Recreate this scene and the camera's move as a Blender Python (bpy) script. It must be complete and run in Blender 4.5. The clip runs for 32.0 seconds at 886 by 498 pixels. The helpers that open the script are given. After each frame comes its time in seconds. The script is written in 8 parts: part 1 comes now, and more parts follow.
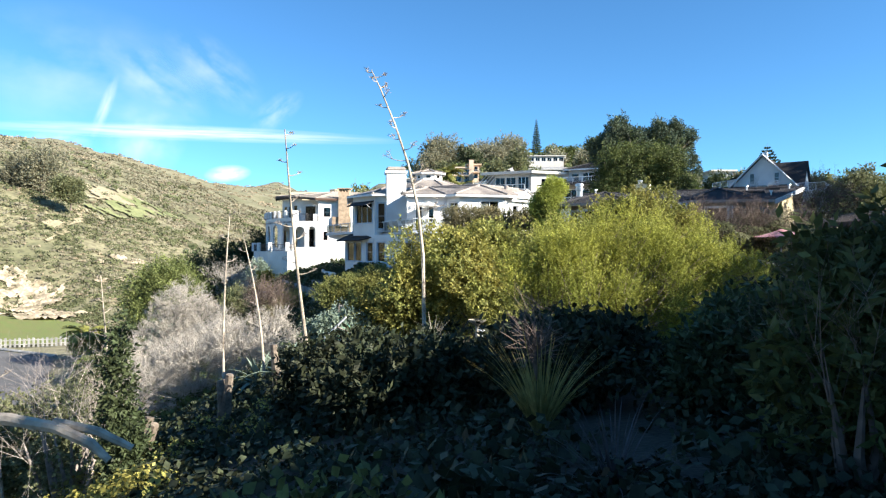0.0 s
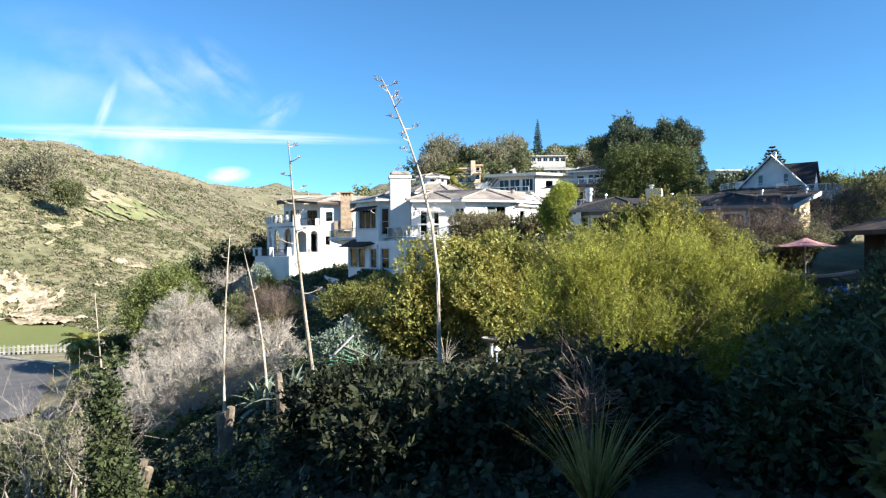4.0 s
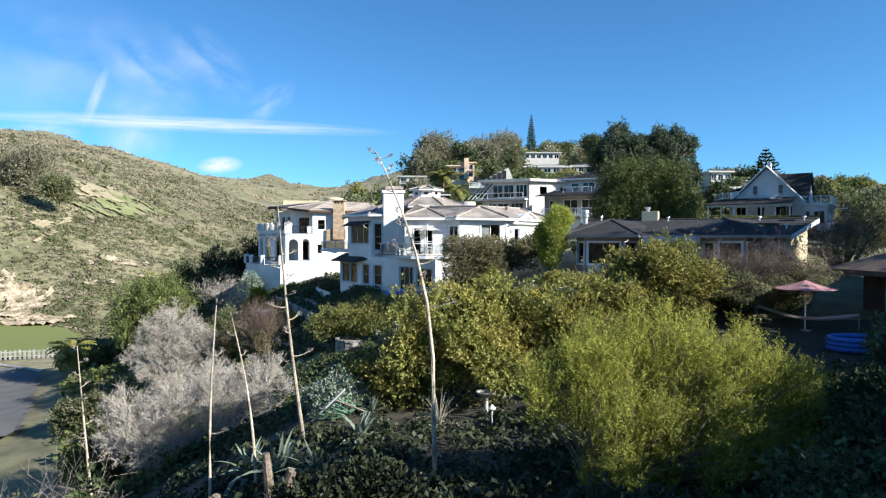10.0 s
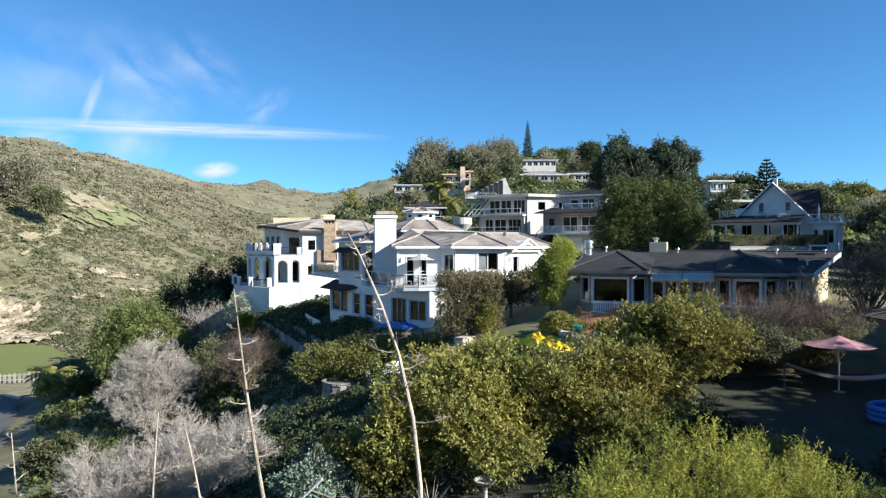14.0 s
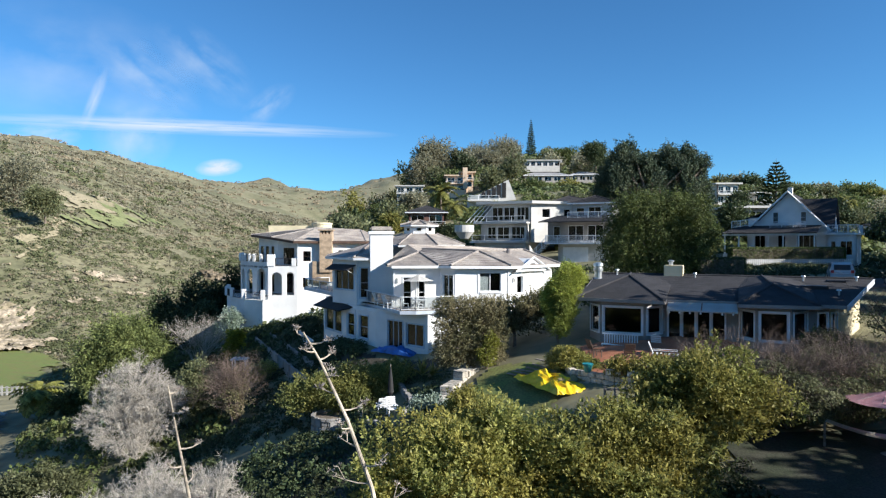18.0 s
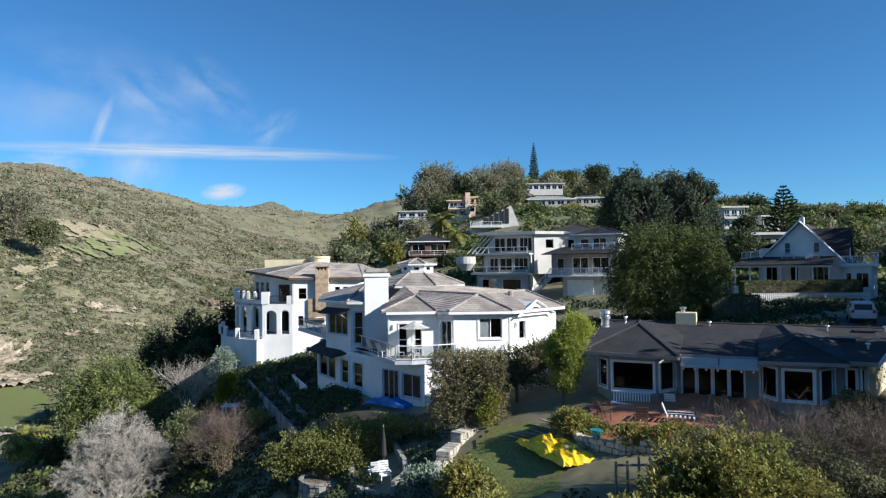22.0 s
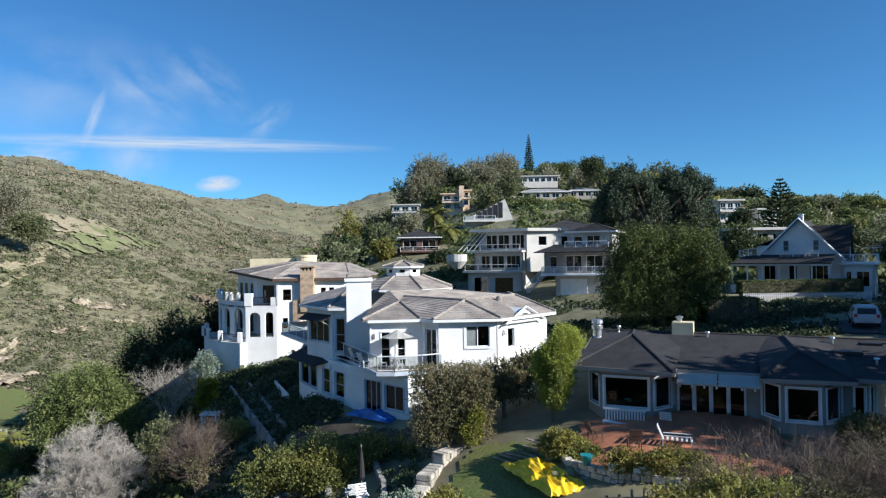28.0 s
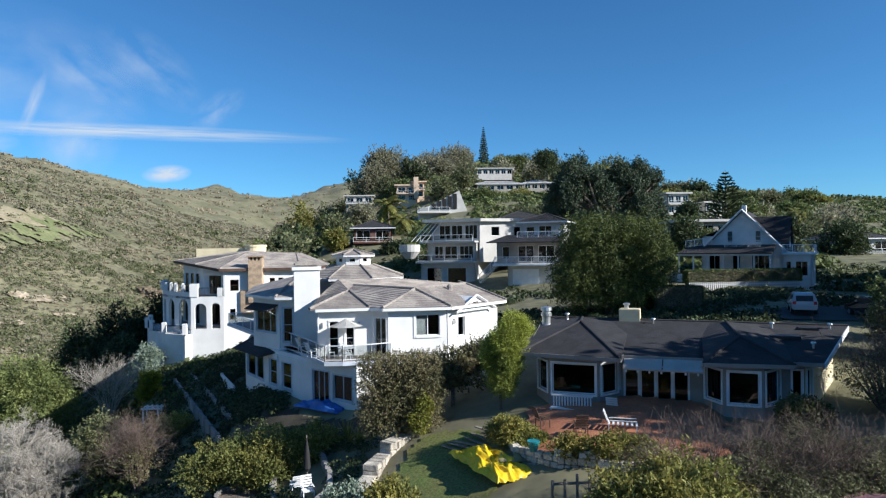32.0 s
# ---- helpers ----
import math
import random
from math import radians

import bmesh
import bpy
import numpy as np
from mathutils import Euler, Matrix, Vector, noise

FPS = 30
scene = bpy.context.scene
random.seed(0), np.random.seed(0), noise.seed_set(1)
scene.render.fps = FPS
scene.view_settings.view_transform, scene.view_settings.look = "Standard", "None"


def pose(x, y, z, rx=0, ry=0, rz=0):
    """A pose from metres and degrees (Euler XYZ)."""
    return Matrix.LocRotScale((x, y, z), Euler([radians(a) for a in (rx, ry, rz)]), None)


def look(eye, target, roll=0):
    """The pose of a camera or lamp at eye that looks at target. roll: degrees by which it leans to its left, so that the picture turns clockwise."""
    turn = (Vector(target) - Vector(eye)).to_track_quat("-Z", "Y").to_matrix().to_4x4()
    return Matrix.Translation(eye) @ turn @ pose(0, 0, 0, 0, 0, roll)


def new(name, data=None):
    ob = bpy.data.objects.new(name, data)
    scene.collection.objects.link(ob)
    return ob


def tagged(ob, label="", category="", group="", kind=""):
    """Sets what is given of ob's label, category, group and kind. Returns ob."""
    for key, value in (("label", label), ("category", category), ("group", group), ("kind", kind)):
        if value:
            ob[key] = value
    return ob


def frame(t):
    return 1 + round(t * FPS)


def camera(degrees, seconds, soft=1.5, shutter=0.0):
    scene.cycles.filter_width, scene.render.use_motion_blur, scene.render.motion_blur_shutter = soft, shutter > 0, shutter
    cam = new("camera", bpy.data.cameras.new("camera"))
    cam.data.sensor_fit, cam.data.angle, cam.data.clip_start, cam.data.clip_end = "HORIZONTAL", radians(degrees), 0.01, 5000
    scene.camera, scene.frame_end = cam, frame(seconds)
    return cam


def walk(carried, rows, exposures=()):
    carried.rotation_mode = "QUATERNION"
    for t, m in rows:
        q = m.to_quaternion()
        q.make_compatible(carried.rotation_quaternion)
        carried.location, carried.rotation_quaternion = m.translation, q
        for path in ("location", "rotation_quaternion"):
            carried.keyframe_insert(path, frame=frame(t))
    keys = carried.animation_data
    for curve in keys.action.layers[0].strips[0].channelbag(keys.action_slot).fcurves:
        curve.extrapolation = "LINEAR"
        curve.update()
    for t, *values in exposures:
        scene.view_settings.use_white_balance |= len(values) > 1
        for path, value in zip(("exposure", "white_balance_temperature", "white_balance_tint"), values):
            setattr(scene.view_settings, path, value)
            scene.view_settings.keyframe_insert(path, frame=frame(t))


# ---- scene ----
cam = camera(69.0, 32.0, soft=1.25)
METRES, EYE = 2.2, 2.0
# seconds, x, y, z, yaw, pitch, roll
ROWS = [
    (0.0, 0.0000, -0.0000, 0.0000, -0.00, 0.03, -0.00),
    (0.5, -0.0393, 0.0877, 0.0081, 0.11, -2.20, -0.62),
    (1.0, -0.0771, 0.2579, 0.0075, -0.06, -1.14, -0.36),
    (1.5, -0.1103, 0.4041, -0.0095, 0.08, 0.42, -0.12),
    (2.0, -0.1426, 0.5113, -0.0326, 0.16, 0.05, -0.14),
    (2.5, -0.1707, 0.5889, -0.0293, 0.16, 0.02, 0.14),
    (3.0, -0.1962, 0.6324, 0.0497, 0.12, -0.04, 0.07),
    (3.5, -0.2018, 0.6395, 0.1714, 0.08, -0.02, 0.31),
    (5.5, -0.1946, 0.5701, 0.5671, 0.01, 0.09, 0.22),
    (6.0, -0.2056, 0.5346, 0.6795, -0.03, -0.03, -0.11),
    (6.5, -0.1999, 0.5078, 0.7704, -0.26, 0.26, -0.13),
    (7.0, -0.1841, 0.4619, 0.8983, -0.06, 0.22, 0.15),
    (7.5, -0.1935, 0.3907, 0.9730, 0.17, -1.11, -0.73),
    (8.0, -0.2094, 0.4341, 1.0102, -0.21, -1.26, -0.61),
    (8.5, -0.2333, 0.5251, 1.0592, -0.37, -1.34, -0.09),
    (9.0, -0.2347, 0.6663, 1.1251, -0.59, -0.76, -0.17),
    (9.5, -0.2316, 0.8145, 1.2302, -0.60, -0.89, -0.20),
    (10.0, -0.2380, 0.9755, 1.3819, -0.58, -0.73, -0.08),
    (10.5, -0.2516, 1.1473, 1.5327, -0.43, -0.63, 0.09),
    (11.0, -0.2384, 1.3138, 1.6798, -0.45, -0.60, -0.03),
    (11.5, -0.2271, 1.5174, 1.7945, -0.79, -0.77, -0.16),
    (12.0, -0.2111, 1.6954, 1.9147, -1.15, -0.54, 0.04),
    (12.5, -0.1949, 1.8873, 2.0523, -1.02, -0.38, -0.23),
    (13.0, -0.1850, 2.0822, 2.1644, -0.93, -0.19, -0.68),
    (13.5, -0.1648, 2.2879, 2.2736, -1.03, -0.25, 0.12),
    (15.5, -0.0957, 3.1449, 2.6476, -0.48, -0.60, -0.16),
    (16.0, -0.0773, 3.3511, 2.7462, -0.50, -0.32, -0.01),
    (16.5, -0.0654, 3.5526, 2.8615, -0.53, -0.31, 0.45),
    (17.0, -0.0384, 3.7126, 2.9551, -0.73, -0.50, 0.27),
    (17.5, -0.0059, 3.9097, 3.0776, -0.54, -0.48, 0.16),
    (18.0, 0.0137, 4.0541, 3.1833, -0.63, -0.59, 0.06),
    (18.5, 0.0430, 4.1756, 3.2855, -0.64, -0.70, 0.17),
    (19.0, 0.0703, 4.2983, 3.3921, -0.64, -0.69, 0.41),
    (19.5, 0.0897, 4.4340, 3.4886, -0.55, -0.64, 0.54),
    (20.0, 0.1235, 4.5920, 3.5788, -0.48, -0.63, 0.49),
    (20.5, 0.1476, 4.7593, 3.6709, -0.37, -0.60, 0.59),
    (21.0, 0.1732, 4.9031, 3.7674, -0.28, -0.87, 0.51),
    (21.5, 0.2296, 5.0870, 3.8538, -0.19, -0.58, -0.05),
    (22.0, 0.2810, 5.2750, 3.9701, -0.24, 1.31, 0.63),
    (22.5, 0.3145, 5.3458, 4.0542, -0.23, 0.96, 0.60),
    (23.0, 0.3451, 5.3704, 4.1566, -0.22, 0.52, 0.33),
    (23.5, 0.3923, 5.3695, 4.2482, -0.31, 0.43, -0.11),
    (24.0, 0.4294, 5.3682, 4.3278, -0.55, 0.28, -0.16),
    (24.5, 0.4466, 5.3357, 4.3314, -0.65, -1.34, 0.04),
    (26.5, 0.5684, 5.8385, 4.3682, -0.87, -1.75, 0.01),
    (27.0, 0.6601, 6.1082, 4.4355, -0.79, 1.22, 1.19),
    (27.5, 0.6707, 6.2907, 4.4251, -0.70, 0.81, 0.82),
    (28.0, 0.6739, 6.3796, 4.4202, -0.60, 0.54, 0.86),
    (28.5, 0.6914, 6.4234, 4.4326, -0.43, 0.53, 0.80),
    (29.0, 0.6983, 6.4379, 4.4377, -0.37, 0.41, 0.46),
    (29.5, 0.7398, 6.4653, 4.4149, -0.60, 0.43, 0.46),
    (30.0, 0.7645, 6.5202, 4.3819, -1.50, 0.32, 0.27),
    (30.5, 0.8212, 6.5898, 4.3369, -3.55, 0.29, 0.77),
    (31.0, 0.8448, 6.6274, 4.3107, -4.24, 0.37, 0.52),
    (31.5, 0.8680, 6.6092, 4.2946, -4.38, -0.11, 0.91),
    (32.0, 0.8615, 6.6236, 4.2700, -4.55, -0.19, 0.77),
]
walk(cam, [(t, pose(METRES * x, METRES * y, EYE + METRES * z, 90 + pitch, roll, yaw)) for t, x, y, z, yaw, pitch, roll in ROWS],
     [(0, 1.55, 6400, 10), (3.5, 1.5, 6400, 10), (8, 1.25, 6200, 10), (13, 1.05, 6100, 10), (19, 0.85, 6000, 10), (23, 0.65, 5900, 10), (32, 0.65, 5850, 10)])

# ---- light ----
SUN_AZ, SUN_EL = 116.0, 27.0  # degrees clockwise from +y, and up
sun_dir = Vector((math.sin(radians(SUN_AZ)) * math.cos(radians(SUN_EL)), math.cos(radians(SUN_AZ)) * math.cos(radians(SUN_EL)), math.sin(radians(SUN_EL))))
world = bpy.data.worlds.new("sky")
scene.world = world
world.use_nodes = True
wn = world.node_tree.nodes
sky = wn.new("ShaderNodeTexSky")
sky.sky_type, sky.sun_disc = "NISHITA", False
sky.sun_elevation, sky.sun_rotation = radians(SUN_EL), radians(SUN_AZ)
sky.altitude, sky.air_density, sky.dust_density, sky.ozone_density = 1500, 1.0, 0.1, 5.0
wn["Background"].inputs["Strength"].default_value = 0.075
tone = wn.new("ShaderNodeMix")
tone.data_type, tone.blend_type = "RGBA", "MULTIPLY"
tone.inputs[0].default_value, tone.inputs[7].default_value = 1.0, (0.62, 0.97, 1.06, 1)
world.node_tree.links.new(sky.outputs[0], tone.inputs[6])
world.node_tree.links.new(tone.outputs[2], wn["Background"].inputs["Color"])
lamp = bpy.data.lights.new("sun", "SUN")
lamp.energy, lamp.angle, lamp.color = 5.0, radians(0.55), (1.0, 0.93, 0.82)
sun = new("sun", lamp)
sun.matrix_world = look(sun_dir * 200, (0, 0, 0))

# ---- materials ----
def material(name, colour, rough=0.8, var=0.25, scale=2.0, fine=30.0, bump=0.3, metal=0.0, island=0.0, second=None, glow=0.0, leaf=0.0):
    """A surface of one colour that varies at two scales, with fine relief. second: the colour of stains; leaf: light let through."""
    m = bpy.data.materials.new(name)
    m.use_nodes = True
    nt = m.node_tree
    n, l = nt.nodes, nt.links
    p = n["Principled BSDF"]
    co = n.new("ShaderNodeTexCoord")
    big, small = n.new("ShaderNodeTexNoise"), n.new("ShaderNodeTexNoise")
    big.inputs["Scale"].default_value, small.inputs["Scale"].default_value = scale, fine
    big.inputs["Detail"].default_value, small.inputs["Detail"].default_value = 5, 3
    for t in (big, small):
        l.new(co.outputs["Object"], t.inputs["Vector"])
    mix = n.new("ShaderNodeMix")
    mix.data_type = "RGBA"
    c = Vector(colour)
    other = Vector(second) if second else c * (1 - 1.6 * var)
    mix.inputs[6].default_value, mix.inputs[7].default_value = (*other, 1), (*(c * (1 + 0.4 * var)), 1)
    ramp = n.new("ShaderNodeMapRange")
    ramp.inputs[1].default_value, ramp.inputs[2].default_value = 0.35, 0.62
    l.new(big.outputs[0], ramp.inputs[0])
    l.new(ramp.outputs[0], mix.inputs[0])
    out = mix.outputs[2]
    hsv = n.new("ShaderNodeHueSaturation")
    l.new(out, hsv.inputs["Color"])
    grain = n.new("ShaderNodeMapRange")
    grain.inputs[1].default_value, grain.inputs[2].default_value = 0.3, 0.7
    grain.inputs[3].default_value, grain.inputs[4].default_value = 1 - var, 1 + var
    l.new(small.outputs[0], grain.inputs[0])
    value = grain.outputs[0]
    if island:
        geo, info = n.new("ShaderNodeNewGeometry"), n.new("ShaderNodeObjectInfo")
        for src, amount in ((geo.outputs["Random Per Island"], island), (info.outputs["Random"], island * 0.5)):
            r, mul = n.new("ShaderNodeMapRange"), n.new("ShaderNodeMath")
            r.inputs[3].default_value, r.inputs[4].default_value = 1 - amount, 1 + amount
            mul.operation = "MULTIPLY"
            l.new(src, r.inputs[0])
            l.new(value, mul.inputs[0])
            l.new(r.outputs[0], mul.inputs[1])
            value = mul.outputs[0]
    l.new(value, hsv.inputs["Value"])
    l.new(hsv.outputs[0], p.inputs["Base Color"])
    p.inputs["Roughness"].default_value, p.inputs["Metallic"].default_value = rough, metal
    if bump:
        b = n.new("ShaderNodeBump")
        b.inputs["Strength"].default_value, b.inputs["Distance"].default_value = bump, 0.03
        l.new(small.outputs[0], b.inputs["Height"])
        l.new(b.outputs[0], p.inputs["Normal"])
    if leaf:
        p.inputs["Specular IOR Level"].default_value = 0.2
        tr, add = n.new("ShaderNodeBsdfTranslucent"), n.new("ShaderNodeMixShader")
        l.new(hsv.outputs[0], tr.inputs["Color"])
        add.inputs[0].default_value = leaf
        l.new(p.outputs[0], add.inputs[1])
        l.new(tr.outputs[0], add.inputs[2])
        l.new(add.outputs[0], n["Material Output"].inputs["Surface"])
    return m


def foliage(name, colour, second=None, leaf=0.4, rough=0.6):
    return material(name, colour, rough, 0.3, 0.5, 8, 0, island=0.45, second=second, leaf=leaf)


def glass_material():
    m = bpy.data.materials.new("window glass")
    m.use_nodes = True
    n, l = m.node_tree.nodes, m.node_tree.links
    clear, gloss, mix, fr = (n.new("ShaderNode" + k) for k in ("BsdfTransparent", "BsdfGlossy", "MixShader", "Fresnel"))
    clear.inputs[0].default_value = (0.55, 0.6, 0.63, 1)
    gloss.inputs["Roughness"].default_value = 0.03
    fr.inputs[0].default_value = 1.5
    for a, b in ((fr.outputs[0], mix.inputs[0]), (clear.outputs[0], mix.inputs[1]), (gloss.outputs[0], mix.inputs[2]), (mix.outputs[0], n["Material Output"].inputs["Surface"])):
        l.new(a, b)
    return m


WHITE = material("white stucco", (0.8, 0.79, 0.76), 0.85, 0.06, 0.6, 60, 0.15)
TRIM = material("white painted wood", (0.8, 0.8, 0.79), 0.5, 0.05, 1.5, 20, 0.1)
PALE_BLUE = material("pale grey-blue trim", (0.55, 0.6, 0.66), 0.6, 0.08, 1.5, 20, 0.1)
TILE = material("weathered grey-brown roof tile", (0.33, 0.29, 0.25), 0.8, 0.25, 0.8, 9, 0.5, island=0.15, second=(0.22, 0.19, 0.17))
SHINGLE = material("dark charcoal shingle", (0.036, 0.034, 0.036), 0.9, 0.2, 1.2, 14, 0.5, island=0.2)
TAUPE = material("taupe stucco", (0.3, 0.275, 0.245), 0.85, 0.1, 0.8, 40, 0.2)
CREAM = material("cream stucco", (0.72, 0.62, 0.4), 0.85, 0.08, 0.8, 40, 0.2)
BRICK = material("tan chimney brick", (0.52, 0.38, 0.25), 0.85, 0.2, 2.0, 14, 0.5, island=0.3)
STONE = material("pale field stone", (0.5, 0.45, 0.37), 0.85, 0.25, 1.5, 12, 0.6, island=0.3)
CONCRETE = material("grey concrete", (0.32, 0.3, 0.27), 0.85, 0.15, 0.7, 20, 0.3)
CONCRETE_PALE = material("pale weathered paint", (0.42, 0.41, 0.38), 0.8, 0.2, 0.8, 8, 0.2)
ASPHALT = material("worn asphalt", (0.06, 0.06, 0.06), 0.9, 0.15, 0.3, 30, 0.3)
TERRACOTTA = material("terracotta paving", (0.42, 0.17, 0.09), 0.8, 0.2, 0.8, 10, 0.3, island=0.2)
WOOD = material("weathered grey wood", (0.28, 0.24, 0.2), 0.8, 0.25, 2.0, 18, 0.4, island=0.2)
DARK_WOOD = material("dark stained wood", (0.1, 0.055, 0.035), 0.7, 0.25, 1.0, 14, 0.3, island=0.2)
METAL = material("galvanised metal", (0.6, 0.6, 0.58), 0.35, 0.1, 3, 30, 0.1, metal=0.8)
DARK_METAL = material("black iron", (0.02, 0.02, 0.022), 0.5, 0.2, 3, 30, 0.1)
# near-black colour that stands in for the darkness of unlit rooms
DARK = material("near-black for unlit openings", (0.012, 0.012, 0.013), 0.9, 0.2, 1, 10, 0)
YELLOW = material("yellow tarpaulin", (0.8, 0.55, 0.01), 0.45, 0.12, 2, 12, 0.3)
BLUE_TARP = material("blue tarpaulin", (0.05, 0.16, 0.5), 0.45, 0.15, 2, 12, 0.3)
PINK = material("faded pink canvas", (0.72, 0.42, 0.44), 0.8, 0.1, 1, 20, 0.1)
CANVAS = material("off-white canvas", (0.75, 0.73, 0.68), 0.8, 0.08, 1, 20, 0.1)
GRASS = material("lawn grass", (0.125, 0.16, 0.036), 0.8, 0.4, 0.5, 8, 0.5, second=(0.17, 0.165, 0.05))
CAR_PAINT = material("silver car paint", (0.4, 0.41, 0.43), 0.25, 0.03, 1, 20, 0)
RUBBER = material("black rubber", (0.02, 0.02, 0.02), 0.8, 0.1, 2, 20, 0)
BARK = material("grey-brown bark", (0.2, 0.16, 0.12), 0.9, 0.3, 1.5, 12, 0.6)
PALE_BARK = material("pale stripped stalk", (0.5, 0.42, 0.32), 0.8, 0.25, 1.5, 12, 0.4)
SILVER_TWIG = material("silver-grey twigs", (0.45, 0.41, 0.35), 0.9, 0.15, 3, 20, 0)
TWIG = material("bleached grey twigs", (0.34, 0.29, 0.25), 0.9, 0.25, 1.0, 8, 0, island=0.35)
DARK_TWIG = material("brown dry twigs", (0.17, 0.125, 0.1), 0.9, 0.25, 1.0, 8, 0, island=0.4)
LEAF_BRIGHT = foliage("bright yellow-green leaves", (0.29, 0.29, 0.06), (0.2, 0.22, 0.045), 0.42)
LEAF_CITRUS = foliage("yellow-green leaves", (0.215, 0.225, 0.065), (0.31, 0.27, 0.07), 0.38, 0.5)
LEAF_DARK = foliage("dark green leaves", (0.05, 0.07, 0.03), (0.07, 0.085, 0.038), 0.18)
# a darker leaf copy: deep shade of the near slope put into colour
LEAF_SHADED = foliage("deep green leaves darkened for shade", (0.032, 0.043, 0.022), (0.045, 0.05, 0.026), 0.12)
LEAF_PINE = foliage("blue-green pine needles", (0.055, 0.08, 0.05), (0.085, 0.1, 0.055), 0.12)
LEAF_MID = foliage("green leaves", (0.1, 0.13, 0.042), (0.115, 0.125, 0.045), 0.3)
LEAF_PEPPER = foliage("pale green pepper-tree leaves", (0.14, 0.165, 0.045), (0.08, 0.105, 0.034), 0.18)
LEAF_OLIVE = foliage("olive-grey leaves", (0.189, 0.196, 0.101), (0.135, 0.149, 0.068))
LEAF_RUSSET = foliage("olive-brown hedge leaves", (0.215, 0.185, 0.1), (0.16, 0.155, 0.075), 0.25)
LEAF_FEATHER = foliage("feathery green foliage", (0.185, 0.21, 0.07), (0.11, 0.135, 0.045), 0.25)
LEAF_CYPRESS = foliage("bright feathery cypress foliage", (0.34, 0.37, 0.07), (0.2, 0.24, 0.06))
LEAF_GREY = foliage("grey-green succulent leaves", (0.2, 0.25, 0.2), (0.15, 0.19, 0.13), 0.1)
GLASS = glass_material()

# ---- building helpers ----
def mesh_from(name, verts, faces):
    me = bpy.data.meshes.new(name)
    me.from_pydata(verts, [], faces)
    me.update()
    return me


def quads(name, v):
    """A mesh of loose quads from an array (n, 4, 3)."""
    n = len(v)
    me = bpy.data.meshes.new(name)
    me.vertices.add(4 * n)
    me.vertices.foreach_set("co", np.asarray(v, np.float32).ravel())
    me.loops.add(4 * n)
    me.loops.foreach_set("vertex_index", np.arange(4 * n, dtype=np.int32))
    me.polygons.add(n)
    me.polygons.foreach_set("loop_start", np.arange(0, 4 * n, 4, dtype=np.int32))
    me.update()
    me.validate()
    return me


def thing(name, at=(0, 0, 0), label="", category="", group="", kind=""):
    ob = new(name)
    ob.location = at
    ob.empty_display_size = 0.2
    return tagged(ob, label, category, group, kind)


def part(name, shape, mat, parent=None, label=""):
    """Links a bmesh or a mesh, given in world places, as one mesh object under a thing or a part."""
    if isinstance(shape, bmesh.types.BMesh):
        bmesh.ops.recalc_face_normals(shape, faces=shape.faces)
        me = bpy.data.meshes.new(name)
        shape.to_mesh(me)
        shape.free()
    else:
        me = shape
    if not me.materials:
        me.materials.append(mat)
    ob = new(name, me)
    if parent:
        base = parent
        while base.parent:
            base = base.parent
        ob.parent = parent
        if parent is base and base.type == "EMPTY":
            me.transform(base.matrix_basis.inverted())
        elif base.type == "EMPTY":
            me.transform(base.matrix_basis.inverted())
    if label:
        tagged(ob, label)
    return ob


def add_box(bm, x0, x1, y0, y1, z0, z1, m=None):
    vs = [bm.verts.new((m @ Vector(p)) if m else p) for p in ((x0, y0, z0), (x1, y0, z0), (x1, y1, z0), (x0, y1, z0), (x0, y0, z1), (x1, y0, z1), (x1, y1, z1), (x0, y1, z1))]
    for f in ((3, 2, 1, 0), (4, 5, 6, 7), (0, 1, 5, 4), (1, 2, 6, 5), (2, 3, 7, 6), (3, 0, 4, 7)):
        bm.faces.new([vs[i] for i in f])


def box(x0, x1, y0, y1, z0, z1, m=None, bevel=0.0):
    bm = bmesh.new()
    add_box(bm, x0, x1, y0, y1, z0, z1, m)
    if bevel:
        bmesh.ops.bevel(bm, geom=bm.edges[:], offset=bevel, segments=2, affect="EDGES")
    return bm


def add_bar(bm, a, b, r, r2=None, sides=6):
    """A round bar from a to b."""
    a, b = Vector(a), Vector(b)
    if (b - a).length < 1e-5:
        return
    q = (b - a).to_track_quat("Z", "Y")
    ring = []
    for end, rad in ((a, r), (b, r if r2 is None else r2)):
        ring.append([bm.verts.new(end + q @ Vector((rad * math.cos(2 * math.pi * i / sides), rad * math.sin(2 * math.pi * i / sides), 0))) for i in range(sides)])
    for i in range(sides):
        bm.faces.new((ring[0][i], ring[0][(i + 1) % sides], ring[1][(i + 1) % sides], ring[1][i]))
    bm.faces.new(ring[0][::-1])
    bm.faces.new(ring[1])


def bar(a, b, r, r2=None, sides=6):
    bm = bmesh.new()
    add_bar(bm, a, b, r, r2, sides)
    return bm


def add_tube(bm, points, radii, sides=6):
    """A tapered tube through points."""
    rings = []
    for i, p in enumerate(points):
        d = Vector(points[min(i + 1, len(points) - 1)]) - Vector(points[max(i - 1, 0)])
        q = d.to_track_quat("Z", "Y")
        rings.append([bm.verts.new(Vector(p) + q @ Vector((radii[i] * math.cos(2 * math.pi * k / sides), radii[i] * math.sin(2 * math.pi * k / sides), 0))) for k in range(sides)])
    for a, b in zip(rings, rings[1:]):
        for k in range(sides):
            bm.faces.new((a[k], a[(k + 1) % sides], b[(k + 1) % sides], b[k]))
    bm.faces.new(rings[0][::-1])
    bm.faces.new(rings[-1])


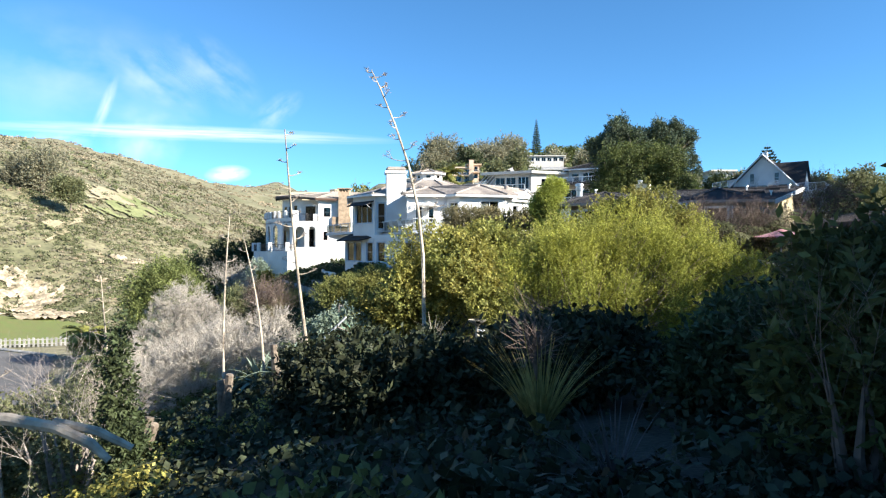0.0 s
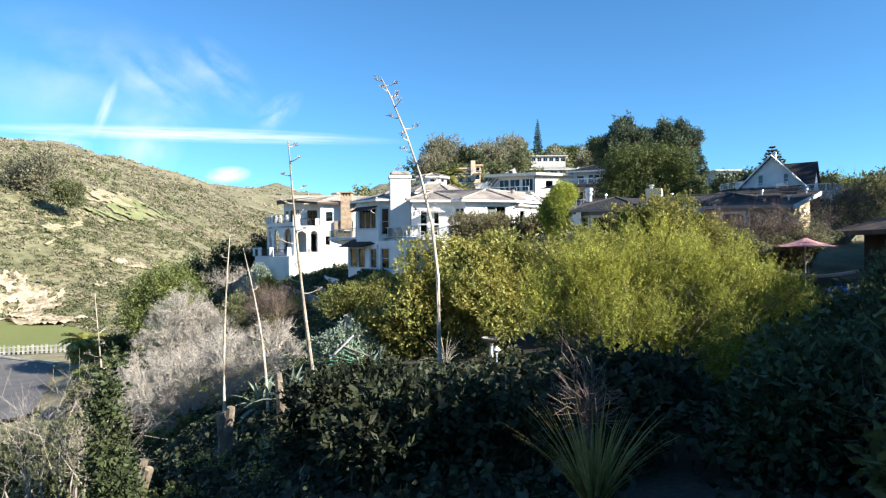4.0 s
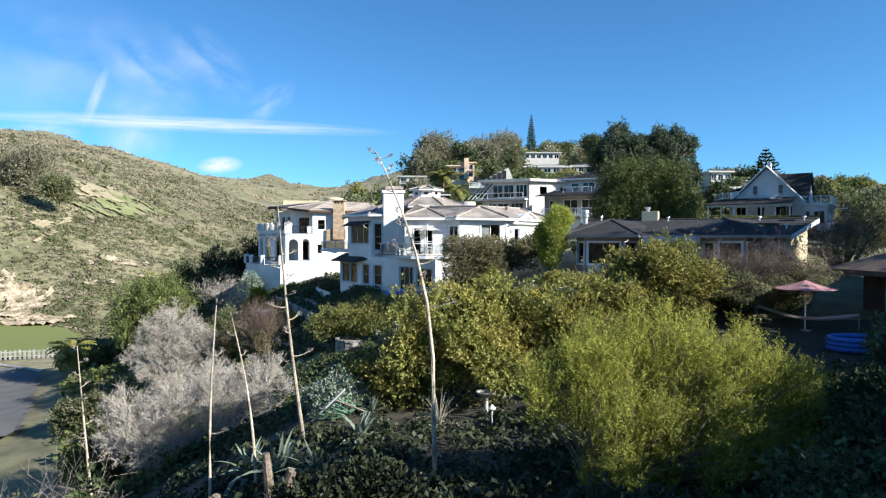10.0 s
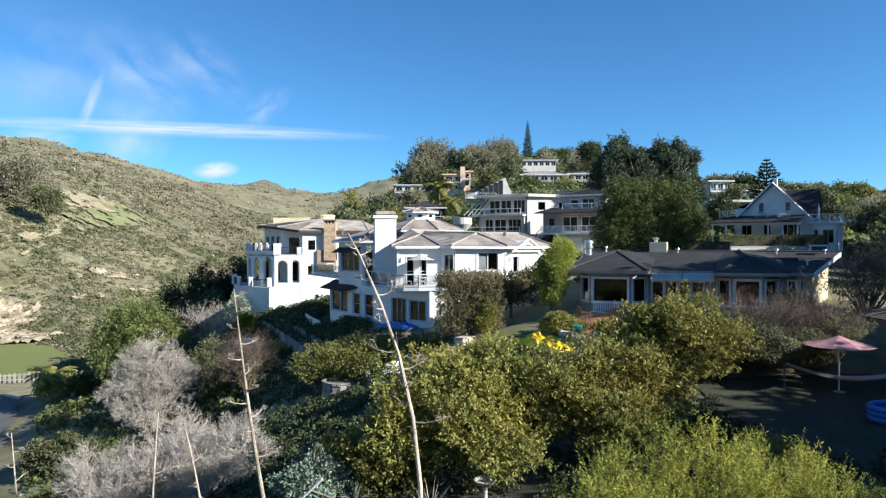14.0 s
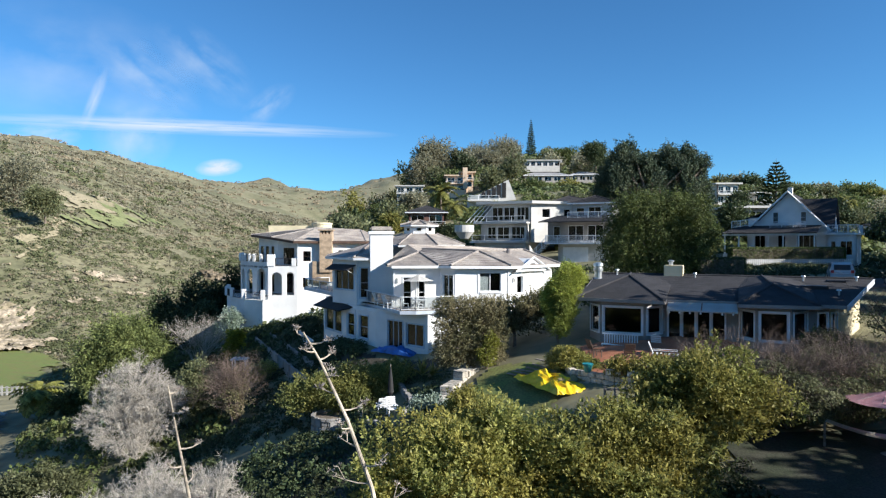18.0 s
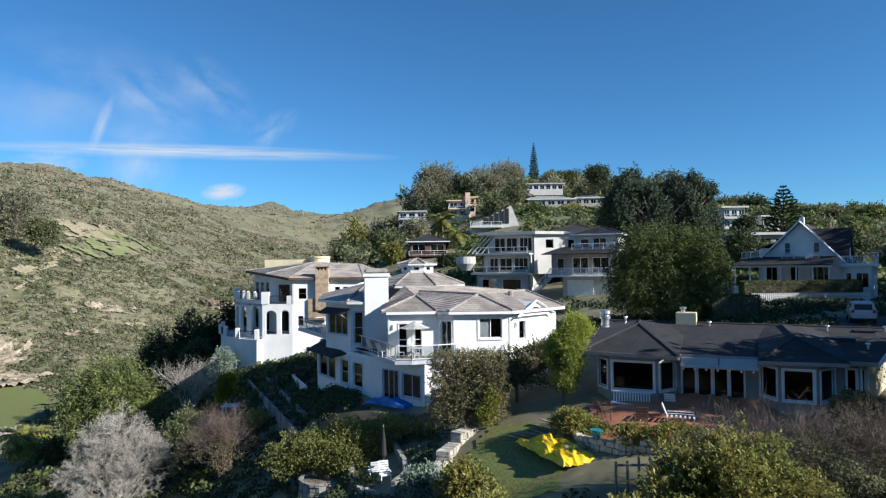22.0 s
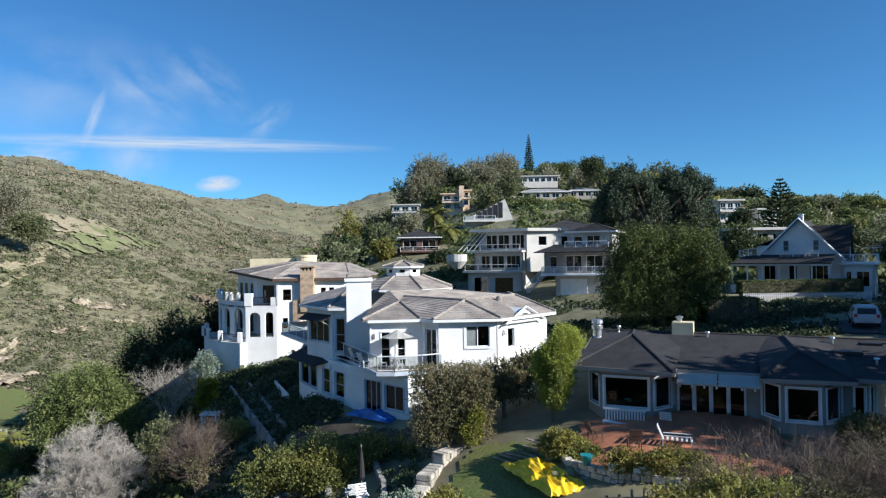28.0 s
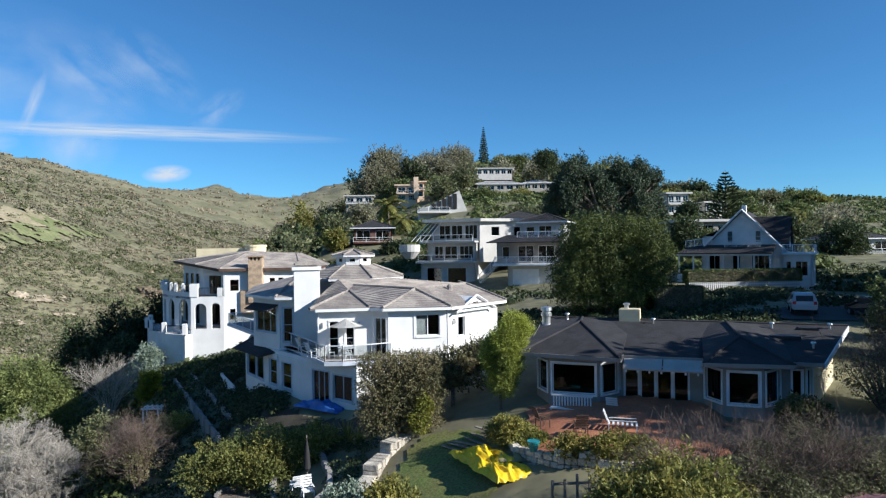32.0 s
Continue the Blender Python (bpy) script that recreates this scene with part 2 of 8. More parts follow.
def lathe(profile, at=(0, 0, 0), sides=16):
    """A turned shape: pairs of radius and height."""
    bm = bmesh.new()
    rings = [[bm.verts.new((at[0] + r * math.cos(2 * math.pi * k / sides), at[1] + r * math.sin(2 * math.pi * k / sides), at[2] + h)) for k in range(sides)] for r, h in profile]
    for a, b in zip(rings, rings[1:]):
        for k in range(sides):
            bm.faces.new((a[k], a[(k + 1) % sides], b[(k + 1) % sides], b[k]))
    bm.faces.new(rings[0][::-1])
    bm.faces.new(rings[-1])
    return bm


def prism(poly, z0, z1):
    """A solid over a plan polygon."""
    bm = bmesh.new()
    lo, hi = [bm.verts.new((x, y, z0)) for x, y in poly], [bm.verts.new((x, y, z1)) for x, y in poly]
    n = len(poly)
    for i in range(n):
        bm.faces.new((lo[i], lo[(i + 1) % n], hi[(i + 1) % n], hi[i]))
    bm.faces.new(lo[::-1])
    bm.faces.new(hi)
    return bm


def along(p0, p1):
    """A pose with x along the wall from p0 to p1 (plan points), y into the house, z up."""
    d = Vector((p1[0] - p0[0], p1[1] - p0[1]))
    return Matrix.Translation((p0[0], p0[1], 0)) @ Matrix.Rotation(math.atan2(d.y, d.x), 4, "Z"), d.length


def window(house, m, u0, u1, z0, z1, bars=(1, 1), frame_mat=None, name="window", depth=0.05, trim=0.0):
    """Frame, mullions and a pane in an opening; bars: how many panes across and up."""
    frame_mat = frame_mat or TRIM
    bm = bmesh.new()
    w = 0.055
    outer, inner = ((u0, z0), (u1, z0), (u1, z1), (u0, z1)), ((u0 + w, z0 + w), (u1 - w, z0 + w), (u1 - w, z1 - w), (u0 + w, z1 - w))
    ring = [[bm.verts.new(m @ Vector((u, y, z))) for u, z in loop] for loop, y in ((outer, depth), (inner, depth), (inner, depth + 0.07), (outer, depth + 0.07))]
    for p, q in zip(ring, ring[1:] + ring[:1]):
        for i in range(4):
            bm.faces.new((p[i], p[(i + 1) % 4], q[(i + 1) % 4], q[i]))
    ob = part(name, bm, frame_mat, house)
    for i in range(1, bars[0]):
        c = u0 + (u1 - u0) * i / bars[0]
        part("mullion", box(c - 0.03, c + 0.03, depth + 0.004, depth + 0.06, z0 + w, z1 - w, m), frame_mat, ob)
    for i in range(1, bars[1]):
        c = z0 + (z1 - z0) * i / bars[1]
        part("glazing_bar", box(u0 + w, u1 - w, depth + 0.008, depth + 0.056, c - 0.02, c + 0.02, m), frame_mat, ob)
    pane = part("pane", box(u0 + w, u1 - w, depth + 0.03, depth + 0.042, z0 + w, z1 - w, m), GLASS, ob)
    pane.visible_shadow = False
    if trim:
        bm = bmesh.new()
        add_box(bm, u0 - trim, u0, -0.05, 0.01, z0 - trim, z1 + trim, m)
        add_box(bm, u1, u1 + trim, -0.05, 0.01, z0 - trim, z1 + trim, m)
        add_box(bm, u0, u1, -0.05, 0.01, z1, z1 + trim, m)
        add_box(bm, u0, u1, -0.08, 0.01, z0 - trim, z0, m)
        part("window_trim", bm, frame_mat, house)
    return ob


def wall(house, p0, p1, z0, z1, mat, openings=(), thick=0.22, name="wall", frame_mat=None, trim=0.09):
    """A wall between two plan points with openings (u0, u1, z0, z1, panes across, panes up), a window in each."""
    m, length = along(p0, p1)
    us = sorted({0.0, length, *[o[0] for o in openings], *[o[1] for o in openings]})
    zs = sorted({z0, z1, *[o[2] for o in openings], *[o[3] for o in openings]})
    nu, nz = len(us) - 1, len(zs) - 1

    def solid(i, k):
        if not (0 <= i < nu and 0 <= k < nz):
            return False
        u, z = (us[i] + us[i + 1]) / 2, (zs[k] + zs[k + 1]) / 2
        return not any(o[0] < u < o[1] and o[2] < z < o[3] for o in openings)

    bm = bmesh.new()
    vert = {}

    def v(i, k, s):
        if (i, k, s) not in vert:
            vert[i, k, s] = bm.verts.new(m @ Vector((us[i], s * thick, zs[k])))
        return vert[i, k, s]

    for i in range(nu):
        for k in range(nz):
            if not solid(i, k):
                continue
            bm.faces.new((v(i, k, 0), v(i + 1, k, 0), v(i + 1, k + 1, 0), v(i, k + 1, 0)))
            bm.faces.new((v(i, k + 1, 1), v(i + 1, k + 1, 1), v(i + 1, k, 1), v(i, k, 1)))
            for di, dk, a, b in ((-1, 0, (0, 0), (0, 1)), (1, 0, (1, 1), (1, 0)), (0, -1, (1, 0), (0, 0)), (0, 1, (0, 1), (1, 1))):
                if not solid(i + di, k + dk):
                    bm.faces.new((v(i + a[0], k + a[1], 0), v(i + b[0], k + b[1], 0), v(i + b[0], k + b[1], 1), v(i + a[0], k + a[1], 1)))
    ob = part(name, bm, mat, house)
    for o in openings:
        window(house, m, o[0], o[1], o[2], o[3], (o[4], o[5]) if len(o) > 5 else (1, 1), frame_mat, trim=trim, depth=0.07)
    return ob


def clip(poly, point, normal):
    out = []
    for a, b in zip(poly, poly[1:] + poly[:1]):
        da, db = (a - point).dot(normal), (b - point).dot(normal)
        if da >= 0:
            out.append(a)
        if da * db < 0:
            out.append(a + (b - a) * (da / (da - db)))
    return out


def slope(house, points, mat, course=0.36, lift=0.035, name="roof_slope", thick=0.1):
    """A roof plane in overlapping courses; points: its corners in 3D."""
    poly = [Vector(p) for p in points]
    n = (poly[1] - poly[0]).cross(poly[2] - poly[0]).normalized()
    if n.z < 0:
        n, poly = -n, poly[::-1]
    up = (Vector((0, 0, 1)) - n * n.z)
    bm = bmesh.new()
    base = [bm.verts.new(p - n * thick) for p in poly]
    bm.faces.new(base[::-1])
    top = [bm.verts.new(p - n * 0.005) for p in poly]
    for i in range(len(poly)):
        j = (i + 1) % len(poly)
        bm.faces.new((base[i], base[j], top[j], top[i]))
    if up.length < 0.02:
        bm.faces.new(top)
        return part(name, bm, mat, house)
    up.normalize()
    s = [p.dot(up) for p in poly]
    k, lo = 0, min(s)
    while lo + k * course < max(s) - 1e-4:
        a, b = lo + k * course, lo + (k + 1) * course
        band = clip(clip(poly, up * a, up), up * b, -up)
        k += 1
        if len(band) < 3:
            continue
        vs = [bm.verts.new(p + n * lift * (1 - (p.dot(up) - a) / course)) for p in band]
        bm.faces.new(vs)
        low = [v for v, p in zip(vs, band) if abs(p.dot(up) - a) < 1e-4]
        if len(low) == 2:
            q = [bm.verts.new(v.co - n * lift) for v in low]
            bm.faces.new((low[0], low[1], q[1], q[0]))
    bmesh.ops.remove_doubles(bm, verts=bm.verts[:], dist=0.006)
    return part(name, bm, mat, house)


def caps(house, a, b, mat, r=0.11, name="ridge_tile"):
    """Overlapping ridge tiles, or one rolled ridge on shingle roofs."""
    a, b = Vector(a), Vector(b)
    if mat is not TILE:
        return part("ridge", bar(a, b, r, r, 7), mat, house)
    n = max(2, int((b - a).length / 0.5))
    for i in range(n):
        part(name, bar(a.lerp(b, i / n), a.lerp(b, (i + 1.08) / n if i < n - 1 else 1), r, r * 0.86, 7), mat, house)


def fascia(house, pts, mat, h=0.2, t=0.05, name="fascia"):
    """Boards under the eaves along points, one for each straight run."""
    ob = None
    for a, b in zip(pts, pts[1:]):
        bm = bmesh.new()
        a, b = Vector(a), Vector(b)
        d = (b - a).normalized()
        side = Vector((d.y, -d.x, 0)).normalized() * t
        vs = [bm.verts.new(p) for p in (a, b, b - Vector((0, 0, h)), a - Vector((0, 0, h)), a + side, b + side, b + side - Vector((0, 0, h)), a + side - Vector((0, 0, h)))]
        for f in ((0, 1, 2, 3), (7, 6, 5, 4), (0, 4, 5, 1), (3, 2, 6, 7), (0, 3, 7, 4), (1, 5, 6, 2)):
            bm.faces.new([vs[i] for i in f])
        ob = part(name, bm, mat, house)
    return ob


def hip(house, x0, x1, y0, y1, z, rise, mat, over=0.5, m=None, fmat=None, course=0.36):
    """A hipped roof over a rectangle, ridge along its longer side."""
    x0, x1, y0, y1 = x0 - over, x1 + over, y0 - over, y1 + over
    w, d = x1 - x0, y1 - y0
    if w >= d:
        r0, r1 = (x0 + d / 2, (y0 + y1) / 2), (x1 - d / 2, (y0 + y1) / 2)
    else:
        r0, r1 = ((x0 + x1) / 2, y0 + w / 2), ((x0 + x1) / 2, y1 - w / 2)
    c = [(x0, y0, z), (x1, y0, z), (x1, y1, z), (x0, y1, z), (*r0, z + rise), (*r1, z + rise)]
    c = [(m @ Vector(p)) if m else Vector(p) for p in c]
    faces = ((0, 1, 5, 4), (1, 2, 5), (2, 3, 4, 5), (3, 0, 4)) if w >= d else ((0, 1, 4), (1, 2, 5, 4), (2, 3, 5), (3, 0, 4, 5))
    for f in faces:
        pts = [c[i] for i in f]
        if len(pts) == 4 and (pts[2] - pts[3]).length < 0.05:
            pts = pts[:3]
        slope(house, pts, mat, course)
    ends = ((0, 4), (3, 4), (1, 5), (2, 5), (4, 5)) if w >= d else ((0, 4), (1, 4), (2, 5), (3, 5), (4, 5))
    for a, b in ends:
        if (c[a] - c[b]).length > 0.3:
            caps(house, c[a], c[b], mat)
    fascia(house, [c[3], c[0], c[1], c[2]], fmat or TRIM)


def railing(parent, pts, h, mat, glass=False, spacing=1.2, balusters=0.0, name="railing"):
    """Posts, rails and panes or balusters along 3D points."""
    rail = part(name, bmesh.new(), mat, parent)
    bm = bmesh.new()
    for a, b in zip(pts, pts[1:]):
        a, b = Vector(a), Vector(b)
        n = max(1, round((b - a).length / spacing))
        up = Vector((0, 0, 1))
        add_bar(bm, a + up * h, b + up * h, 0.04, sides=6)
        part("lower_rail", bar(a + up * 0.1, b + up * 0.1, 0.03, sides=6), mat, rail)
        for i in range(n + 1):
            p = a.lerp(b, i / n)
            part("post", bar(p, p + up * h, 0.045), mat, rail)
        if balusters:
            k = int((b - a).length / balusters)
            for i in range(1, k):
                p = a.lerp(b, i / k)
                part("baluster", bar(p + up * 0.1, p + up * h, 0.016, sides=4), mat, rail)
        if glass:
            d = b - a
            g = bmesh.new()
            vs = [g.verts.new(p) for p in (a + up * 0.14, b + up * 0.14, b + up * (h - 0.06), a + up * (h - 0.06))]
            g.faces.new(vs)
            bmesh.ops.solidify(g, geom=g.faces[:], thickness=0.012)
            part("pane", g, GLASS, rail).visible_shadow = False
    bmesh.ops.recalc_face_normals(bm, faces=bm.faces)
    old = Vector(rail.parent.location) if rail.parent and not rail.parent.parent else Vector((0, 0, 0))
    bm.transform(Matrix.Translation(-old))
    bm.to_mesh(rail.data)
    bm.free()
    return rail


# ---- planting helpers ----
def leaf_quads(blobs, count, size, seed, shell=0.55, stretch=1.6, droop=0.0, lumpy=0.35):
    """Leaves spread over lumpy blobs (x, y, z, rx, ry, rz): an array (n, 4, 3)."""
    r = np.random.default_rng(seed)
    b = np.array(blobs, float)
    vol = (b[:, 3] * b[:, 4] * b[:, 5]) ** (2 / 3)
    who = r.choice(len(b), count, p=vol / vol.sum())
    d = r.normal(size=(count, 3))
    d /= np.linalg.norm(d, axis=1)[:, None]
    ph = r.uniform(0, 6.28, (len(b), 4))
    lump = 1 + lumpy * (np.sin(3.1 * d[:, 0] + 2.3 * d[:, 2] + ph[who, 0]) * np.sin(2.7 * d[:, 1] + ph[who, 1]) + 0.6 * np.sin(6.3 * d[:, 0] + ph[who, 2]) * np.sin(5.7 * d[:, 2] + 4 * d[:, 1] + ph[who, 3]))
    rad = lump * (1 - shell * r.random(count) ** 1.8)
    c = b[who, :3] + d * rad[:, None] * b[who, 3:]
    nrm = d * 0.6 + r.normal(size=(count, 3)) * 0.6 + np.array([0, 0, 0.3])
    nrm /= np.linalg.norm(nrm, axis=1)[:, None]
    t = np.cross(nrm, r.normal(size=(count, 3)) + np.array([0, 0, -droop * 3]))
    if droop:
        t = r.normal(size=(count, 3)) * (1 - droop) + np.array([0, 0, -droop * 1.5])
        t -= nrm * (t * nrm).sum(1)[:, None]
    t /= np.linalg.norm(t, axis=1)[:, None] + 1e-9
    s = np.cross(nrm, t)
    size = size * r.uniform(0.6, 1.35, count)[:, None]
    t, s = t * size * stretch / 2, s * size / 2
    return np.stack([c - t, c + s - 0.15 * t, c + t, c - s - 0.15 * t], 1)


def sprig_quads(blobs, count, per, length, leaf, seed, up=0.5, stretch=2.4, shell=0.7, lumpy=0.35, spread=0.75):
    """Sprigs with leaves along them, over lumpy blobs (x, y, z, rx, ry, rz): an array (n, 4, 3)."""
    r = np.random.default_rng(seed)
    b = np.array(blobs, float)
    vol = (b[:, 3] * b[:, 4] * b[:, 5]) ** (2 / 3)
    who = r.choice(len(b), count, p=vol / vol.sum())
    d = r.normal(size=(count, 3))
    d /= np.linalg.norm(d, axis=1)[:, None]
    ph = r.uniform(0, 6.28, (len(b), 4))
    lump = 1 + lumpy * (np.sin(3.1 * d[:, 0] + 2.3 * d[:, 2] + ph[who, 0]) * np.sin(2.7 * d[:, 1] + ph[who, 1]) + 0.6 * np.sin(6.3 * d[:, 0] + ph[who, 2]) * np.sin(5.7 * d[:, 2] + 4 * d[:, 1] + ph[who, 3]))
    rad = lump * (1 - shell * r.random(count) ** 1.6)
    o = b[who, :3] + d * rad[:, None] * b[who, 3:]
    way = d + np.array([0, 0, up]) + r.normal(size=(count, 3)) * 0.4
    way /= np.linalg.norm(way, axis=1)[:, None]
    n = count * per
    k = np.tile(np.arange(per), count)
    o, way = np.repeat(o, per, 0), np.repeat(way, per, 0)
    ln = np.repeat(length * r.uniform(0.6, 1.4, count), per)
    side = r.normal(size=(n, 3))
    side -= way * (side * way).sum(1)[:, None]
    side /= np.linalg.norm(side, axis=1)[:, None] + 1e-9
    t = way * 0.6 + side * spread
    t /= np.linalg.norm(t, axis=1)[:, None]
    s = np.cross(t, r.normal(size=(n, 3)))
    s /= np.linalg.norm(s, axis=1)[:, None] + 1e-9
    size = (leaf * r.uniform(0.6, 1.35, n))[:, None]
    c = o + way * (ln * (k + r.random(n)) / per)[:, None] + t * size * stretch / 2
    t, s = t * size * stretch / 2, s * size / 2
    return np.stack([c - t, c + s - 0.15 * t, c + t, c - s - 0.15 * t], 1)


def limbs(base, targets, r0, seed, bend=0.25, split=0.45, sides=6):
    """A trunk that forks into limbs that reach the targets."""
    r = random.Random(seed)
    bm = bmesh.new()
    base = Vector(base)
    mid = sum((Vector(t) for t in targets), Vector()) / len(targets)
    fork = base.lerp(Vector((base.x * 0.5 + mid.x * 0.5, base.y * 0.5 + mid.y * 0.5, mid.z)), split)
    add_tube(bm, [base - Vector((0, 0, 0.3)), base.lerp(fork, 0.5) + Vector((r.uniform(-1, 1), r.uniform(-1, 1), 0)) * r0 * 0.5, fork], [r0 * 1.25, r0, r0 * 0.85], 8)
    for t in targets:
        t = Vector(t)
        k = fork.lerp(t, 0.5) + Vector((r.uniform(-1, 1), r.uniform(-1, 1), r.uniform(0, 1))) * (t - fork).length * bend * 0.5
        add_tube(bm, [fork, fork.lerp(k, 0.6), k, t], [r0 * 0.6, r0 * 0.5, r0 * 0.35, r0 * 0.1], sides)
    return bm


def tree(name, base, blobs, count, size, leafmat, label, category, seed, trunk=0.2, bark=None, group="", up=0.4, split=0.45, stretch=2.0, lumpy=0.35, shell=0.7, length=None, per=6):
    """A thing with a trunk and a crown of leafy sprigs; blobs are relative to its base."""
    ob = thing(name, base, label, category, group)
    bl = [(base[0] + b[0], base[1] + b[1], base[2] + b[2], *b[3:]) for b in blobs]
    part("trunk", limbs(base, [(b[0], b[1], b[2]) for b in bl], trunk, seed, split=split), bark or BARK, ob)
    part("crown", quads("crown", sprig_quads(bl, count // per, per, length or size * 4, size, seed, up, stretch, shell, lumpy)), leafmat, ob)
    return ob


def shrub(name, base, blobs, count, size, leafmat, label, seed, category="shrub", **kw):
    return tree(name, base, blobs, count, size, leafmat, label, category, seed, trunk=kw.pop("trunk", 0.06), split=0.15, **kw)


def clumps(places, sizes, leaves, leaf, seed, flat=0.75, loose=0.7):
    """Low scrub: many clumps of leaves, joined; places (n, 3) on the ground, sizes (n)."""
    r = np.random.default_rng(seed)
    p, s = np.repeat(np.asarray(places, float), leaves, 0), np.repeat(np.asarray(sizes, float), leaves)
    n = len(p)
    d = r.normal(size=(n, 3))
    d /= np.linalg.norm(d, axis=1)[:, None]
    d[:, 2] = np.abs(d[:, 2])
    c = p + d * (s * (1 - 0.5 * r.random(n) ** 2))[:, None] * np.array([1, 1, flat])
    nrm = d + r.normal(size=(n, 3)) * loose
    t = np.cross(nrm, r.normal(size=(n, 3)))
    t /= np.linalg.norm(t, axis=1)[:, None]
    q = np.cross(nrm, t)
    q /= np.linalg.norm(q, axis=1)[:, None]
    z = (leaf * s * r.uniform(0.5, 1.4, n))[:, None]
    t, q = t * z, q * z * 0.7
    return np.stack([c - t, c + q, c + t, c - q], 1)


def twig_quads(starts, ways, lengths, width, seed, levels=3, kids=4, spread=0.55, gravity=0.0):
    """Branching flat twigs: an array (n, 4, 3)."""
    r = np.random.default_rng(seed)
    out = []
    p, d, ln = np.array(starts, float), np.array(ways, float), np.array(lengths, float)
    w = np.full(len(p), width)
    for lev in range(levels):
        d = d / (np.linalg.norm(d, axis=1)[:, None] + 1e-9)
        e = p + d * ln[:, None]
        side = np.cross(d, r.normal(size=d.shape))
        side /= np.linalg.norm(side, axis=1)[:, None] + 1e-9
        out.append(np.stack([p - side * w[:, None] / 2, p + side * w[:, None] / 2, e + side * w[:, None] * 0.3, e - side * w[:, None] * 0.3], 1))
        if lev == levels - 1:
            break
        f = r.uniform(0.35, 1.0, (len(p), kids))
        p2 = (p[:, None] + d[:, None] * (ln[:, None] * f)[:, :, None]).reshape(-1, 3)
        d2 = (d[:, None] + r.normal(size=(len(p), kids, 3)) * spread + np.array([0, 0, 0.12 - gravity])).reshape(-1, 3)
        ln = (ln[:, None] * r.uniform(0.45, 0.8, (len(p), kids))).ravel()
        w = np.repeat(w * 0.62, kids)
        p, d = p2, d2
    return np.concatenate(out)


def bare_bush(name, base, radius, height, mat, label, seed, stems=14, levels=4, kids=4, width=0.035, category="shrub", leaves=None, spread=0.5):
    """A leafless, twiggy shrub: stems from the ground, twigs over them."""
    r = np.random.default_rng(seed)
    ob = thing(name, base, label, category)
    a = r.uniform(0, 6.28, stems)
    lean = r.uniform(0.1, 1.0, stems) ** 0.7
    start = np.array(base) + np.stack([np.cos(a) * 0.15, np.sin(a) * 0.15, a * 0 - 0.1], 1)
    ways = np.stack([np.cos(a) * lean * radius, np.sin(a) * lean * radius, np.full(stems, height)], 1)
    length = np.linalg.norm(ways, axis=1) * 0.62
    for s, w, ln in zip(start, ways, length):
        w = w / np.linalg.norm(w)
        bm = bmesh.new()
        add_tube(bm, [s, s + w * ln * 0.5 + r.normal(size=3) * 0.04 * ln, s + w * ln], [0.05 + 0.012 * height, 0.035 + 0.008 * height, 0.012], 5)
        part("stem", bm, mat, ob)
    part("twig_mass", quads("twig_mass", twig_quads(start + ways * 0.12, ways, length, width, seed, levels, kids, spread)), mat, ob)
    if leaves:
        part("foliage", quads("foliage", leaf_quads([(base[0], base[1], base[2] + height * 0.55, radius * 0.9, radius * 0.9, height * 0.45)], leaves[0], leaves[1], seed)), leaves[2], ob)
    return ob

def thicket(name, base, blobs, count, length, mat, label, seed, width):
    """A leafless bush with a rounded outline: limbs to each lobe, fine twigs all over them."""
    r = np.random.default_rng(seed)
    ob = thing(name, base, label, "shrub")
    b = np.array(blobs, float) + np.array([*base, 0, 0, 0])
    for lobe in b:
        for k in range(5):
            tip = lobe[:3] + r.normal(size=3) * lobe[3:] * 0.45
            mid = (np.array(base) + tip) / 2 + r.normal(size=3) * 0.25
            bm = bmesh.new()
            add_tube(bm, [np.array(base) + r.normal(size=3) * 0.1 - np.array([0, 0, 0.2]), mid, tip], [0.09, 0.06, 0.015], 5)
            part("limb", bm, mat, ob)
    vol = (b[:, 3] * b[:, 4] * b[:, 5]) ** (2 / 3)
    who = r.choice(len(b), count, p=vol / vol.sum())
    d = r.normal(size=(count, 3))
    d /= np.linalg.norm(d, axis=1)[:, None]
    start = b[who, :3] + d * b[who, 3:] * r.uniform(0.2, 0.75, count)[:, None]
    part("twig_mass", quads("twig_mass", twig_quads(start, d + np.array([0, 0, 0.45]), length * r.uniform(0.6, 1.3, count), width, seed, 4, 5, 0.6)), mat, ob)
    return ob


# ---- ground ----
# plan points with the ground's height: garden and slope, canyon, the hill of houses, the ridges
GARDEN = ((0, 0, 0.0), (-4, -12, 1.0), (10, -8, 1.5), (6, 8, -0.6), (14, 10, 1.2), (-4, 9, -2.4), (0, 18, -1.6), (2, 28, -2.2), (9, 24, -1.2), (-6, 29, -2.6), (6, 41, 0.3), (-6, 20, -3.2), (18, 30, 0.0), (24, 36, 1.0),
          (10, 46.5, 2.3), (19, 43.5, 2.3), (2, 50, 0.4), (-4, 46, -2.6), (-1, 57.5, 0.0), (-9, 66, -0.4), (8, 66, 4.0), (-6, 53, -2.8), (-13, 54, -5.5), (-2, 38, -2.6), (6, 45.5, 0.8))
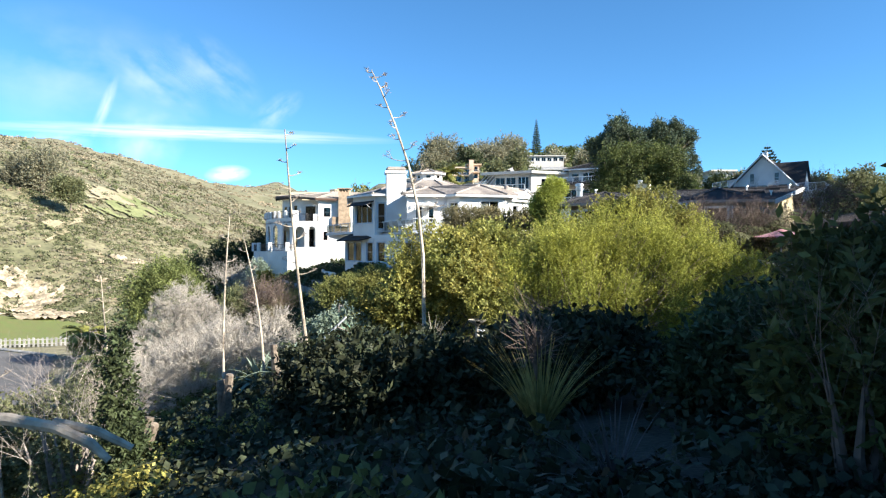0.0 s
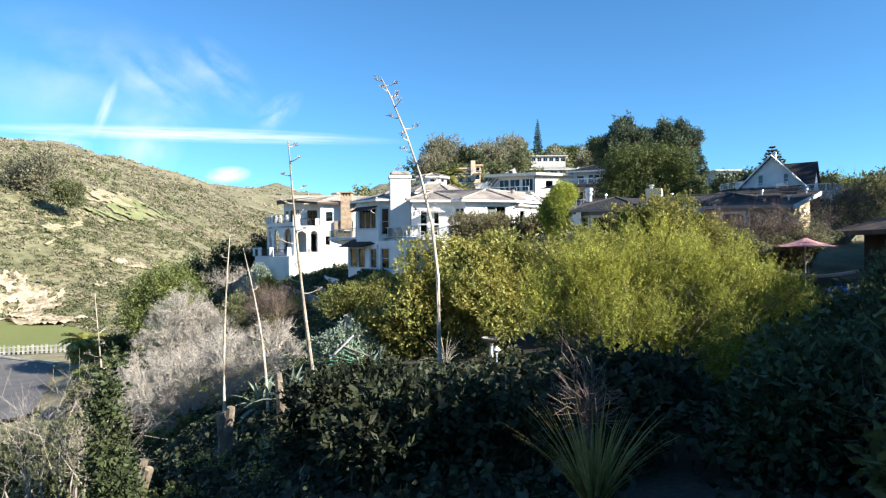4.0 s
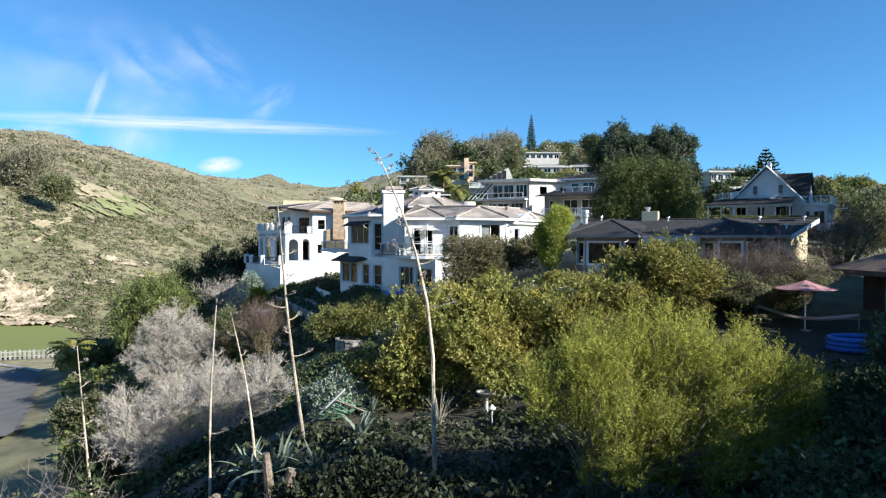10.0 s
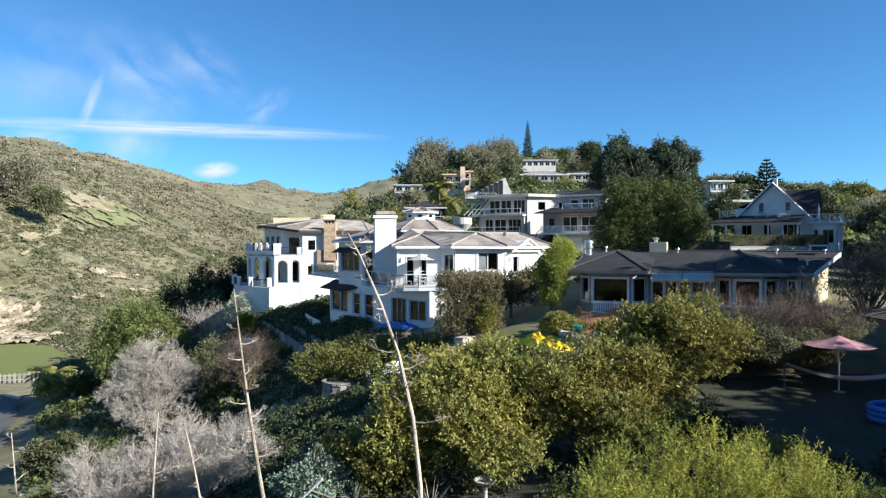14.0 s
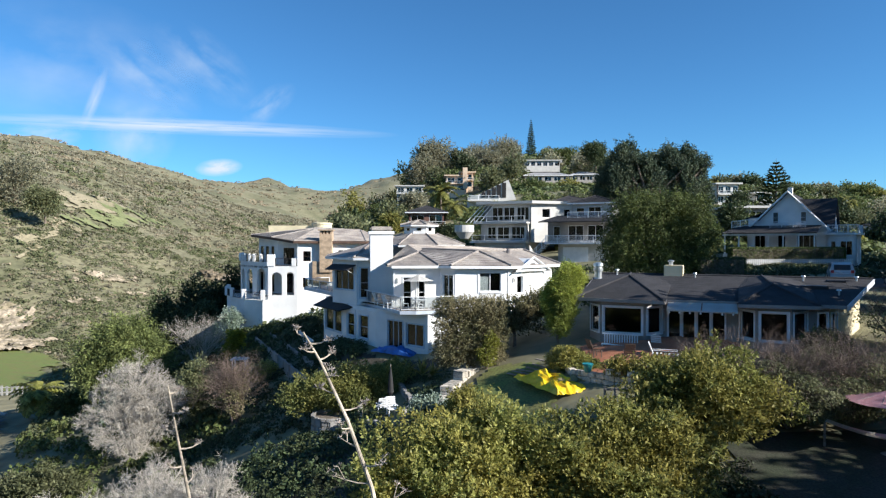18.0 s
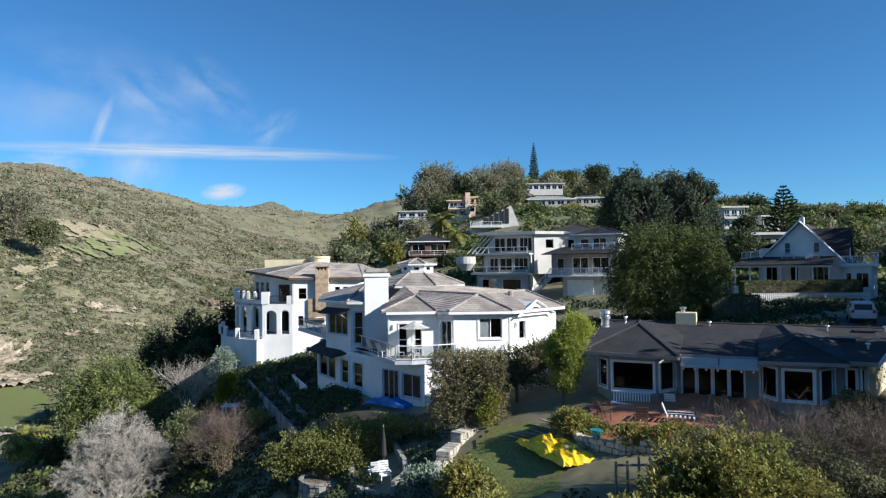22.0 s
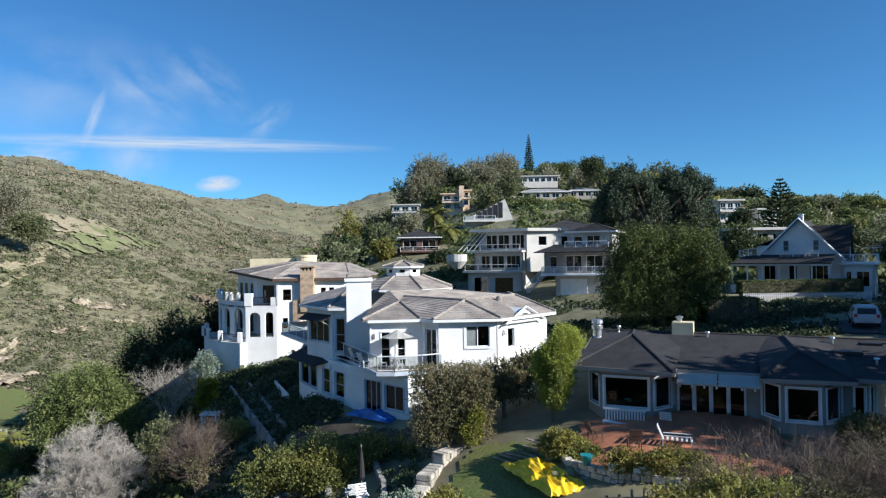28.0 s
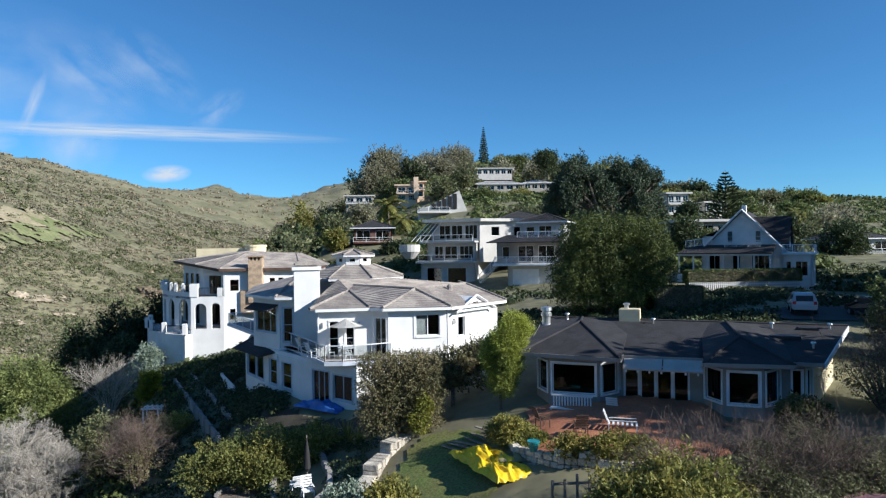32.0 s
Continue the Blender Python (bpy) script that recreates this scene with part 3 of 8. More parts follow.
CANYON = ((-12, 12, -5.5), (-11, 22, -5.6), (-14, 34, -7.2), (-20, 45, -9.8), (-24, 56, -10.8), (-20, 71, -6.6), (-27, 70, -9.5), (-30, 40, -12.0), (-11, 66, -2.6), (-17.5, 78, -2.2), (-27, 84, -5.5), (-35, 81, -8.5), (-18, 88, -1.4),
          (-29, 98, -3.5), (-38, 96, -9.5), (-46, 78, -13.0), (-54, 90, -14.0), (-64, 94, -14.0), (-58, 60, -14.0), (-40, 20, -13.0), (-75, 120, -14.2), (-92, 150, -14.5), (-112, 168, -13.0), (-60, 130, -15.0), (-48, 160, -16.0), (-40, 220, -12.0))
HILL = ((24, 52, 4.0), (30, 62, 5.2), (24, 80, 5.0), (10, 82, 3.5), (45, 90, 6.4), (55, 95, 6.0), (12, 112, 5.8), (20, 100, 6.2), (0, 100, 1.5), (-8, 122, 2.0), (-22, 170, 10.0), (-10, 150, 11.0), (36, 165, 15.0), (15, 190, 19.0), (16, 212, 21.5), (-10, 285, 26.0),
        (20, 262, 31.0), (0, 335, 42.0), (34, 365, 46.0), (66, 450, 66.0), (85, 420, 57.0), (52, 300, 35.5), (74, 300, 36.5), (120, 300, 30.0), (88, 200, 20.5), (125, 220, 17.0), (150, 200, 14.0), (70, 130, 9.0), (60, 40, 5.0), (100, 60, 5.0))
RIDGE = ((-143, 230, 22.0), (-118, 195, 2.0), (-160, 180, 20.0), (-135, 262, 18.0), (-200, 200, 38.0), (-150, 311, 29.0), (-260, 380, 66.0), (-462, 672, 119.0), (-429, 736, 122.0), (-374, 800, 108.0), (-323, 960, 97.0), (-110, 330, 4.0), (-150, 480, 24.0), (-390, 1480, 160.0), (-450, 1480, 130.0),
         (-335, 1600, 131.0), (-263, 1500, 101.0), (-159, 1500, 144.0), (-54, 1500, 172.0), (200, 1500, 130.0), (-120, 900, 22.0), (-60, 480, -4.0), (-800, 700, 120.0), (0, -60, 3.0), (200, 0, 8.0), (-200, 0, -8.0), (0, -400, 0.0), (800, 400, 30.0))
CTRL = np.array(GARDEN + CANYON + HILL + RIDGE, float)


def chart(x, y):
    """Bearing and log distance from behind the start, in which the ground's points lie evenly."""
    d = np.hypot(x, y + 14)
    return np.arctan2(x, y + 14) * 2.2, np.log(d + 9.0) * 1.6


CU, CV = chart(CTRL[:, 0], CTRL[:, 1])


def kernel(u, v):
    return np.sqrt((u[:, None] - CU) ** 2 + (v[:, None] - CV) ** 2 + 0.003)


NC = len(CTRL)
SYS = np.zeros((NC + 3, NC + 3))
SYS[:NC, :NC] = kernel(CU, CV) - 0.004 * np.eye(NC)
SYS[:NC, NC:] = np.stack([np.ones(NC), CU, CV], 1)
SYS[NC:, :NC] = SYS[:NC, NC:].T
WEIGHTS = np.linalg.solve(SYS, np.concatenate([CTRL[:, 2], np.zeros(3)]))


def ground_z(x, y):
    """The ground's height: a smooth sheet through the plan points."""
    x, y = np.atleast_1d(np.asarray(x, float)), np.atleast_1d(np.asarray(y, float))
    u, v = chart(x, y)
    return kernel(u, v) @ WEIGHTS[:NC] + WEIGHTS[NC] + WEIGHTS[NC + 1] * u + WEIGHTS[NC + 2] * v


def gz(x, y):
    return float(ground_z(x, y)[0])


def roughness(x, y):
    d = np.hypot(x, y + 14)
    big = np.array([noise.fractal(Vector((a / 60, b / 60, 0)), 1.0, 2.1, 5) for a, b in zip(x, y)])
    return big * np.clip((d - 120) / 120, 0, 1) * np.clip(d / 130, 1, 7)


def build_ground():
    bearing = np.concatenate([np.radians(np.linspace(-48, 48, 300)), np.radians(np.linspace(50, 310, 90))])
    dist = np.concatenate([[0.5], 2.5 * (4800 / 2.5) ** (np.linspace(0, 1, 230))])
    B, D = np.meshgrid(bearing, dist)
    x, y = (np.sin(B) * D).ravel(), (np.cos(B) * D - 14).ravel()
    z = ground_z(x, y) + roughness(x, y)
    nb, nd = len(bearing), len(dist)
    faces = [(i * nb + j, i * nb + (j + 1) % nb, (i + 1) * nb + (j + 1) % nb, (i + 1) * nb + j) for i in range(nd - 1) for j in range(nb)]
    me = mesh_from("ground", np.stack([x, y, z], 1).tolist(), faces)
    me.polygons.foreach_set("use_smooth", np.ones(len(faces), bool))
    me.materials.append(HILLSIDE)
    return tagged(new("ground", me), "dry scrub-covered canyon hillside and garden slope", "ground", kind="structure")


def hillside_material():
    """Dry soil with patches of grass and pale rock."""
    m = material("dry earth and scrub", (0.19, 0.172, 0.1), 0.95, 0.35, 0.03, 0.5, 0.6, second=(0.13, 0.128, 0.066))
    return m


HILLSIDE = hillside_material()
ground = build_ground()

# ---- the white house ----
def white_house():
    h = thing("house", (-2, 64, 0.2), "white stucco two-storey house with grey tile roof and a wrap-round deck", "house")
    lo, mid, top = -1.6, 3.45, 7.0
    # lower storey
    wall(h, (-11.4, 75.4), (-10.9, 71.8), lo, mid - 0.3, WHITE, [(0.6, 3.0, 1.0, 2.7, 1, 1)], frame_mat=PALE_BLUE)
    wall(h, (-10.9, 71.8), (-8.2, 67.2), lo, mid - 0.3, WHITE, [(0.5, 2.6, 0.75, 2.75, 1, 1), (2.7, 4.6, 0.75, 2.75, 1, 1)], frame_mat=PALE_BLUE)
    wall(h, (-8.2, 67.2), (-5.0, 62.9), lo, mid - 0.3, WHITE, [(0.45, 1.75, 0.75, 2.7, 1, 2), (2.6, 4.1, 0.75, 2.7, 1, 2)], frame_mat=PALE_BLUE)
    wall(h, (-5.0, 62.9), (-0.6, 58.6), lo, mid - 0.3, WHITE, [(1.5, 3.3, 0.2, 2.65, 3, 1), (3.75, 5.7, 0.85, 2.55, 2, 1)], frame_mat=PALE_BLUE)
    wall(h, (-0.6, 58.6), (1.5, 60.2), lo, mid - 0.3, WHITE)
    wall(h, (1.5, 60.2), (10.2, 65.5), lo, mid - 0.9, WHITE)
    # floor slab and deck
    part("floor_slab", prism([(-11.3, 75.6), (-10.8, 71.9), (-8.1, 67.3), (-5.0, 63.0), (-0.6, 58.7), (1.9, 60.2), (6, 61.0), (10.2, 65.7), (10.2, 76), (-8, 80)], mid - 0.3, mid), WHITE, h)
    part("deck_edge", prism([(-7.5, 68.6), (-7.15, 67.9), (-5.1, 63.6), (-2.75, 58.5), (-1.5, 58.4), (0.4, 58.85), (1.9, 59.5), (1.9, 60.3), (0.4, 61.0), (-3.4, 60.7), (-3.6, 65.6), (-5.6, 66.0), (-6.9, 66.4)], mid + 0.004, mid + 0.26), PALE_BLUE, h)
    part("deck_floor", prism([(-7.4, 68.5), (-7.0, 67.9), (-4.95, 63.7), (-2.65, 58.65), (-1.5, 58.56), (0.35, 59.0), (1.7, 59.6), (1.7, 60.3), (0.4, 61.0), (-3.4, 60.7), (-3.6, 65.6), (-5.6, 66.0), (-6.8, 66.4)], mid + 0.264, mid + 0.29), WOOD, h)
    railing(h, [(-7.05, 67.8, 3.74), (-5.0, 63.65, 3.74), (-2.7, 58.6, 3.74), (-1.5, 58.5, 3.74), (0.38, 58.92, 3.74), (1.75, 59.55, 3.74)], 1.05, TRIM, glass=True, spacing=2.2)
    railing(h, [(-12.2, 83.0, 4.0), (-14.5, 80.8, 4.0), (-9.7, 71.8, 4.0)], 1.0, TRIM, glass=True, spacing=2.4)
    part("side_deck", prism([(-14.7, 80.9), (-9.7, 71.5), (-8.8, 72.4), (-10.6, 82.8), (-12.2, 83.2)], 3.75, 4.0), PALE_BLUE, h)
    # small tiled roof over the lower bay
    slope(h, [(-11.9, 71.6, 2.95), (-8.7, 66.3, 2.95), (-7.6, 67.7, 3.72), (-10.4, 72.4, 3.72)], SHINGLE, 0.25, 0.02, name="bay_roof")
    slope(h, [(-8.7, 66.3, 2.95), (-7.2, 66.3, 3.3), (-7.6, 67.7, 3.72)], SHINGLE, 0.25, 0.02, name="bay_roof")
    # upper storey: left bay, chimney, recess behind the deck, right wing
    wall(h, (-11.2, 80.0), (-9.6, 69.1), mid, 7.65, WHITE, [(3.0, 5.4, 4.2, 6.5, 2, 1), (7.4, 9.6, 4.9, 6.6, 1, 1)], frame_mat=PALE_BLUE)
    wall(h, (-9.6, 69.1), (-7.05, 66.2), mid, 7.65, WHITE, [(0.45, 3.5, 4.75, 6.75, 3, 1)], frame_mat=PALE_BLUE)
    wall(h, (-7.05, 66.2), (-5.6, 66.0), mid, 7.65, WHITE, [(0.35, 1.1, 4.1, 6.75, 1, 2)], frame_mat=PALE_BLUE)
    wall(h, (-3.46, 66.0), (-3.46, 60.72), mid, 7.2, WHITE)
    wall(h, (-3.45, 60.7), (0.4, 61.1), mid, top + 0.1, WHITE, [(0.85, 1.5, 3.75, 6.2, 1, 2), (1.95, 2.6, 3.75, 6.2, 1, 2)], trim=0.06)
    wall(h, (0.4, 61.1), (1.56, 60.35), mid, top + 0.1, WHITE, [(0.25, 1.2, 3.75, 6.4, 2, 1)], trim=0.05)
    wall(h, (1.56, 60.35), (5.75, 61.0), mid - 1, top + 0.1, WHITE, [(2.0, 3.75, 5.05, 6.55, 2, 1)], trim=0.16)
    wall(h, (5.75, 61.0), (10.2, 65.4), mid - 1, top, WHITE, [(1.3, 2.1, 4.8, 6.2, 1, 1)])
    wall(h, (10.2, 65.4), (10.2, 76), mid - 1, top, WHITE)
    cm = pose(-4.73, 65.4, 0, 0, 0, 8)
    bm = box(-1.0, 1.0, 0, 1.6, mid, 9.7, cm, 0.03)
    part("chimney", bm, WHITE, h)
    part("chimney_cap", box(-1.12, 1.12, -0.12, 1.72, 9.72, 9.98, cm), WHITE, h)
    part("chimney_hood", box(-0.98, 0.98, 0.0, 1.6, 9.99, 10.4, cm, 0.12), TILE, h)
    # roofs
    slope(h, [(-10.3, 69.4, 7.7), (-7.2, 65.5, 7.65), (-5.7, 65.4, 7.65), (-3.9, 68.5, 9.0), (-6, 72, 9.1)], TILE)
    slope(h, [(-11.9, 80.4, 7.7), (-10.3, 69.4, 7.7), (-6, 72, 9.1), (-6, 80, 9.1)], TILE)
    slope(h, [(-3.9, 60.2, 7.15), (0.3, 60.6, 7.15), (-1.4, 64.2, 8.15)], TILE)
    slope(h, [(-3.9, 60.2, 7.15), (-1.4, 64.2, 8.15), (-2.6, 69, 8.8), (-3.9, 66.2, 7.6)], TILE)
    slope(h, [(0.3, 60.6, 7.15), (1.2, 59.85, 7.15), (3.6, 63.0, 8.25), (-1.2, 66.5, 8.4), (-1.4, 64.2, 8.15)], TILE)
    slope(h, [(1.2, 59.85, 7.15), (6.1, 60.5, 7.1), (3.6, 63.0, 8.25)], TILE)
    slope(h, [(6.1, 60.5, 7.1), (10.9, 65.2, 7.1), (8.0, 68, 8.3), (3.6, 63.0, 8.25)], TILE)
    slope(h, [(3.6, 63.0, 8.25), (8.0, 68, 8.3), (2, 72, 8.7), (-1.2, 66.5, 8.4)], TILE)
    slope(h, [(-1.2, 66.5, 8.4), (2, 72, 8.7), (-2.6, 69, 8.8), (-1.4, 64.2, 8.15)], TILE)
    slope(h, [(10.9, 65.2, 7.1), (10.9, 76, 7.1), (8, 74, 8.3), (8.0, 68, 8.3)], TILE)
    for a, b in (((1.2, 59.85, 7.2), (3.6, 63.0, 8.3)), ((6.1, 60.5, 7.15), (3.6, 63.0, 8.3)), ((3.6, 63.0, 8.3), (8, 68, 8.35)), ((-3.9, 60.2, 7.2), (-1.4, 64.2, 8.2)), ((0.3, 60.6, 7.2), (-1.4, 64.2, 8.2)), ((3.6, 63.0, 8.3), (-1.2, 66.5, 8.45)), ((10.9, 65.2, 7.15), (8, 68, 8.35)), ((-7.2, 65.5, 7.7), (-6, 72, 9.15))):
        caps(h, a, b, TILE)
    fascia(h, [(-11.9, 80.4, 7.68), (-10.3, 69.4, 7.68), (-7.2, 65.5, 7.63), (-5.75, 65.4, 7.63)], TRIM)
    fascia(h, [(-3.5, 60.22, 7.13), (0.3, 60.6, 7.13), (1.2, 59.85, 7.13), (6.1, 60.5, 7.08), (10.9, 65.2, 7.08)], TRIM)
    part("downpipe", bar((-3.35, 60.62, 3.8), (-3.35, 60.62, 7.0), 0.045), TRIM, h)
    # gable over the door of the right wing
    bm = bmesh.new()
    m, ln = along((6.3, 61.3), (9.6, 64.6))
    f = [bm.verts.new(m @ Vector(p)) for p in ((0.2, -0.25, 6.6), (ln - 0.2, -0.25, 6.6), (ln / 2, -0.25, 7.65))]
    g = [bm.verts.new(m @ Vector(p)) for p in ((0.2, 2.5, 6.6), (ln - 0.2, 2.5, 6.6), (ln / 2, 2.5, 7.65))]
    for q in ((f[0], f[1], f[2]), (g[2], g[1], g[0]), (f[0], f[2], g[2], g[0]), (f[1], g[1], g[2], f[2]), (f[0], g[0], g[1], f[1])):
        bm.faces.new(q)
    part("gable", bm, WHITE, h)
    # near-black face in place of the unlit vent opening
    part("gable_vent", box(ln / 2 - 0.3, ln / 2 + 0.3, -0.3, -0.22, 6.85, 7.25, m, 0.02), DARK, h)
    for s in (-1, 1):
        a, b = m @ Vector((ln / 2, -0.4, 7.75)), m @ Vector((ln / 2 + s * (ln / 2 + 0.1), -0.4, 6.6))
        bm = bmesh.new()
        add_bar(bm, a, b, 0.09, sides=4)
        part("rake_board", bm, TRIM, h)
    # pale blinds behind the lower windows
    for p0, p1, spans in (((-10.9, 71.8), (-8.2, 67.2), ((0.55, 2.55), (2.75, 4.55))), ((-8.2, 67.2), (-5.0, 62.9), ((0.5, 1.7), (2.65, 4.05))), ((-5.0, 62.9), (-0.6, 58.6), ((3.8, 5.65),)), ((1.56, 60.35), (5.75, 61.0), ((2.05, 2.8),))):
        m, ln = along(p0, p1)
        for a, b in spans:
            up = 3.6 if p0[0] > 1 else 0.0
            part("blind", box(a, b, 0.15, 0.17, 0.6 + up * 1.18, 2.75 + up * 1.05, m), CANVAS, h)
    # octagonal upper room and its lantern
    def ring(r, n=8, c=(-1.65, 75.0), turn=0.39):
        return [(c[0] + r * math.cos(turn + 2 * math.pi * i / n), c[1] + r * math.sin(turn + 2 * math.pi * i / n)) for i in range(n)]
    part("upper_room", prism(ring(4.3), 7.0, 8.75), WHITE, h)
    big, small = ring(4.95), ring(1.9)
    for i in range(8):
        j = (i + 1) % 8
        slope(h, [(*big[i], 8.75), (*big[j], 8.75), (*small[j], 9.85), (*small[i], 9.85)], TILE)
        caps(h, (*big[i], 8.8), (*small[i], 9.9), TILE, 0.09)
    fascia(h, [(*p, 8.74) for p in big + big[:1]][::-1], TRIM, 0.18)
    lan = ring(1.55)
    for i in range(8):
        j = (i + 1) % 8
        wall(h, lan[j], lan[i], 9.6, 10.75, WHITE, [(0.32, 0.9, 10.1, 10.5, 1, 1)], thick=0.12, name="lantern_wall", trim=0)
    part("lantern_ceiling", prism(ring(1.5), 10.6, 10.7), WHITE, h)
    e = ring(2.1)
    for i in range(8):
        j = (i + 1) % 8
        slope(h, [(*e[i], 10.75), (*e[j], 10.75), (-1.65, 75.0, 11.25)], TILE, 0.3)
        caps(h, (*e[i], 10.8), (-1.65, 75, 11.3), TILE, 0.08)
    fascia(h, [(*p, 10.74) for p in e + e[:1]][::-1], TRIM, 0.14)
    # dark awnings on struts over the corner windows, wall lamps, pipes
    for p0, p1, z, out in (((-9.5, 69.0), (-7.15, 66.3), 7.0, 1.0),):
        m, ln = along(p0, p1)
        part("awning", box(-0.1, ln + 0.1, -0.03, 0.03, -out, 0, m @ pose(0, 0, z, -62)), SHINGLE, h)
        for u in (0.1, ln - 0.1):
            part("awning_strut", bar(m @ Vector((u, 0, z - 0.9)), m @ Vector((u, -out * 0.86, z - 0.4)), 0.02), TRIM, h)
    for p0, p1, u in (((-3.45, 60.7), (0.4, 61.1), 0.35), ((-3.45, 60.7), (0.4, 61.1), 2.95), ((5.75, 61.0), (10.2, 65.4), 0.8)):
        m, ln = along(p0, p1)
        lampo = part("wall_lamp", box(u - 0.07, u + 0.07, -0.2, -0.02, 5.75, 6.05, m, 0.02), METAL, h)
        part("bracket", box(u - 0.03, u + 0.03, -0.12, 0.01, 6.05, 6.12, m), DARK_METAL, lampo)
    for p0, p1, u, z0, z1 in (((5.75, 61.0), (10.2, 65.4), 0.1, 3.4, 6.9), ((-8.2, 67.2), (-5.0, 62.9), 1.95, -1.0, 3.1), ((-7.05, 66.2), (-5.6, 66.0), 0.1, 3.6, 7.5)):
        m, ln = along(p0, p1)
        part("downpipe", bar(m @ Vector((u, -0.06, z0)), m @ Vector((u, -0.06, z1)), 0.045), TRIM, h)
    for x, y in ((1.0, 65.6), (2.2, 64.6), (6.4, 65.0)):
        part("roof_vent", lathe([(0.26, -0.25), (0.24, 0.12), (0.12, 0.24), (0.02, 0.26)], (x, y, 8.2), 10), TILE, h)
    # near-black solids added behind the windows in place of dim rooms
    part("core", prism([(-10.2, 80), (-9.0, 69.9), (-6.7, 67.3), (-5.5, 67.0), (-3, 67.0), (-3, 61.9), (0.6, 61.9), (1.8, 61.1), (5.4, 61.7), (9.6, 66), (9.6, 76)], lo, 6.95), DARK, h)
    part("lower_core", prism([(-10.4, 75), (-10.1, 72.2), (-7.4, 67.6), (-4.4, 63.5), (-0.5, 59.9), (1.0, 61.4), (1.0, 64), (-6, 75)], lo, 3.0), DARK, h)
    return h


white_house()


# ---- the villa ----
def arch_wall(house, p0, p1, z0, z1, mat, arches, thick=0.35, name="arch"):
    """A wall with round-headed openings (u0, u1, sill, spring)."""
    m, length = along(p0, p1)
    u = 0.0
    for a, b, s, t in arches:
        part("pier", box(u, a, 0, thick, z0, z1, m), mat, house)
        if s > z0 + 0.1:
            part("parapet", box(a, b, 0, thick, z0, s, m), mat, house)
        bm = bmesh.new()
        r, c, n = (b - a) / 2, (a + b) / 2, 10
        rows = []
        for i in range(n + 1):
            x, y = c - r * math.cos(math.pi * i / n), t + r * math.sin(math.pi * i / n)
            rows.append([bm.verts.new(m @ Vector(p)) for p in ((x, 0, y), (x, 0, z1), (x, thick, z1), (x, thick, y))])
        for p, q in zip(rows, rows[1:]):
            for j in range(4):
                bm.faces.new((p[j], p[(j + 1) % 4], q[(j + 1) % 4], q[j]))
        part(name, bm, mat, house)
        u = b
    return part("pier", box(u, length, 0, thick, z0, z1, m), mat, house)


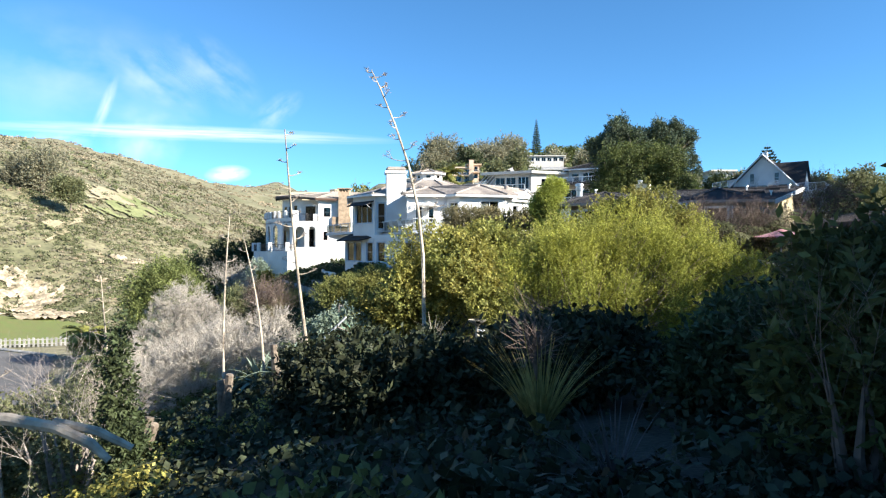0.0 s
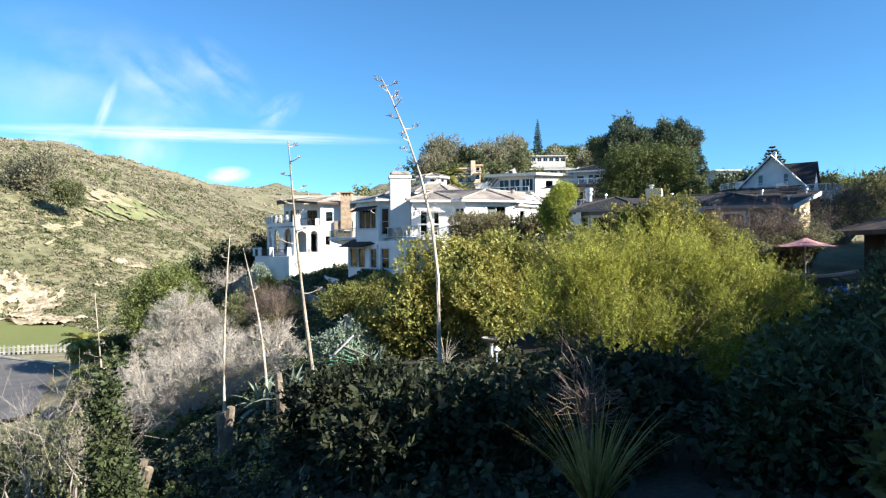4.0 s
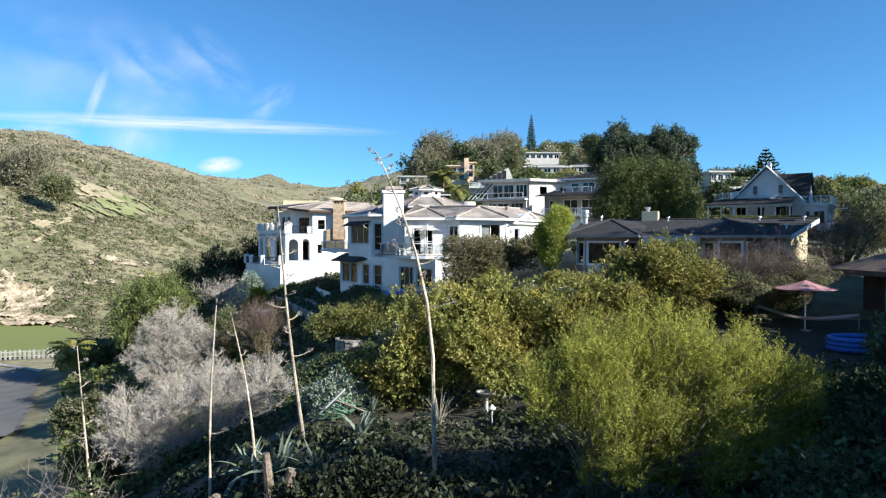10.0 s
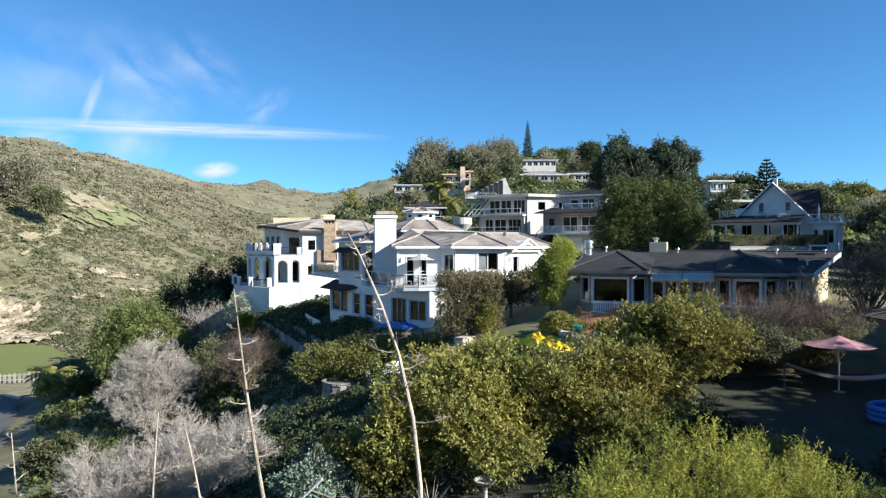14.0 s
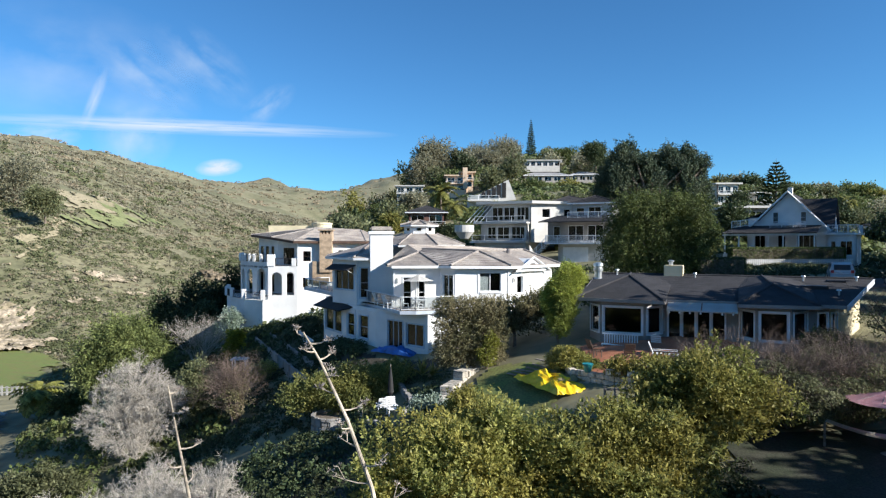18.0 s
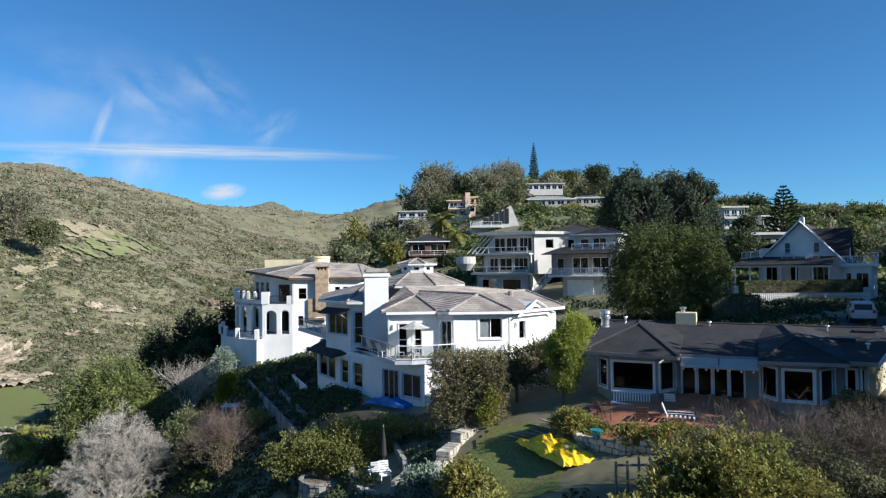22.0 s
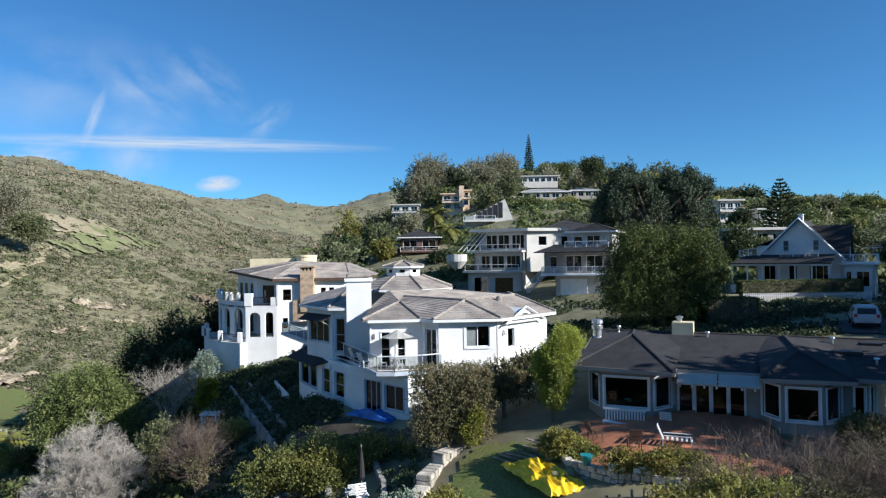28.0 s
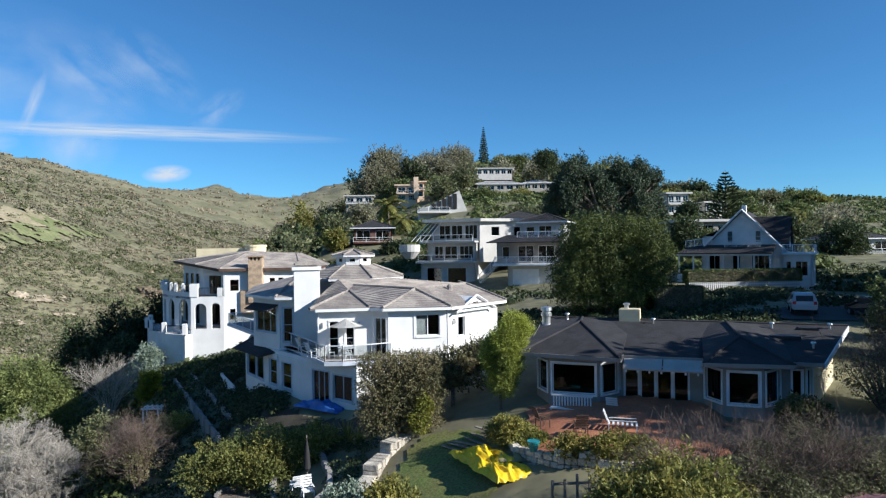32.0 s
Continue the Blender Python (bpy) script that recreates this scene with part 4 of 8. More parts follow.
def villa():
    h = thing("villa", (-20, 96, -1), "white stucco villa with arcaded balconies, tile roof and tan brick chimney", "house")
    base, f1, f2, top = -1.8, 2.3, 6.0, 9.1
    # right block and the flat front with two arches
    wall(h, (-17.6, 91.0), (-9.6, 93.0), base, top, WHITE, [(0.75, 1.7, 6.6, 7.9, 1, 2), (0.7, 1.3, 3.3, 4.5, 1, 1), (5.2, 5.8, 7.2, 8.0, 1, 2), (6.2, 6.8, 7.2, 8.0, 1, 2)], frame_mat=DARK_WOOD, trim=0)
    wall(h, (-9.6, 93.0), (-7.0, 99.0), base, top, WHITE)
    wall(h, (-21.3, 91.0), (-17.6, 91.0), base, f1, WHITE)
    arch_wall(h, (-21.3, 91.0), (-17.6, 91.0), f1, f2, WHITE, [(0.4, 1.75, 2.35, 4.55), (2.3, 3.3, 2.35, 4.75)])
    # arcade of tall narrow arches curving round to the side
    pts = [(-28.0, 103.0), (-27.6, 100.4), (-26.8, 97.9), (-25.5, 95.6), (-23.7, 93.3), (-21.3, 91.0)]
    for k, (a, b) in enumerate(zip(pts, pts[1:])):
        wall(h, a, b, base, f1, WHITE)
        ln = math.dist(a, b)
        arch_wall(h, a, b, f1, f2 + 0.5, WHITE, [(ln * 0.2, ln * 0.8, 2.35, 4.7)], 0.3)
        # parapet of round-topped posts with iron between
        railing(h, [(*a, f2 + 0.5), (*b, f2 + 0.5)], 0.95, DARK_METAL, spacing=3, balusters=0.16)
        for q in (0.0, 0.5):
            x, y = a[0] + (b[0] - a[0]) * q, a[1] + (b[1] - a[1]) * q
            post = part("parapet_post", box(x - 0.19, x + 0.19, y - 0.19, y + 0.19, f2 + 0.5, f2 + 1.35, bevel=0.05), WHITE, h)
            part("post_cap", lathe([(0.24, 0), (0.24, 0.06), (0.17, 0.16), (0.03, 0.22)], (x, y, f2 + 1.35), 10), WHITE, post)
    part("terrace_floor", prism(pts + [(-17.6, 91.3), (-17, 103)], f1 - 0.2, f1), CONCRETE, h)
    part("balcony_floor", prism(pts + [(-17.6, 91.3), (-17, 103)], f2 - 0.25, f2), CONCRETE, h)
    # recessed upper storey behind the balcony
    wall(h, (-26.0, 105), (-25.0, 100.4), f2, 9.8, WHITE, [(0.8, 1.9, 6.1, 8.6, 1, 1), (2.5, 3.6, 6.1, 8.6, 1, 1)], frame_mat=DARK_WOOD, trim=0)
    wall(h, (-25.0, 100.4), (-20.9, 94.6), f2, 9.6, WHITE, [(0.7, 1.9, 6.1, 8.5, 1, 1), (2.6, 3.8, 6.1, 8.5, 1, 1), (4.6, 5.8, 6.1, 8.5, 1, 1)], frame_mat=DARK_WOOD, trim=0)
    wall(h, (-20.9, 94.6), (-17.6, 93.6), f2, 9.2, WHITE, [(0.8, 2.4, 6.1, 8.3, 2, 1)], frame_mat=DARK_WOOD, trim=0)
    wall(h, (-17.6, 93.6), (-17.6, 91.0), f2, 9.1, WHITE)
    wall(h, (-25.9, 103.5), (-25.2, 100.6), f1, f2 - 0.25, WHITE, [(0.8, 2.0, 2.4, 4.9, 1, 1)], frame_mat=DARK_WOOD, trim=0)
    wall(h, (-25.2, 100.6), (-20.9, 94.3), f1, f2 - 0.25, WHITE, [(0.9, 2.1, 2.4, 4.9, 1, 1), (3.0, 4.2, 2.4, 4.9, 1, 1), (5.2, 6.4, 2.4, 4.9, 1, 1)], frame_mat=DARK_WOOD, trim=0)
    wall(h, (-20.9, 94.3), (-17.4, 93.4), f1, f2 - 0.25, WHITE, [(0.9, 2.2, 2.4, 4.9, 2, 1)], frame_mat=DARK_WOOD, trim=0)
    part("pier", box(-21.4, -20.5, 90.9, 91.6, f2, f2 + 1.5), WHITE, h)
    part("pier", box(-18.3, -17.75, 90.95, 91.5, f2, f2 + 1.0), WHITE, h)
    railing(h, [(-20.4, 91.2, f2), (-18.4, 91.2, f2)], 1.0, DARK_METAL, spacing=2, balusters=0.15)
    lowedge = [(-29.8, 102.0), (-28.9, 98.4), (-27.2, 95.2), (-24.8, 92.4), (-21.8, 90.3)]
    part("lower_terrace", prism(lowedge + [(-21.2, 91), (-27.4, 103)], base - 1.5, f1 - 0.6), WHITE, h)
    railing(h, [(x, y, f1 - 0.6) for x, y in lowedge], 1.0, DARK_METAL, spacing=2.6, balusters=0.16)
    for x, y in lowedge:
        part("terrace_post", box(x - 0.25, x + 0.25, y - 0.25, y + 0.25, f1 - 0.6, f1 + 0.7, bevel=0.05), WHITE, h)
    # added near-black filling for the unlit inside of the villa
    part("core", prism([(-25.5, 105), (-24.4, 101), (-20.4, 95.4), (-17.2, 94.3), (-17.2, 92.0), (-10.4, 93.7), (-8, 100), (-10, 112), (-24, 112)], base, 9.05), DARK, h)
    # roofs
    e = [(-27.4, 106, 10.1), (-25.6, 98.6, 10.1), (-21.6, 93.6, 9.7), (-17.9, 90.4, 9.2), (-9.0, 92.4, 9.15), (-6.6, 99.5, 9.2)]
    r0, r1 = (-17.0, 102, 11.1), (-10.8, 102, 10.8)
    slope(h, [e[0], e[1], r0, (-19, 108, 11.2)], TILE)
    slope(h, [e[1], e[2], r0], TILE)
    slope(h, [e[2], e[3], r0], TILE)
    slope(h, [e[3], e[4], r1, r0], TILE)
    slope(h, [e[4], e[5], r1], TILE)
    slope(h, [e[5], (-7, 108, 9.2), (-11, 108, 10.8), r1], TILE)
    slope(h, [r0, r1, (-11, 108, 10.8), (-19, 108, 11.2)], TILE)
    for p in e[1:5]:
        caps(h, p, r0 if p[0] < -15 else r1, TILE)
    caps(h, r0, r1, TILE)
    fascia(h, [e[0], e[1], e[2], e[3], e[4], e[5]], DARK_WOOD, 0.3)
    part("roof_parapet", box(-25.6, -19, 108, 108.4, 9, 11.6), CREAM, h)
    part("stair_turret", lathe([(1.5, 8), (1.5, 11.7), (1.6, 11.75), (1.6, 12.0), (1.4, 12.05)], (-17.5, 108.5, 0), 20), CREAM, h)
    # brick chimney
    ch = part("brick_chimney", box(-14.75, -13.2, 90.9, 92.4, 5.2, 10.1), BRICK, h)
    part("brick_chimney_shoulder", box(-15.7, -13.2, 91.1, 92.5, 4.0, 6.6), BRICK, h)
    part("chimney_cap", box(-14.9, -13.05, 90.75, 92.55, 10.5, 10.65), BRICK, h)
    for k in range(4):
        part("chimney_pier", box(-14.72 + k * 0.43, -14.5 + k * 0.43, 90.95, 92.35, 10.1, 10.5), BRICK, h)
    return h


villa()


# ---- the dark-roofed house ----
def dark_house():
    h = thing("house", (15, 47, 2), "single-storey taupe stucco house with charcoal shingle roof and bay windows", "house")
    zb, zt, ridge = 1.6, 5.5, 6.7
    m = pose(11.1, 47.0, 0, 0, 0, -25)

    def P(u, v):
        q = m @ Vector((u, v, 0))
        return (q.x, q.y)

    def P3(u, v, z):
        return (*P(u, v), z)

    def bay(cx, half, eave, apex, back):
        p = [(cx - half, 3.3), (cx - half + 0.95, 1.9), (cx + half - 0.95, 1.9), (cx + half, 3.3)]
        for a, b in zip(p, p[1:]):
            ln = math.dist(a, b)
            wall(h, P(*a), P(*b), zb, zt, TAUPE, [(0.2, ln - 0.2, 3.35, 4.95, 1, 1)], trim=0.1)
        l, r = P3(*eave[0]), P3(*eave[1])
        lb, rb = P3(eave[0][0], 8.1, 6.55), P3(eave[1][0], 8.1, 6.55)
        peak, back = P3(*apex), P3(*back)
        slope(h, [l, r, peak], SHINGLE, 0.16, 0.008)
        slope(h, [l, peak, back, lb], SHINGLE, 0.16, 0.008)
        slope(h, [r, rb, back, peak], SHINGLE, 0.16, 0.008)
        for a, b in ((l, peak), (r, peak), (peak, back)):
            caps(h, a, b, SHINGLE, 0.09)
        fascia(h, [P3(eave[0][0], 4.2, zt), l, r, P3(eave[1][0], 3.4, zt)], TAUPE, 0.2)

    bay(-0.3, 2.3, ((-3.2, 1.7, 5.5), (2.25, 1.05, 5.5)), (-0.6, 6.7, 6.72), (-0.7, 8.2, 6.8))
    bay(8.1, 1.85, ((6.25, 1.25, 5.45), (10.35, 1.75, 5.45)), (8.1, 4.1, 6.45), (7.65, 7.6, 6.82))
    # doors between the bays
    wall(h, P(2.0, 3.3), P(6.25, 3.3), zb, zt, TAUPE, [(0.25, 1.0, 2.5, 4.75, 1, 1), (1.1, 1.85, 2.5, 4.75, 1, 1), (1.95, 2.7, 2.5, 4.75, 1, 1), (2.8, 3.55, 2.5, 4.75, 1, 1)], trim=0.05, name="door_wall")
    wall(h, P(9.95, 3.3), P(10.3, 3.3), zb, zt, TAUPE)
    wall(h, P(10.3, 3.3), P(11.0, 3.3), zb, zt, TAUPE, [(0.12, 0.58, 3.5, 4.95, 1, 1)], trim=0.06)
    wall(h, P(11.0, 3.3), P(11.5, 4.0), zb, zt, CREAM, [(0.18, 0.7, 3.5, 4.95, 1, 1)], trim=0.06)
    wall(h, P(11.5, 4.0), P(13.2, 8.4), zb, zt + 0.15, CREAM)
    bm = bmesh.new()
    vs = [bm.verts.new(P3(*q)) for q in ((11.5, 4.0, zt + 0.1), (13.2, 8.4, zt + 0.1), (13.2, 8.4, ridge - 0.15))]
    bm.faces.new(vs)
    bmesh.ops.solidify(bm, geom=bm.faces[:], thickness=0.15)
    part("gable_end", bm, CREAM, h)
    wall(h, P(13.2, 8.4), P(13.6, 14), zb, zt, CREAM, [(2.0, 3.0, 3.6, 5.0, 1, 1)], trim=0.08)
    wall(h, P(-2.4, 13), P(-2.6, 3.3), zb, zt, TAUPE, [(6, 7.2, 3.6, 5.0, 1, 1)])
    wall(h, P(13.6, 14), P(-2.4, 13), zb, zt, TAUPE)
    # near-black filling so that the panes look into darkness
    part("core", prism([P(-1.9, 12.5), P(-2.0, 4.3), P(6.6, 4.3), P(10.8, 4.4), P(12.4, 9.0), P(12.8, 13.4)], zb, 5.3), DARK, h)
    # main roof
    ev = [P3(-3.0, 2.2, zt), P3(11.75, 2.7, zt - 0.05), P3(13.9, 8.2, ridge), P3(-3.1, 8.2, ridge + 0.05)]
    slope(h, ev, SHINGLE, 0.16, 0.008)
    slope(h, [ev[3], ev[2], P3(14.2, 14.8, zt), P3(-3.0, 14.6, zt)], SHINGLE, 0.16, 0.008)
    caps(h, ev[3], ev[2], SHINGLE, 0.09)
    fascia(h, [P3(2.2, 2.2, zt), P3(6.25, 2.35, zt)], TAUPE, 0.2)
    fascia(h, [P3(10.2, 2.55, zt - 0.03), ev[1]], TAUPE, 0.2)
    fascia(h, [ev[1], ev[2]], TRIM, 0.3)
    fascia(h, [ev[3], ev[0]], TAUPE, 0.25)
    # awning in two cloths over the doors, with a row of small lamps
    part("awning_frame", box(2.35, 6.25, 1.26, 1.34, 4.9, 5.0, m), METAL, h)
    for k in range(2):
        u = 2.35 + k * 1.97
        bm = bmesh.new()
        vs = [bm.verts.new(m @ Vector(p)) for p in ((u, 1.2, 4.97), (u + 1.9, 1.2, 4.97), (u + 1.9, 2.25, 5.38), (u, 2.25, 5.38))]
        bm.faces.new(vs)
        bmesh.ops.solidify(bm, geom=bm.faces[:], thickness=0.04)
        part("awning_cloth", bm, CANVAS, h)
    for k in range(7):
        part("hanging_lamp", lathe([(0.02, 0.08), (0.06, 0.0), (0.05, -0.06), (0.01, -0.08)], P3(2.5 + k * 0.58, 1.3, 4.84), 8), TRIM, h)
    # chimney box, flue, vents, skylights
    cb = pose(*P(2.2, 8.3), 0, 0, 0, -25)
    part("chimney_box", box(-0.62, 0.62, -0.5, 0.5, 5.6, 7.4, cb, 0.03), CREAM, h)
    part("chimney_pot", lathe([(0.14, 7.38), (0.14, 7.62), (0.22, 7.64), (0.22, 7.72), (0.05, 7.77)], P3(2.0, 8.3, 0), 10), METAL, h)
    part("flue", lathe([(0.42, 6.2), (0.3, 6.35), (0.26, 6.4), (0.26, 6.85), (0.34, 6.87), (0.34, 7.08), (0.26, 7.1), (0.26, 7.2), (0.36, 7.22), (0.34, 7.42), (0.1, 7.48)], P3(-2.75, 6.9, 0.1), 14), METAL, h)
    for u, v, z in ((-1.6, 7.9, 6.7), (3.6, 7.6, 6.55), (10.0, 7.4, 6.5), (11.6, 4.6, 5.85), (12.9, 7.6, 6.5)):
        part("vent_pipe", lathe([(0.18, -0.2), (0.06, 0.02), (0.06, 0.3), (0.14, 0.31), (0.12, 0.38)], P3(u, v, z), 8), METAL, h)
    part("skylight", box(9.7, 11.2, 5.6, 6.6, 6.15, 6.34, m, 0.03), DARK_METAL, h)
    part("skylight", box(11.3, 12.3, 7.2, 7.8, 6.45, 6.62, m, 0.03), DARK_METAL, h)
    # louvred shutters on the side of the first bay
    lm, ln = along(P(1.05, 1.9), P(2.0, 3.3))
    for k in range(12):
        z = 3.45 + k * 0.12
        for a in (0.02, ln - 0.24):
            part("louvre", box(a, a + 0.22, -0.1, -0.02, z, z + 0.05, lm), TRIM, h)
    return h


dark_house()


# ---- the houses up the hill ----
def block(h, x0, x1, y0, y1, z0, z1, mat, rows, m=None):
    """A plain storey: a front wall with windows (u0, u1, z0, z1, panes), sides and back."""
    wall(h, (x0, y0), (x1, y0), z0, z1, mat, rows, trim=0.0, frame_mat=TRIM)
    wall(h, (x1, y0), (x1, y1), z0, z1, mat)
    wall(h, (x0, y1), (x0, y0), z0, z1, mat)
    wall(h, (x1, y1), (x0, y1), z0, z1, mat)
    # added black box in place of the storey's unlit rooms
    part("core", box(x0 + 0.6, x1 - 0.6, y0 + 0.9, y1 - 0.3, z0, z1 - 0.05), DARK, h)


PALE = material("off-white stucco", (0.55, 0.53, 0.49), 0.85, 0.08, 0.6, 30, 0.15)
REDWOOD = material("red-brown siding", (0.14, 0.07, 0.05), 0.8, 0.2, 0.8, 14, 0.3)


def flat_house():
    h = thing("house", (10, 113, 5.5), "white modern hillside house with flat roof and glazed terraces", "house")
    block(h, 6.0, 14.8, 113.0, 124, 5.5, 9.0, PALE, [(1.0, 3.4, 5.8, 8.2, 1, 1), (4.4, 7.4, 5.8, 8.2, 1, 1)])
    block(h, 6.8, 14.8, 113.8, 124, 9.0, 12.1, PALE, [(1.2, 2.6, 9.6, 11.5, 2, 1), (2.9, 4.9, 9.6, 11.5, 2, 1), (5.3, 7.5, 9.6, 11.5, 3, 1)])
    block(h, 7.2, 15.2, 114.4, 126, 12.1, 15.2, PALE, [(1.4, 3.2, 12.6, 14.7, 2, 1), (3.4, 5.2, 12.6, 14.7, 2, 1), (5.6, 7.6, 12.6, 14.7, 3, 1)])
    wall(h, (15.2, 114.4), (22.0, 121), 9.0, 15.2, PALE, [(2.0, 3.4, 13.0, 14.4, 1, 1), (6.0, 7.2, 13.0, 14.4, 1, 1)], trim=0)
    # near-black filling for the unlit rooms behind the side wall
    part("side_core", prism([(15.2, 115.5), (21.0, 121), (15, 126)], 9, 15), DARK, h)
    part("flat_roof", prism([(6.2, 113.2), (15.6, 113.6), (22.6, 121), (20, 130), (6.2, 128)], 15.2, 15.65), PALE, h)
    part("terrace_slab", box(6.0, 15.0, 112.4, 114.4, 12.0, 12.25), PALE, h)
    part("terrace_slab", box(5.6, 15.0, 111.8, 114.0, 8.9, 9.2), PALE, h)
    part("drum_balcony", lathe([(0.7, 9.6), (1.5, 10.6), (1.6, 10.7), (1.6, 11.8), (1.4, 11.8), (1.4, 10.8)], (4.6, 112.0, 0), 18), PALE, h)
    railing(h, [(6.2, 112.5, 12.25), (14.6, 112.5, 12.25)], 0.95, TRIM, glass=True, spacing=2)
    railing(h, [(6.0, 111.9, 9.2), (14.6, 111.9, 9.2)], 0.95, TRIM, glass=True, spacing=2)
    g = bmesh.new()
    vs = [g.verts.new(p) for p in ((4.4, 113.2, 12.2), (6.9, 113.2, 12.2), (9.0, 114.5, 15.2), (7.0, 114.5, 15.2))]
    g.faces.new(vs)
    bmesh.ops.solidify(g, geom=g.faces[:], thickness=0.1)
    part("sloped_glazing", g, GLASS, h)
    for k in range(4):
        part("glazing_bar", bar((4.4 + k * 0.83, 113.1, 12.25), (7.0 + k * 0.66, 114.4, 15.25), 0.06, sides=4), TRIM, h)
    h.rotation_euler.z = radians(-25)
    return h


flat_house()


def balcony_house():
    h = thing("house", (19, 100, 6), "grey-white three-storey hillside house with railed balconies and garage", "house")
    block(h, 17.2, 24.0, 100.5, 108, 6.0, 8.9, PALE, [])
    part("garage_door", box(17.9, 21.5, 100.4, 100.47, 6.1, 8.3, bevel=0.02), TRIM, h)
    block(h, 15.4, 24.4, 101.5, 109, 8.9, 12.1, TAUPE, [(0.8, 1.8, 9.6, 11.3, 1, 1), (3.0, 5.2, 9.2, 11.4, 2, 1), (5.8, 8.0, 9.2, 11.4, 2, 1)])
    block(h, 18.6, 24.4, 103, 109, 12.1, 14.6, PALE, [(0.6, 1.8, 12.6, 14.0, 1, 1), (2.4, 4.2, 12.3, 14.1, 2, 1)])
    part("balcony_slab", box(15.6, 24.4, 98.6, 101.5, 8.75, 8.95), TRIM, h)
    railing(h, [(15.8, 98.8, 8.95), (24.2, 98.8, 8.95)], 1.0, TRIM, glass=False, spacing=1.6, balusters=0.14)
    railing(h, [(18.4, 101.2, 12.4), (24.2, 101.2, 12.4)], 0.9, TRIM, glass=False, spacing=1.6, balusters=0.14)
    slope(h, [(14.8, 98.4, 11.9), (24.8, 98.4, 11.9), (24.8, 103, 12.9), (16.5, 103, 12.9)], SHINGLE, 0.25, 0.02)
    part("upper_balcony_slab", box(18.2, 24.6, 101.0, 103.2, 12.2, 12.4), TRIM, h)
    hip(h, 18.6, 24.4, 103, 109, 14.7, 1.2, SHINGLE, 0.6, course=0.25)
    # stair up the side
    for k in range(9):
        part("step", box(13.6 + k * 0.27, 13.9 + k * 0.27, 99.0, 100.0, 6.4 + k * 0.27, 6.6 + k * 0.27), PALE, h)
    railing(h, [(13.6, 99.0, 6.6), (16.0, 99.0, 8.9)], 0.95, TRIM, spacing=1.0, balusters=0.2)
    h.rotation_euler.z = radians(-25)
    return h


balcony_house()


def gable_house():
    h = thing("house", (45, 92, 6.3), "white clapboard house with steep gable, dark roof and glazed porch", "house")
    block(h, 39.0, 49.2, 92.0, 102, 6.3, 10.9, WHITE, [(1.0, 2.4, 8.1, 10.0, 2, 1), (4.0, 5.0, 8.1, 10.0, 1, 1), (6.4, 8.8, 8.1, 10.0, 3, 1)])
    # gable front with two small windows
    bm = bmesh.new()
    tri = ((39.4, 10.9), (49.0, 10.9), (44.3, 15.6))
    f = [bm.verts.new((x, 91.9, z)) for x, z in tri]
    b = [bm.verts.new((x, 104, z)) for x, z in tri]
    for q in ((f[0], f[1], f[2]), (b[2], b[1], b[0]), (f[0], f[2], b[2], b[0]), (f[1], b[1], b[2], f[2]), (f[0], b[0], b[1], f[1])):
        bm.faces.new(q)
    part("gable", bm, WHITE, h)
    for x in (42.4, 45.9):
        window(h, along((x, 91.75), (x + 1, 91.75))[0], 0, 0.7, 11.6, 13.1, (1, 2), trim=0.08)
    slope(h, [(49.6, 91.4, 10.5), (49.6, 104, 10.5), (44.3, 104, 15.8), (44.3, 91.4, 15.8)], SHINGLE, 0.25, 0.02)
    slope(h, [(38.8, 91.4, 10.5), (38.8, 104, 10.5), (44.3, 104, 15.8), (44.3, 91.4, 15.8)], SHINGLE, 0.25, 0.02)
    for s in (38.8, 49.6):
        part("rake_board", bar((s, 91.35, 10.5), (44.3, 91.35, 15.85), 0.12, sides=4), TRIM, h)
    part("chimney", box(44.0, 44.6, 93.5, 94.2, 14.0, 16.5, bevel=0.04), WHITE, h)
    # porch
    slope(h, [(36.4, 87.6, 10.3), (48.4, 87.6, 10.3), (48.4, 91.9, 11.3), (38.0, 91.9, 11.3)], SHINGLE, 0.25, 0.02)
    part("porch_floor", box(36.6, 48.2, 87.8, 92, 6.3, 7.5), WHITE, h)
    for k in range(7):
        x = 36.8 + k * 1.87
        part("porch_post", box(x - 0.09, x + 0.09, 87.9, 88.08, 7.5, 10.2), TRIM, h)
    part("porch_beam", box(36.5, 48.3, 87.85, 88.1, 9.95, 10.2), TRIM, h)
    # dormer side and right wing with a railed roof deck
    block(h, 49.2, 52.6, 91.0, 99, 5.4, 10.0, WHITE, [(0.4, 1.0, 7.4, 9.2, 1, 1), (1.5, 2.9, 7.4, 9.2, 2, 1)])
    part("deck_roof", box(48.9, 53.0, 90.6, 99.4, 10.0, 10.25), TRIM, h)
    railing(h, [(49.2, 90.8, 10.25), (52.8, 90.8, 10.25), (52.8, 98, 10.25)], 1.0, TRIM, spacing=1.3, balusters=0.15)
    railing(h, [(37.2, 90.4, 11.0), (40.6, 90.6, 11.4)], 0.9, TRIM, spacing=1.3, balusters=0.15)
    slope(h, [(38.6, 93, 12.4), (41.5, 93, 13.4), (41.5, 103, 13.4), (38.6, 103, 12.4)], SHINGLE, 0.25, 0.02)
    part("dormer", box(38.9, 41.6, 93.4, 102, 10.6, 12.5), WHITE, h)
    part("gable_balcony", box(42.2, 46.6, 90.6, 91.7, 10.7, 10.9), TRIM, h)
    railing(h, [(42.2, 90.7, 10.9), (46.6, 90.7, 10.9)], 0.9, TRIM, spacing=1.4, balusters=0.14)
